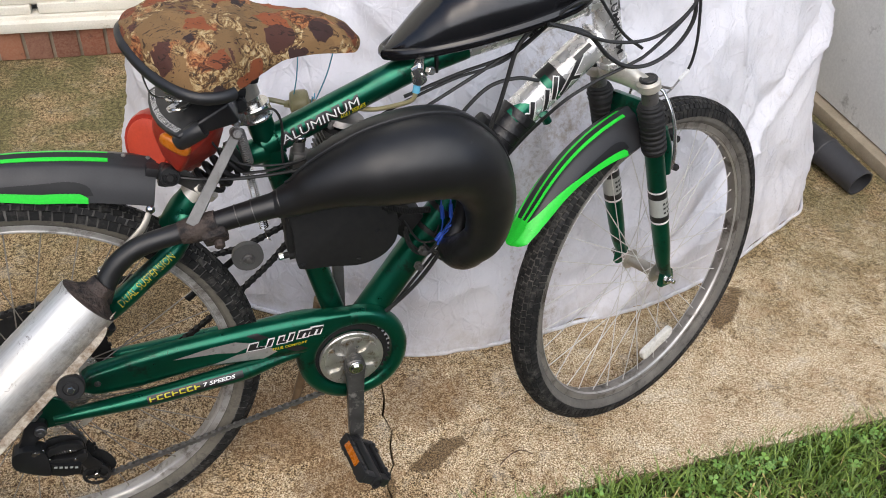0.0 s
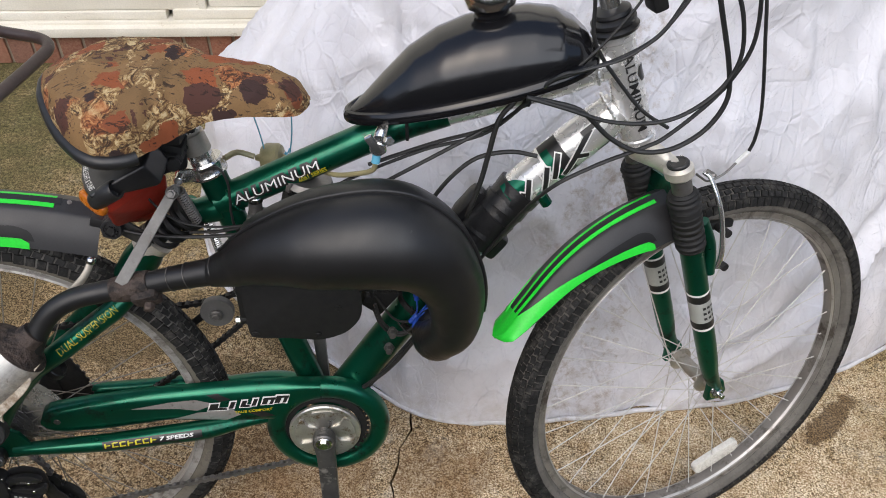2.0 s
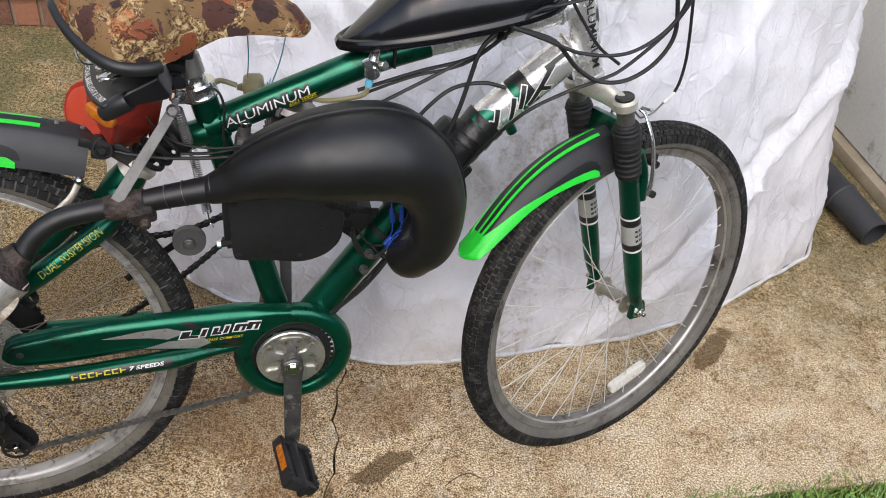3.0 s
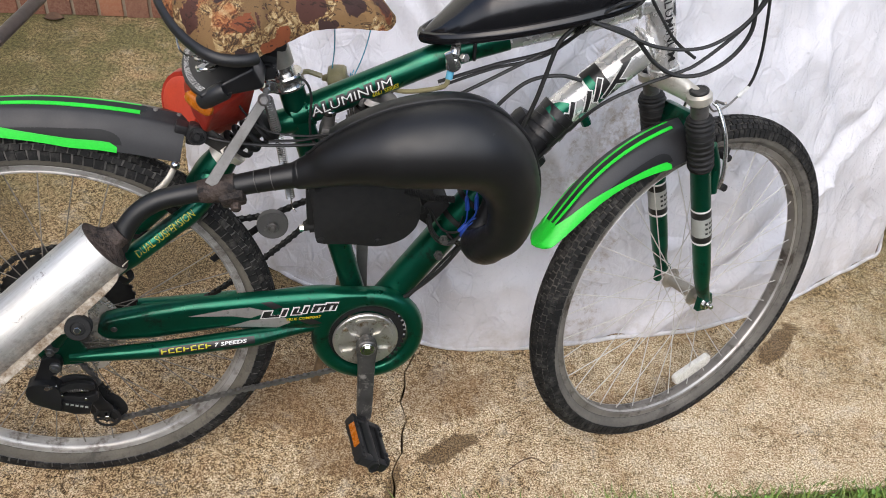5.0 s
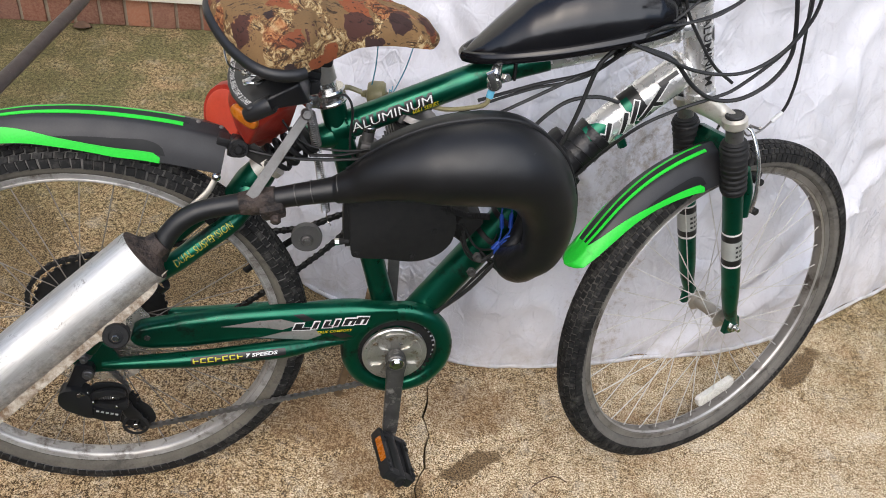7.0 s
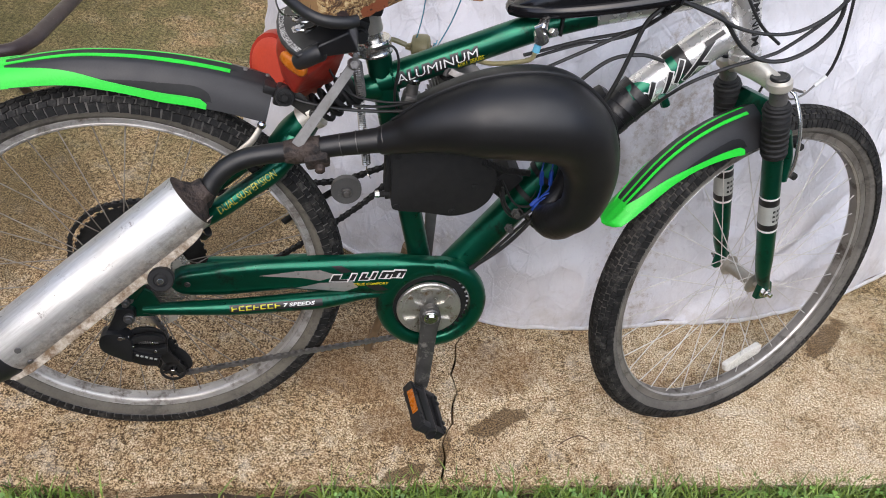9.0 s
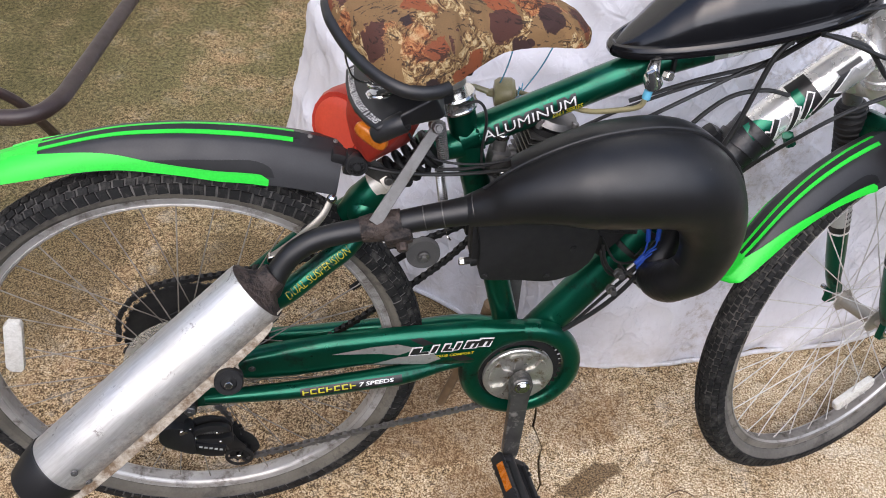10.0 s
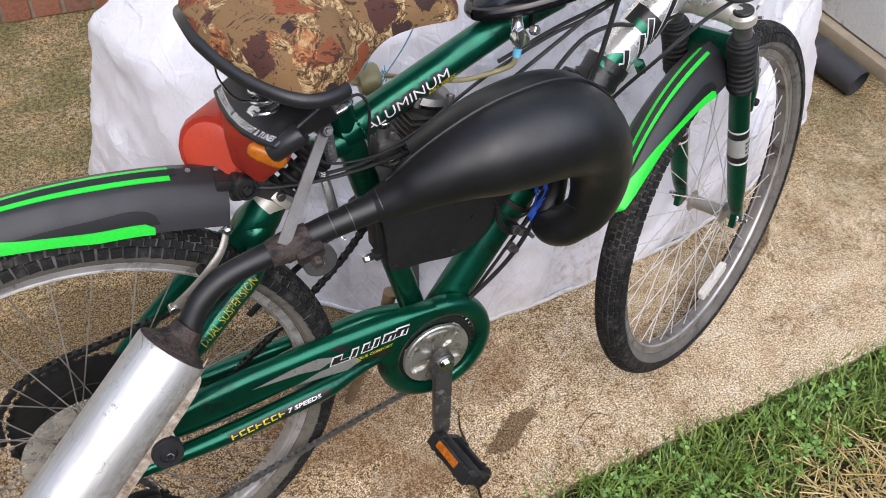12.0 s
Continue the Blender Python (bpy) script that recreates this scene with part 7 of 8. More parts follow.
for side in (-1, 1):
    y = 0.050 * side

    def seat_at(x, yy, z):
        return tuple(SEAT @ Vector((x, yy, z)))
    part("saddle_spring", coil(seat_at(0.026, y, -0.056), seat_at(0.026, y, -0.018), 0.0140, 0.0022, 3.4, 8, 18), CHROME, saddle, "bright steel saddle spring")
    part("saddle_rail", tube([seat_at(0.026, y, -0.060), seat_at(0.040, y * 0.9, -0.056), seat_at(0.075, y * 0.5, -0.036), seat_at(0.14, y * 0.3, -0.020), seat_at(0.20, y * 0.2, -0.008)], 0.0036, 10, 6), STEEL, saddle)
    if side < 0:
        part("spring_wire", tube([seat_at(-0.008, y * 0.2, -0.004), seat_at(-0.012, y * 0.5, -0.022), seat_at(-0.004, y * 1.1, -0.034), seat_at(0.014, y * 1.25, -0.036), seat_at(0.030, y, -0.032)], 0.0013, 8, 6), CHROME, saddle)

# -- tail light, hung askew under the saddle --
def hull(pts, edge=0.006):
    bm = bmesh.new()
    vs = [bm.verts.new(p) for p in pts]
    res = bmesh.ops.convex_hull(bm, input=vs)
    bmesh.ops.delete(bm, geom=[v for v in bm.verts if not v.link_faces], context="VERTS")
    bmesh.ops.dissolve_limit(bm, angle_limit=radians(4), verts=list(bm.verts), edges=list(bm.edges))
    return softened(bm, edge, 3)


T_A, T_B, T_UP = Vector((0.242, -0.010, 0.444)), Vector((0.266, -0.113, 0.430)), Vector((0.0175, 0.0, 0.0075))
t_u = (T_B - T_A).normalized()
t_v = (T_UP - t_u * T_UP.dot(t_u)).normalized()
t_n = t_u.cross(t_v)
if t_n.z < 0:
    t_n = -t_n
T_LEN = (T_B - T_A).length


def on_hood(f, v, lift=0.0):
    """A place on the hood's sloping top: f along its bowed rear edge, v metres up from it."""
    return T_A + t_u * T_LEN * f + t_v * (v - 0.042 * f * (1 - f)) + t_n * lift


lens_n = Vector((-0.64, -0.70, 0.26)).normalized()
LENS = Vector((0.2295, 0.0095, 0.3630))
ring_m = aim(LENS, lens_n)
# the lens block and the wide body behind it
lens_block = [ring_m @ Vector((r * math.cos(a), r * math.sin(a), h)) for r, h in ((0.041, 0.0), (0.046, -0.010), (0.052, -0.065)) for a in np.linspace(0, 2 * math.pi, 19)[:-1]]
body_pts = [on_hood(f, 0.004, -0.006) for f in (-0.04, 0.2, 0.5, 0.8, 1.03)]
body_pts += [Vector(p) for p in ((0.281, -0.111, 0.401), (0.262, -0.055, 0.346), (0.317, -0.002, 0.341), (0.305, 0.04, 0.363), (0.275, 0.035, 0.433), (0.335, -0.044, 0.413), (0.245, -0.013, 0.353), (0.238, -0.034, 0.403))]
tail = part("tail_light", hull(body_pts, 0.004), RED_LENS, bicycle, "red tail light unit with a black hood under the saddle", 50)
part("lens_block", hull(lens_block, 0.0), RED_LENS, tail, "", 50)
hood_pts = [on_hood(f, v, h) for f in (-0.06, 0.15, 0.38, 0.62, 0.85, 1.06) for v, h in ((-0.002, 0.0), (-0.002, -0.008))]
hood_pts += [on_hood(f, v, h) for f, v in ((-0.06, 0.034), (0.3, 0.085), (0.7, 0.095), (1.06, 0.070)) for h in (0.0, -0.034)]
part("hood", hull(hood_pts, 0.0045), ENGINE_GLOSS, tail, "black printed hood", 50)
part("round_lens", lathe([(0.002, 0.0045), (0.020, 0.0042), (0.032, 0.0035), (0.0345, 0.002), (0.0350, -0.003)], 36, ring_m), RED_PALE, tail, "faded round red lens")
part("turn_light", egg(0.021, 0.0072, 0.0092, Matrix.Translation((0.264, -0.1015, 0.4115)) @ Vector((0.030, -0.021, -0.016)).to_track_quat("X", "Z").to_matrix().to_4x4(), 3.0), AMBER, tail, "amber turn light")
part("horn", lathe([(0.009, -0.004), (0.0115, 0.0), (0.0120, 0.034), (0.0105, 0.037), (0.009, 0.036), (0.008, 0.030), (0.002, 0.030)], 24, aim((0.270, -0.107, 0.417), (0.034, -0.010, 0.022))), PLASTIC, tail, "grey-black horn nozzle")
part("lettering", words("DIRECTIONAL BRAKE LIGHT & TUNES", 0.0072, lambda x, z: on_hood(0.5 + x / T_LEN, z + 0.0065, 0.0008), 0, 0.104, 0.012), INK_WHITE, tail, "white lettering in an arc")
for k, (f, v, w, h) in enumerate(((0.50, 0.026, 0.0030, 0.010), (0.54, 0.029, 0.0026, 0.013), (0.58, 0.025, 0.0034, 0.009), (0.545, 0.020, 0.006, 0.003))):
    d = w / T_LEN
    part("emblem", ([on_hood(f - d, v - h / 2, 0.0009), on_hood(f + d, v - h / 2, 0.0009), on_hood(f + d * 0.4, v + h / 2, 0.0009), on_hood(f - d * 0.9, v + h / 2, 0.0009)], [(0, 1, 2, 3)]), INK_WHITE, tail)

# -- decals and lettering --
A1, A2 = Vector(TOP[1]), Vector(TOP[3])
tt = on_tube(A1, A2, 0.0205, 4, 0.290)
part("lettering", words("ALUMINUM", 0.0142, lambda x, z: tt(x, z), 0.12, 0.127, 0.10), INK_BLACK, bicycle, "black outline of the lettering")
tt2 = on_tube(A1, A2, 0.0205, 4, 0.290, 0.0014)
part("lettering", words("ALUMINUM", 0.0118, lambda x, z: tt2(x, z), 0.12, 0.122, -0.004), INK_WHITE, bicycle, "white lettering along the top tube")
tt3 = on_tube(A1, A2, 0.0205, -22, 0.50, 0.0012)
part("lettering", words("6061 SERIES", 0.0072, lambda x, z: tt3(x, z), 0.2, 0.040, 0.02), INK_YELLOW, bicycle, "small yellow lettering")

sst = on_tube((0.155, -0.075, 0.172), (0.233, -0.048, 0.220), 0.0150, 14, 0.50, 0.0026)
part("lettering", words("DUAL SUSPENSION", 0.0098, lambda x, z: sst(x, z), 0.1, 0.098, 0.004), INK_YELLOW_DIM, bicycle, "worn yellow lettering on the stay")

label_back = [(-0.074, -0.0058, 0.0058), (0.072, -0.0058, 0.0058)]
part("decal", wrap_shape(label_back, on_tube((0.165, -0.057, -0.0275), (0.300, -0.051, -0.0200), 0.0150, 26, 0.50, 0.0012), 12, 4), INK_BLACK, bicycle, "black decal strip on the chain stay")
stay = on_tube((0.165, -0.057, -0.0275), (0.300, -0.051, -0.0200), 0.0150, 26, 0.50, 0.0020)
for i in range(7):
    x0 = -0.071 + i * 0.0112
    part("print_bar", wrap_shape([(x0, -0.0034, 0.0030), (x0 + 0.0024, -0.0034, 0.0034)], stay, 2, 3), INK_YELLOW, bicycle)
    for z in ((-0.0034, 0.0021) if i % 3 else (-0.0006,)):
        part("print_bar", wrap_shape([(x0 + 0.0022, z, z + 0.0014), (x0 + 0.0088, z, z + 0.0014)], stay, 3, 1), INK_YELLOW, bicycle)
part("lettering", words("7 SPEEDS", 0.0050, lambda x, z: on_tube((0.165, -0.057, -0.0275), (0.300, -0.051, -0.0200), 0.0150, 26, 0.50, 0.0020)(x + 0.034, z), 0.15, 0.050, 0.03), INK_WHITE, bicycle, "white lettering on the chain stay")

# chain guard graphics: a silver flash, a black jagged mark with a white edge, and a yellow line of words
GY = -0.0454


def flat_shape(pts, y):
    """A thin film on the guard's bowed face, lifted by y less the base."""
    bm = bmesh.new()
    bm.faces.new([bm.verts.new((x, 0, z)) for x, z in pts])
    bmesh.ops.triangulate(bm, faces=list(bm.faces))
    bmesh.ops.subdivide_edges(bm, edges=list(bm.edges), cuts=5, use_grid_fill=True)
    bm.verts.ensure_lookup_table()
    vs = [(v.co.x, guard_face(v.co.x, v.co.z) - 0.0008 + (y - GY), v.co.z) for v in bm.verts]
    fs = [tuple(v.index for v in f.verts) for f in bm.faces]
    bm.free()
    return vs, fs


part("decal", flat_shape([(0.205, 0.0270), (0.262, 0.0360), (0.300, 0.0380), (0.330, 0.0280), (0.300, 0.0170), (0.272, 0.0230)], GY), INK_SILVER, guard, "worn silver flash")
part("decal", flat_shape([(0.215, -0.0010), (0.262, 0.0020), (0.300, 0.0130), (0.352, 0.0150), (0.362, 0.0040), (0.340, -0.0060), (0.262, 0.0010)], GY), INK_SILVER, guard, "worn silver flash")
part("decal", flat_shape([(0.372, 0.0080), (0.396, 0.0080), (0.412, -0.0020), (0.392, -0.0050)], GY), INK_BLACK, guard)
part("decal", flat_shape([(0.318, 0.0440), (0.334, 0.0450), (0.352, 0.0350), (0.336, 0.0320)], GY), INK_BLACK, guard)


def mark(x0, grow, y):
    """Slanted blocks in the place of the maker's name."""
    out = []
    for i, (w, h0, h1, notch) in enumerate(((0.030, 0.0, 0.013, 1), (0.017, 0.0, 0.0135, 0), (0.017, 0.0, 0.013, 1), (0.015, 0.0, 0.0135, 0), (0.019, 0.0, 0.013, 2), (0.020, 0.0, 0.014, 2))):
        z0, z1 = 0.0165 + 0.0016 * i + h0 - grow, 0.0165 + 0.0016 * i + h1 + grow
        s = 0.006
        out.append(flat_shape([(x0 - grow, z0), (x0 + w * 0.42 + grow, z0), (x0 + w * 0.42 + s + grow, z1), (x0 + s - grow, z1)], y))
        if notch == 1:
            out.append(flat_shape([(x0 + w * 0.4, z0), (x0 + w - 0.002 + grow, z0), (x0 + w - 0.002 + grow, z0 + 0.0045 + grow), (x0 + w * 0.4, z0 + 0.0045 + grow)], y))
        if notch == 2:
            out.append(flat_shape([(x0 + w * 0.60 - grow, z0), (x0 + w * 0.88 + grow, z0), (x0 + w * 0.88 + s + grow, z1), (x0 + w * 0.60 + s - grow, z1)], y))
            out.append(flat_shape([(x0 + w * 0.1, z1 - 0.0045 - grow), (x0 + w * 0.88 + s, z1 - 0.0045 - grow), (x0 + w * 0.88 + s, z1), (x0 + w * 0.1 + s, z1)], y))
        x0 += w
    return out


for shape, mt in [(q, INK_WHITE) for q in mark(0.316, 0.0018, GY - 0.0006)] + [(q, INK_BLACK) for q in mark(0.316, -0.0002, GY - 0.0012)]:
    part("mark_stroke", shape, mt, guard)
part("lettering", words("TRUE COMFORT", 0.0048, lambda x, z: (0.382 + x, guard_face(0.382 + x, 0.0115 + z) - 0.0022, 0.0115 + z + 0.05 * x), 0.1, 0.056, 0.02), INK_YELLOW, guard, "small yellow lettering")

# down tube: electrical tape, green point and band, black slanted mark
DL = (UPPER_B - UPPER_A).length


def dput(lift):
    return on_tube(UPPER_A, UPPER_B, 0.0275, 22, 0.0, lift)


tape_line = [(0.712, 0, 0.268), (0.726, 0, 0.286), (0.740, 0, 0.300), (0.753, 0, 0.314), (0.765, 0, 0.328), (0.777, 0, 0.342)]
tape = part("tape_wrap", tube(tape_line, [0.0288, 0.0300, 0.0303, 0.0300, 0.0300, 0.0290], 28, 5), TAPE, bicycle, "black electrical tape round the down tube")
tape_d = Vector(tape_line[-1]) - Vector(tape_line[0])
for i in range(8):
    turn_d = tape_d.normalized() + Vector((0.05 * math.sin(i * 2.3), 0.16 + 0.10 * math.sin(i * 1.7), 0.0))
    r = 0.0306 + 0.0008 * math.sin(i * 2.9)
    part("tape_turn", lathe([(r - 0.003, -0.0075), (r, -0.0070), (r + 0.0006, 0.0068), (r - 0.003, 0.0074)], 32, aim(Vector(tape_line[0]) + tape_d * (0.06 + 0.125 * i), turn_d), True), TAPE, tape)
part("taped_box", joined(block(0.058, 0.030, 0.026, Matrix.Translation((0.710, 0.010, 0.316)) @ pose(0, 0, 0, 12, -50, 0), 0.012), block(0.04, 0.032, 0.028, Matrix.Translation((0.740, 0.002, 0.258)) @ pose(0, 0, 0, 0, -50, 0), 0.008)), TAPE, bicycle, "taped black bundle on the frame")
part("decal", wrap_shape([(0.672 * DL, -0.020, 0.020), (0.690 * DL, -0.019, 0.019), (0.705 * DL, -0.014, 0.014), (0.718 * DL, -0.006, 0.006), (0.722 * DL, 0, 0.0)], dput(0.0006), 14, 8), GREEN, bicycle, "green pointed decal")
part("decal", wrap_shape([(0.772 * DL, -0.030, 0.034), (0.815 * DL, -0.030, 0.034)], dput(0.0005), 6, 14), INK_BLACK, bicycle, "black band on the down tube")
part("decal", wrap_shape([(0.772 * DL, -0.030, 0.020), (0.790 * DL, -0.030, 0.020)], dput(0.0010), 4, 10), GREEN, bicycle)
part("decal", wrap_shape([(0.767 * DL, -0.030, 0.034), (0.772 * DL, -0.030, 0.034)], dput(0.0011), 2, 14), INK_WHITE, bicycle)


def slant_mark(grow, lift):
    """Four jagged strokes in the place of the maker's name, slanting along the tube."""
    p = dput(lift)
    bars = [((0.00, 0.05), (0.13, 0.60)), ((0.10, 0.20), (0.24, 0.85)), ((0.27, 0.10), (0.42, 0.80)), ((0.40, 0.25), (0.56, 0.95)), ((0.48, 0.10), (0.88, 0.92)), ((0.74, 0.15), (0.66, 0.45)), ((0.80, 0.96), (1.00, 0.96))]
    strokes = [((0.672 + 0.235 * a, -0.027 + 0.034 * b), (0.672 + 0.235 * c, -0.027 + 0.034 * d), 0.0031) for (a, b), (c, d) in bars]
    out = []
    for (x0, z0), (x1, z1), w in strokes:
        a, b = Vector((x0 * DL, z0, 0)), Vector((x1 * DL, z1, 0))
        d = (b - a).normalized()
        s = Vector((-d.y, d.x, 0)) * (w + grow)
        a, b = a - d * grow, b + d * grow
        row = []
        for i in range(7):
            c = a.lerp(b, i / 6)
            row += [tuple(p((c - s).x, (c - s).y)), tuple(p((c + s).x, (c + s).y))]
        out.append((row, [(2 * i, 2 * i + 1, 2 * i + 3, 2 * i + 2) for i in range(6)]))
    return out


for shape, mt in [(q, INK_WHITE) for q in slant_mark(0.0018, 0.0014)] + [(q, INK_BLACK) for q in slant_mark(0.0, 0.0019)]:
    part("mark_stroke", shape, mt, bicycle)
part("lettering", words("ALUMINUM", 0.0125, lambda x, z: on_tube(HEAD_TOP, HEAD_LOW, 0.0215, 12, 0.50)(x, z), 0, 0.105, 0.01), INK_BLACK, bicycle, "black lettering down the head tube")
part("decal", wrap_shape([(-0.010, -0.006, 0.006), (0.0, -0.010, 0.010), (0.010, -0.006, 0.006)], on_tube(HEAD_TOP, HEAD_LOW, 0.0215, 62, 0.36), 8, 4), INK_BLACK, bicycle)
part("decal", wrap_shape([(-0.012, -0.010, 0.012), (0.012, -0.010, 0.012)], on_tube((0.825, 0, 0.494), (0.889, 0, 0.516), 0.0195, 40, 0.40), 5, 5), INK_WHITE, bicycle, "white warning sticker with red edge")
part("decal", wrap_shape([(-0.012, 0.006, 0.012), (0.012, 0.006, 0.012)], on_tube((0.825, 0, 0.494), (0.889, 0, 0.516), 0.0195, 40, 0.40, 0.0012), 5, 3), RED_PALE, bicycle)

# -- cables and wires --
def cable(name, pts, r=0.0024, mat=CABLE, lab=""):
    return part(name, tube(pts, r, 8, 7), mat, bicycle, lab)


cable("brake_cable", [(0.953, -0.085, 0.683), (0.961, -0.085, 0.649), (0.975, -0.085, 0.601), (0.994, -0.085, 0.536), (0.998, -0.085, 0.495), (0.978, -0.085, 0.459), (0.942, -0.085, 0.436), (0.902, -0.085, 0.435), (0.867, -0.085, 0.454), (0.831, -0.085, 0.490), (0.798, -0.085, 0.503), (0.767, -0.085, 0.510)], 0.0031, CABLE, "black cable in a loose loop before the head tube")
cable("shift_cable", [(0.995, -0.080, 0.682), (1.007, -0.080, 0.647), (1.018, -0.080, 0.611), (1.019, -0.080, 0.560), (1.002, -0.080, 0.520), (0.975, -0.080, 0.486), (0.935, -0.080, 0.450), (0.910, -0.080, 0.437), (0.852, -0.080, 0.415), (0.794, -0.080, 0.382)] + [(0.745, -0.030, 0.285), (0.66, -0.028, 0.165), (0.56, -0.022, 0.030), (0.50, -0.01, -0.06)], 0.0026)
cable("front_brake_cable", [(1.040, 0.020, 0.690), (1.060, 0.028, 0.630), (1.074, 0.030, 0.572), (1.082, 0.030, 0.523), (1.0915, 0.030, 0.465), (1.097, 0.030, 0.417), (1.0955, 0.030, 0.382), (1.090, 0.030, 0.362)], 0.0025)
cable("cable_barrel", [(1.0915, 0.030, 0.364), (1.075, 0.027, 0.349)], 0.0034, INK_WHITE, "white cable ferrule")
cable("brake_inner", [(1.0755, 0.027, 0.3495), (1.058, 0.022, 0.335), (1.036, 0.015, 0.330), (1.024, 0.010, 0.338), (1.012, 0.000, 0.350)], 0.0016, STEEL)
cable("throttle_cable", [(0.954, -0.090, 0.684), (0.965, -0.090, 0.650), (0.986, -0.090, 0.624), (0.999, -0.090, 0.590), (1.003, -0.090, 0.548), (0.987, -0.090, 0.513), (0.953, -0.090, 0.485), (0.916, -0.090, 0.474), (0.863, -0.090, 0.478), (0.811, -0.090, 0.497), (0.766, -0.090, 0.513)], 0.0026)
cable("clutch_cable", [(0.952, -0.075, 0.680), (0.952, -0.075, 0.646), (0.937, -0.075, 0.610), (0.912, -0.075, 0.572), (0.871, -0.075, 0.548), (0.823, -0.075, 0.533), (0.792, -0.075, 0.522)] + [(0.74, -0.036, 0.455), (0.66, -0.030, 0.430), (0.58, -0.030, 0.405)], 0.0026)
cable("gear_cable", [(0.955, -0.080, 0.681), (0.954, -0.080, 0.647), (0.941, -0.080, 0.616), (0.916, -0.080, 0.580), (0.894, -0.080, 0.561), (0.870, -0.080, 0.548), (0.828, -0.080, 0.537), (0.797, -0.080, 0.528)] + [(0.73, -0.040, 0.448), (0.65, -0.034, 0.424), (0.56, -0.030, 0.388), (0.47, -0.034, 0.345), (0.40, -0.040, 0.326), (0.345, -0.036, 0.322)], 0.0022)
cable("kill_wire", [(0.843, -0.040, 0.646), (0.847, -0.040, 0.597), (0.848, -0.040, 0.565), (0.859, -0.040, 0.538), (0.884, -0.040, 0.503), (0.915, -0.040, 0.466), (0.950, -0.040, 0.441)], 0.0024)
cable("switch_wire", [(0.903, -0.055, 0.651), (0.899, -0.055, 0.615), (0.878, -0.055, 0.583), (0.850, -0.055, 0.551), (0.817, -0.055, 0.521)], 0.0018)
cable("rear_brake_cable", [(0.72, -0.034, 0.445), (0.64, -0.038, 0.405), (0.56, -0.040, 0.365), (0.48, -0.042, 0.330), (0.41, -0.040, 0.318), (0.34, -0.040, 0.318), (0.29, -0.040, 0.325), (0.26, -0.034, 0.330)], 0.0026)
cable("loop_cable", [(0.653, -0.020, 0.337), (0.682, -0.020, 0.374), (0.716, -0.020, 0.401), (0.758, -0.020, 0.408), (0.793, -0.020, 0.400)], 0.0030, CABLE, "black cable behind the exhaust")
cable("drop_cable", [(0.759, -0.050, 0.491), (0.740, -0.050, 0.467), (0.728, -0.050, 0.422), (0.718, -0.050, 0.383), (0.701, -0.050, 0.334)], 0.0034)
cable("seat_wire", [(0.372, -0.030, 0.405), (0.395, -0.034, 0.412), (0.405, -0.036, 0.390), (0.402, -0.036, 0.345), (0.408, -0.036, 0.318), (0.44, -0.040, 0.300)], 0.0018)
cable("seat_wire", [(0.30, -0.05, 0.410), (0.315, -0.052, 0.375), (0.345, -0.050, 0.345), (0.40, -0.048, 0.335), (0.46, -0.05, 0.345)], 0.0016)
cable("cable_clip", [(0.798, -0.036, 0.352), (0.806, -0.036, 0.338)], 0.0075, GREEN, "green cable clip")
cable("bolt_stub", [(0.625, -0.036, 0.138), (0.648, -0.036, 0.110)], 0.0035, STEEL)
cable("engine_wire", [(0.575, -0.038, 0.205), (0.60, -0.042, 0.165), (0.628, -0.040, 0.160), (0.64, -0.05, 0.185)], 0.0018)
for pts in ([(0.640, -0.040, 0.262), (0.630, -0.056, 0.245), (0.6285, -0.060, 0.2354)], [(0.650, -0.040, 0.262), (0.645, -0.056, 0.245), (0.6436, -0.060, 0.2365)],
            [(0.6450, -0.060, 0.2115), (0.6445, -0.058, 0.200), (0.6355, -0.056, 0.1867), (0.626, -0.058, 0.170)], [(0.6316, -0.060, 0.2111), (0.632, -0.058, 0.196), (0.630, -0.058, 0.187)],
            [(0.6627, -0.060, 0.1996), (0.6426, -0.060, 0.1947), (0.6304, -0.060, 0.1833)], [(0.6600, -0.060, 0.1930), (0.6440, -0.060, 0.1900), (0.6320, -0.060, 0.1800)]):
    cable("blue_wire", pts, 0.0013, WIRE_BLUE, "thin blue wire")
for a, b in (((0.6285, -0.060, 0.2354), (0.6316, -0.060, 0.2111)), ((0.6436, -0.060, 0.2365), (0.6450, -0.060, 0.2115)), ((0.6310, -0.060, 0.1867), (0.6209, -0.060, 0.1734)), ((0.6305, -0.060, 0.1816), (0.6260, -0.060, 0.1645))):
    part("wire_connector", tube([a, tuple(Vector(a).lerp(Vector(b), 0.15)), b], [0.0022, 0.0034, 0.0034], 8, 1), WIRE_BLUE, bicycle, "blue wire connector")
cable("engine_wire", [(0.5745, -0.050, 0.200), (0.580, -0.052, 0.1756), (0.5913, -0.052, 0.1577), (0.6068, -0.052, 0.1481), (0.6239, -0.052, 0.1578), (0.6314, -0.052, 0.1767)], 0.0026, CABLE, "black wire looped round the tube")
cable("engine_wire", [(0.572, -0.050, 0.192), (0.578, -0.052, 0.170), (0.590, -0.053, 0.152), (0.607, -0.053, 0.144), (0.620, -0.052, 0.150)], 0.0018)
cable("engine_cable", [(0.6627, -0.050, 0.194), (0.6391, -0.050, 0.1553), (0.6149, -0.050, 0.1171), (0.590, -0.044, 0.080), (0.560, -0.036, 0.045), (0.535, -0.030, 0.020)], 0.0034, CABLE, "black cable down the frame")
cable("tie_end", [(0.604, -0.050, 0.165), (0.616, -0.056, 0.152), (0.628, -0.058, 0.148)], 0.0010)
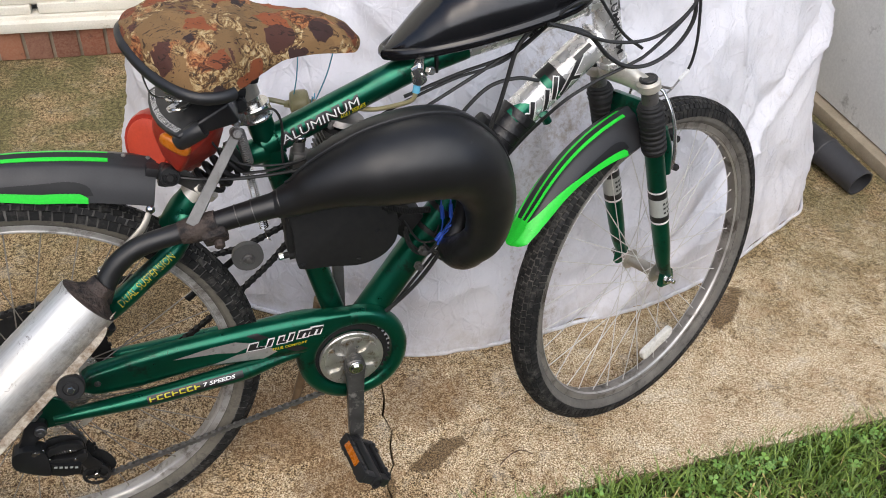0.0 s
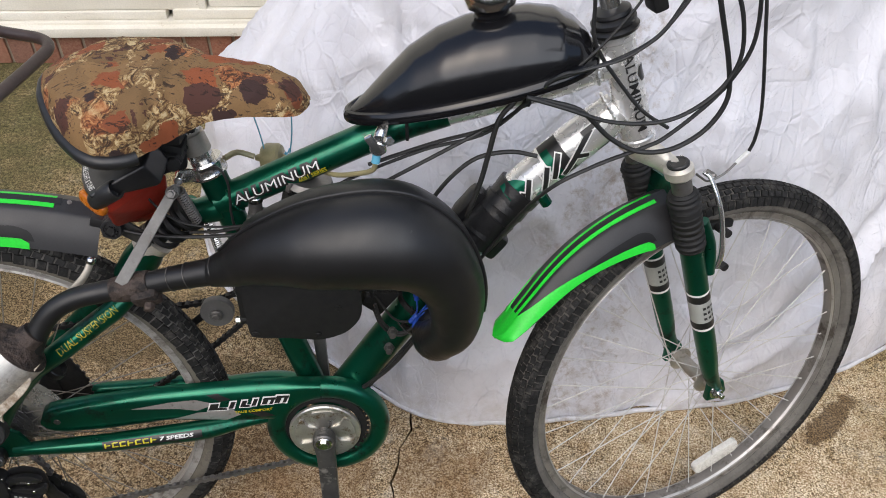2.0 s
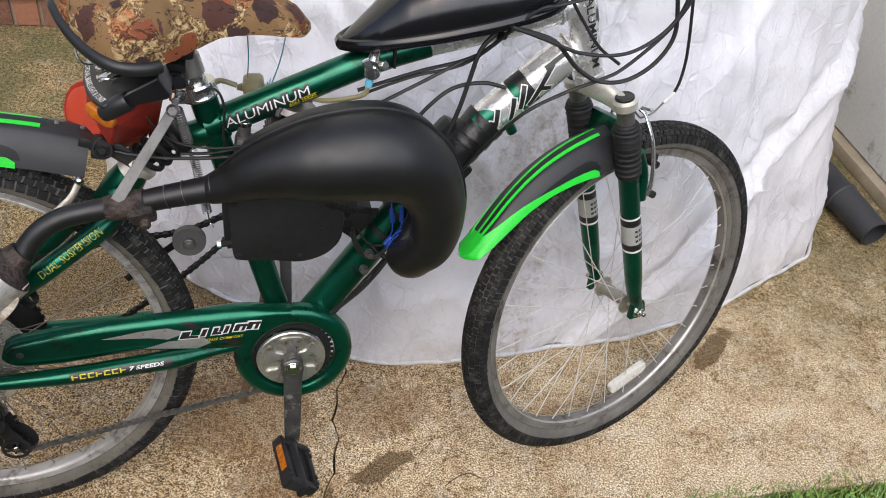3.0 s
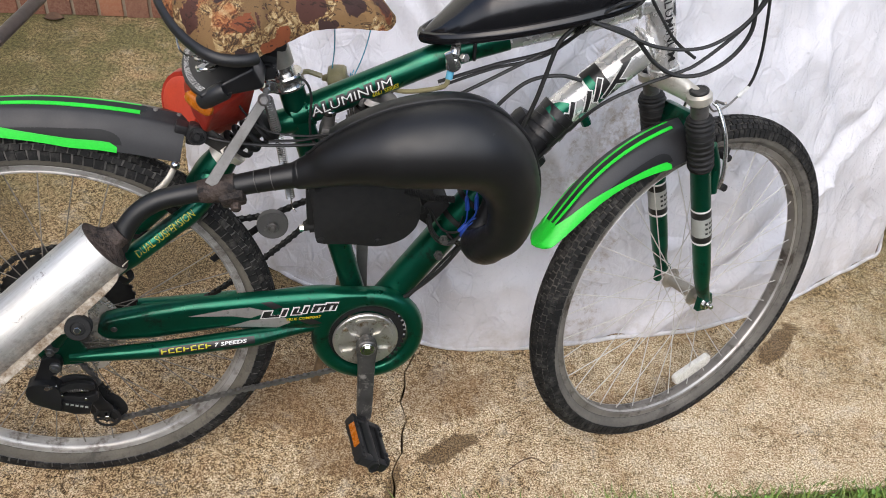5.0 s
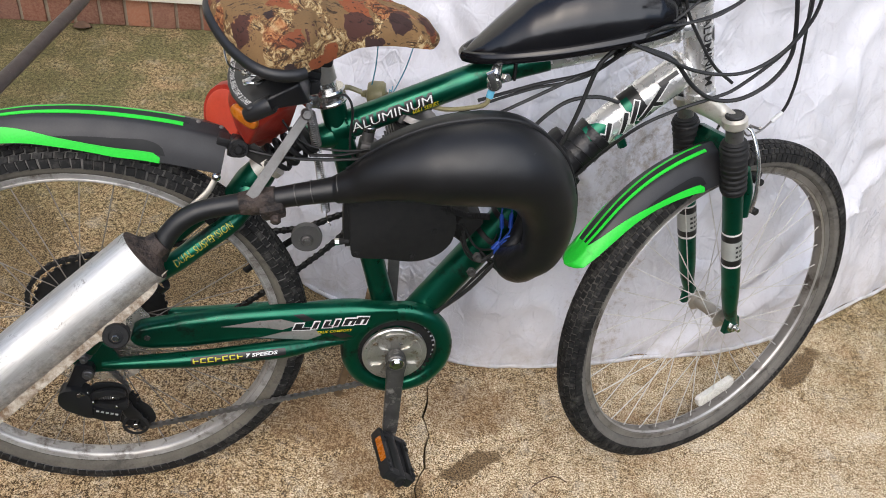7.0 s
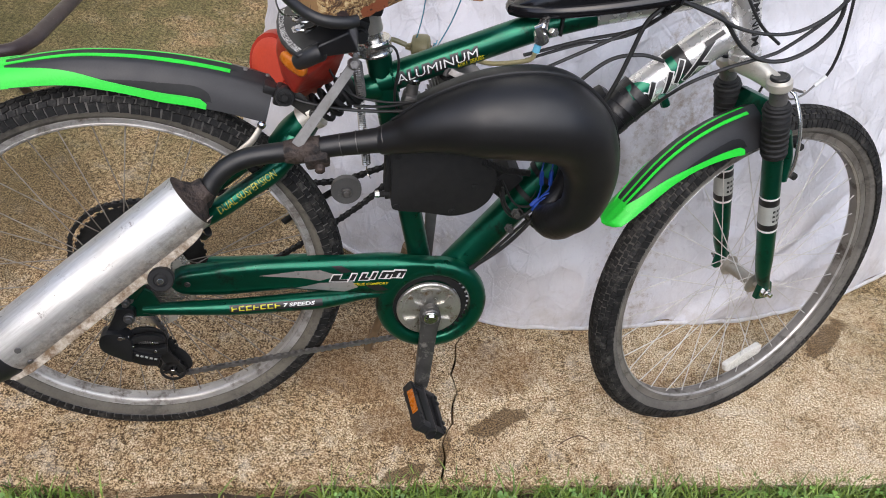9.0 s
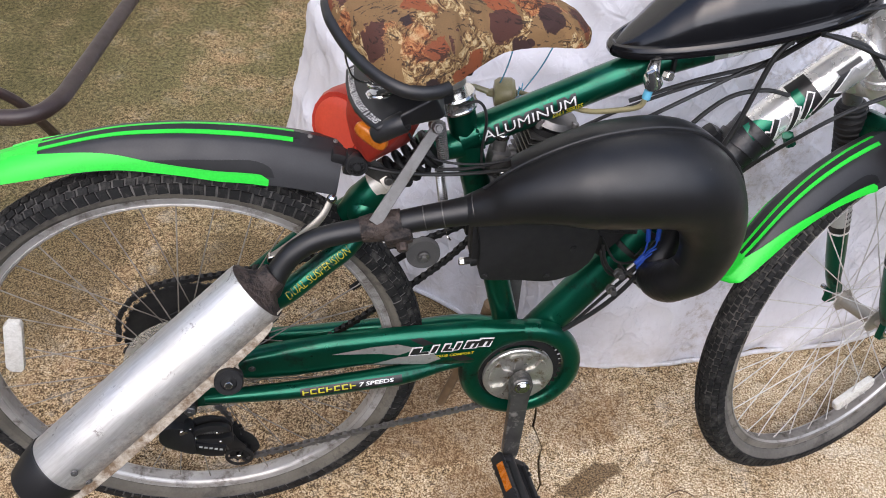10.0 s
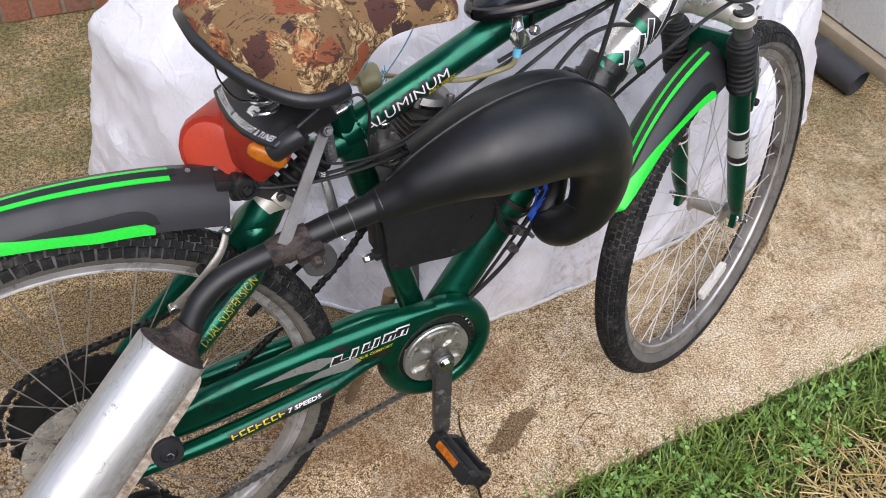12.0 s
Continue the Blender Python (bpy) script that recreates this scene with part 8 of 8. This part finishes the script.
cable("tie_end", [(0.622, -0.050, 0.178), (0.624, -0.058, 0.192), (0.625, -0.060, 0.200)], 0.0010)
part("wire_sheath", hull([Vector(p) for p in ((0.6472, -0.050, 0.1655), (0.6579, -0.050, 0.1789), (0.6632, -0.050, 0.1541), (0.6484, -0.050, 0.1513), (0.6472, -0.036, 0.1655), (0.6579, -0.036, 0.1789), (0.6632, -0.036, 0.1541), (0.6484, -0.036, 0.1513))], 0.002), CRANK, bicycle, "grey plastic wire sheath")
for p in ((0.5964, -0.062, 0.164), (0.5900, -0.062, 0.136)):
    part("clamp_bolt", joined(disc(p, (0, -1, 0.2), 0.0046, 0.020, 10), disc(Vector(p) + Vector((0, -0.004, 0)), (0, -1, 0.2), 0.0075, 0.006, 6, 0.001)), CRANK, bicycle, "dark clamp bolt")
# rear brake
part("rear_brake_arm", tube([(0.217, -0.050, 0.294), (0.205, -0.058, 0.276), (0.186, -0.063, 0.258), (0.165, -0.060, 0.236), (0.148, -0.054, 0.218), (0.139, -0.050, 0.208)], [0.0042, 0.0048, 0.0058, 0.0066, 0.0072, 0.0072], 12, 6, True, 0.5), ALU_DULL, bicycle, "bright curved rear brake arm")
part("brake_bolt", disc((0.139, -0.058, 0.211), (0, 1, 0), 0.0058, 0.012, 14), CHROME, bicycle)
part("cable_nut", egg(0.0062, 0.0062, 0.0062, pose(0.218, -0.052, 0.297)), CHROME, bicycle)
part("rear_brake_pad", block(0.048, 0.012, 0.012, pose(0.196, -0.026, 0.218, 0, 48, 0), 0.003), ENGINE_BLACK, bicycle)
part("tube_tape", joined(*[lathe([(0.0145, -0.006), (0.0158, -0.005), (0.0158, 0.005), (0.0145, 0.006)], 18, aim((0.125 + 0.05 * i, -0.0555, 0.121 + 0.046 * i), (0.73, 0.02, 0.68)), True) for i in range(1)]), TAPE, bicycle)

# ---- the lawn and litter ----
def lawn_density(u, v):
    """How thick the grass grows: full beside the right of the slab, sparse on the bare soil."""
    bare = 1.0 if u > -0.16 else max(0.0, 0.13 - 0.12 * min(1, (-0.16 - u) / 0.3))
    if -0.70 < u < -0.55:
        bare = 0.55
    patch = noise.noise(Vector((u * 3.1, v * 3.1, 5)))
    if (u - 0.66) ** 2 / 0.05 + (v + 0.38) ** 2 / 0.0095 < 1 + patch:
        bare *= 0.12
    if v < -0.36 and 0.10 < u < 1.1:
        bare *= max(0.06, min(1.0, 0.30 - 1.7 * patch + 2.0 * (v + 0.46)))
    return bare * (0.75 + 0.5 * noise.noise(Vector((u * 9, v * 9, 1))))


def grass_blades(count):
    rnd = random.Random(4)
    vs, fs = [], []
    while count:
        u, v = rnd.uniform(-1.1, 1.75), EDGE_Y + 0.012 - 0.62 * rnd.random() ** 1.25
        if rnd.random() > lawn_density(u, v):
            count -= 0.25 if count > 0.25 else count
            continue
        count = max(0, count - 1)
        p = PATIO @ Vector((u, v, 0))
        p.z = -0.038
        ln = rnd.uniform(0.032, 0.085) * (0.75 if v > EDGE_Y - 0.02 else 1.0)
        a = rnd.uniform(0, 2 * math.pi)
        lean = rnd.uniform(0.1, 0.9)
        d = Vector((math.cos(a), math.sin(a), 0))
        w = Vector((-d.y, d.x, 0)) * rnd.uniform(0.0011, 0.0026)
        k = len(vs)
        for f, wide in ((0, 1), (0.4, 0.95), (0.75, 0.6)):
            c = p + d * (ln * lean * f * f) + Vector((0, 0, ln * (f - 0.28 * lean * f * f)))
            vs += [tuple(c - w * wide), tuple(c + w * wide)]
        vs.append(tuple(p + d * (ln * lean * 1.05) + Vector((0, 0, ln * (1 - 0.34 * lean)))))
        fs += [(k, k + 1, k + 3, k + 2), (k + 2, k + 3, k + 5, k + 4), (k + 4, k + 5, k + 6)]
    return vs, fs


def clover_leaves(count):
    rnd = random.Random(9)
    vs, fs = [], []
    for _ in range(count):
        u, v = rnd.uniform(-0.9, 1.7), EDGE_Y - 0.015 - 0.42 * rnd.random()
        if rnd.random() > lawn_density(u, v) * (1.0 if noise.noise(Vector((u * 4, v * 4, 9))) > -0.08 else 0.15):
            continue
        p = PATIO @ Vector((u, v, 0))
        p.z = rnd.uniform(-0.012, 0.018)
        r = rnd.uniform(0.006, 0.0115)
        a0 = rnd.uniform(0, 6.28)
        tilt = Vector((rnd.uniform(-0.4, 0.4), rnd.uniform(-0.6, 0.2), 1)).normalized()
        x = tilt.orthogonal().normalized()
        y = tilt.cross(x)
        for j in range(3):
            a = a0 + j * 2.094
            d = x * math.cos(a) + y * math.sin(a)
            s = tilt.cross(d)
            k = len(vs)
            vs += [tuple(p), tuple(p + d * r * 0.55 - s * r * 0.46 + tilt * r * 0.14), tuple(p + d * r * 1.0 - s * r * 0.36 + tilt * r * 0.05), tuple(p + d * r * 0.93),
                   tuple(p + d * r * 1.0 + s * r * 0.36 + tilt * r * 0.05), tuple(p + d * r * 0.55 + s * r * 0.46 + tilt * r * 0.14)]
            fs += [(k, k + 1, k + 2, k + 3), (k, k + 3, k + 4, k + 5)]
    return vs, fs


def straw_bits(count):
    rnd = random.Random(3)
    vs, fs = [], []
    for _ in range(count):
        if rnd.random() < 0.7:
            u, v = rnd.gauss(0.70, 0.13), rnd.gauss(-0.355, 0.055)
        else:
            u, v = rnd.uniform(-0.9, 1.6), rnd.uniform(-0.6, EDGE_Y - 0.02)
        p = PATIO @ Vector((u, v, 0))
        p.z = rnd.uniform(-0.028, 0.004)
        a = rnd.uniform(0, 6.28)
        d = Vector((math.cos(a), math.sin(a), rnd.uniform(-0.12, 0.25)))
        ln = rnd.uniform(0.02, 0.085)
        q = p + d * ln * 0.5 + Vector((0, 0, rnd.uniform(0, 0.006)))
        s = tube([tuple(p), tuple(q), tuple(p + d * ln)], rnd.uniform(0.0008, 0.0017), 4, 2)
        k = len(vs)
        vs += s[0]
        fs += [tuple(i + k for i in f) for f in s[1]]
    return vs, fs


solid("grass", grass_blades(26000), GRASS, "uneven green grass along the patio edge", "grass", kind="stuff")
solid("clover", clover_leaves(3000), CLOVER, "clover growing among the grass", "clover", kind="stuff")
solid("straw", straw_bits(620), STRAW, "dry straw scattered on the soil", "straw", kind="stuff")


def broad_weed(u, v, size, count, seed):
    """A low weed of broad leaves."""
    rnd = random.Random(seed)
    ob = thing("weed", "low green weed with broad leaves in the soil", "weed", group="weeds beside the patio")
    for i in range(count):
        a = 6.28 * i / count + rnd.uniform(-0.5, 0.5)
        ln, wd = size * rnd.uniform(0.6, 1.1), size * rnd.uniform(0.22, 0.34)
        rise = rnd.uniform(0.2, 0.75)

        def leaf(s, t, a=a, ln=ln, wd=wd, rise=rise):
            w = wd * math.sin(math.pi * min(1, s * 0.93 + 0.07)) ** 0.7 * t
            x, y = s * ln, w
            z = ln * (rise * s - 0.65 * rise * s * s) + 0.25 * abs(w)
            p = PATIO @ Vector((u + x * math.cos(a) - y * math.sin(a), v + x * math.sin(a) + y * math.cos(a), 0))
            return p.x, p.y, -0.032 + z
        part("leaf", sheet(leaf, np.linspace(0, 1, 8), np.linspace(-1, 1, 5), 0.0006), CLOVER, ob)


for args in ((-0.63, -0.24, 0.055, 9, 1), (-0.60, -0.20, 0.040, 6, 2), (-0.16, -0.205, 0.050, 6, 3), (0.075, -0.195, 0.045, 5, 4), (-0.10, -0.23, 0.045, 7, 5), (1.28, -0.10, 0.05, 6, 6), (0.37, -0.34, 0.045, 6, 7)):
    broad_weed(*args)

twig = solid("twig", joined(tube([(0.287, -0.007, 0.003), (0.31, 0.012, 0.006), (0.331, 0.023, 0.005)], 0.0011, 5, 3),
                            tube([(0.331, 0.023, 0.005), (0.343, 0.021, 0.004), (0.357, 0.014, 0.002)], 0.0009, 5, 3)), LEAF_BROWN, "thin bent dry twig on the concrete", "twig")
strip = solid("paper_scrap", block(0.010, 0.050, 0.0012, PATIO @ pose(-0.495, -0.262, -0.018, 8, 5, 18), 0.0004), INK_WHITE, "narrow white scrap on the soil", "litter")
for i, (x, y, r, a) in enumerate(((-1.128, 1.395, 0.055, 20), (-0.70, -0.285, 0.03, 60))):
    def leaf(s, t, x=x, y=y, r=r, a=a):
        w = r * 0.45 * math.sin(math.pi * min(1, s * 0.95 + 0.05)) * t
        c, d = math.cos(radians(a)), math.sin(radians(a))
        return x + s * r * c - w * d, y + s * r * d + w * c, (0.003 if y > 0 else -0.02) + 0.006 * abs(t) + 0.004 * math.sin(s * 4)
    solid("dead_leaf", sheet(leaf, np.linspace(0, 1, 7), np.linspace(-1, 1, 5), 0.0005), LEAF_BROWN, "curled dead brown leaf on the ground", "leaf", group="dead leaves")

# ---- the brick course, brick by brick ----
brick_mesh = mesh_of("brick", block(0.0665, 0.10, 0.092, None, 0.0035), BRICK)
for i in range(46):
    ob = new("brick", brick_mesh)
    ob.parent = house
    ob.matrix_basis = pose(-2.283 + 0.0765 * i + 0.001 * math.sin(i * 7), 0.0505 + 0.0015 * math.sin(i * 3.3), 0.0475 + 0.0012 * math.sin(i * 5.1), 1.2 * math.sin(i * 2.9), 0, 0.8 * math.sin(i * 4.7))
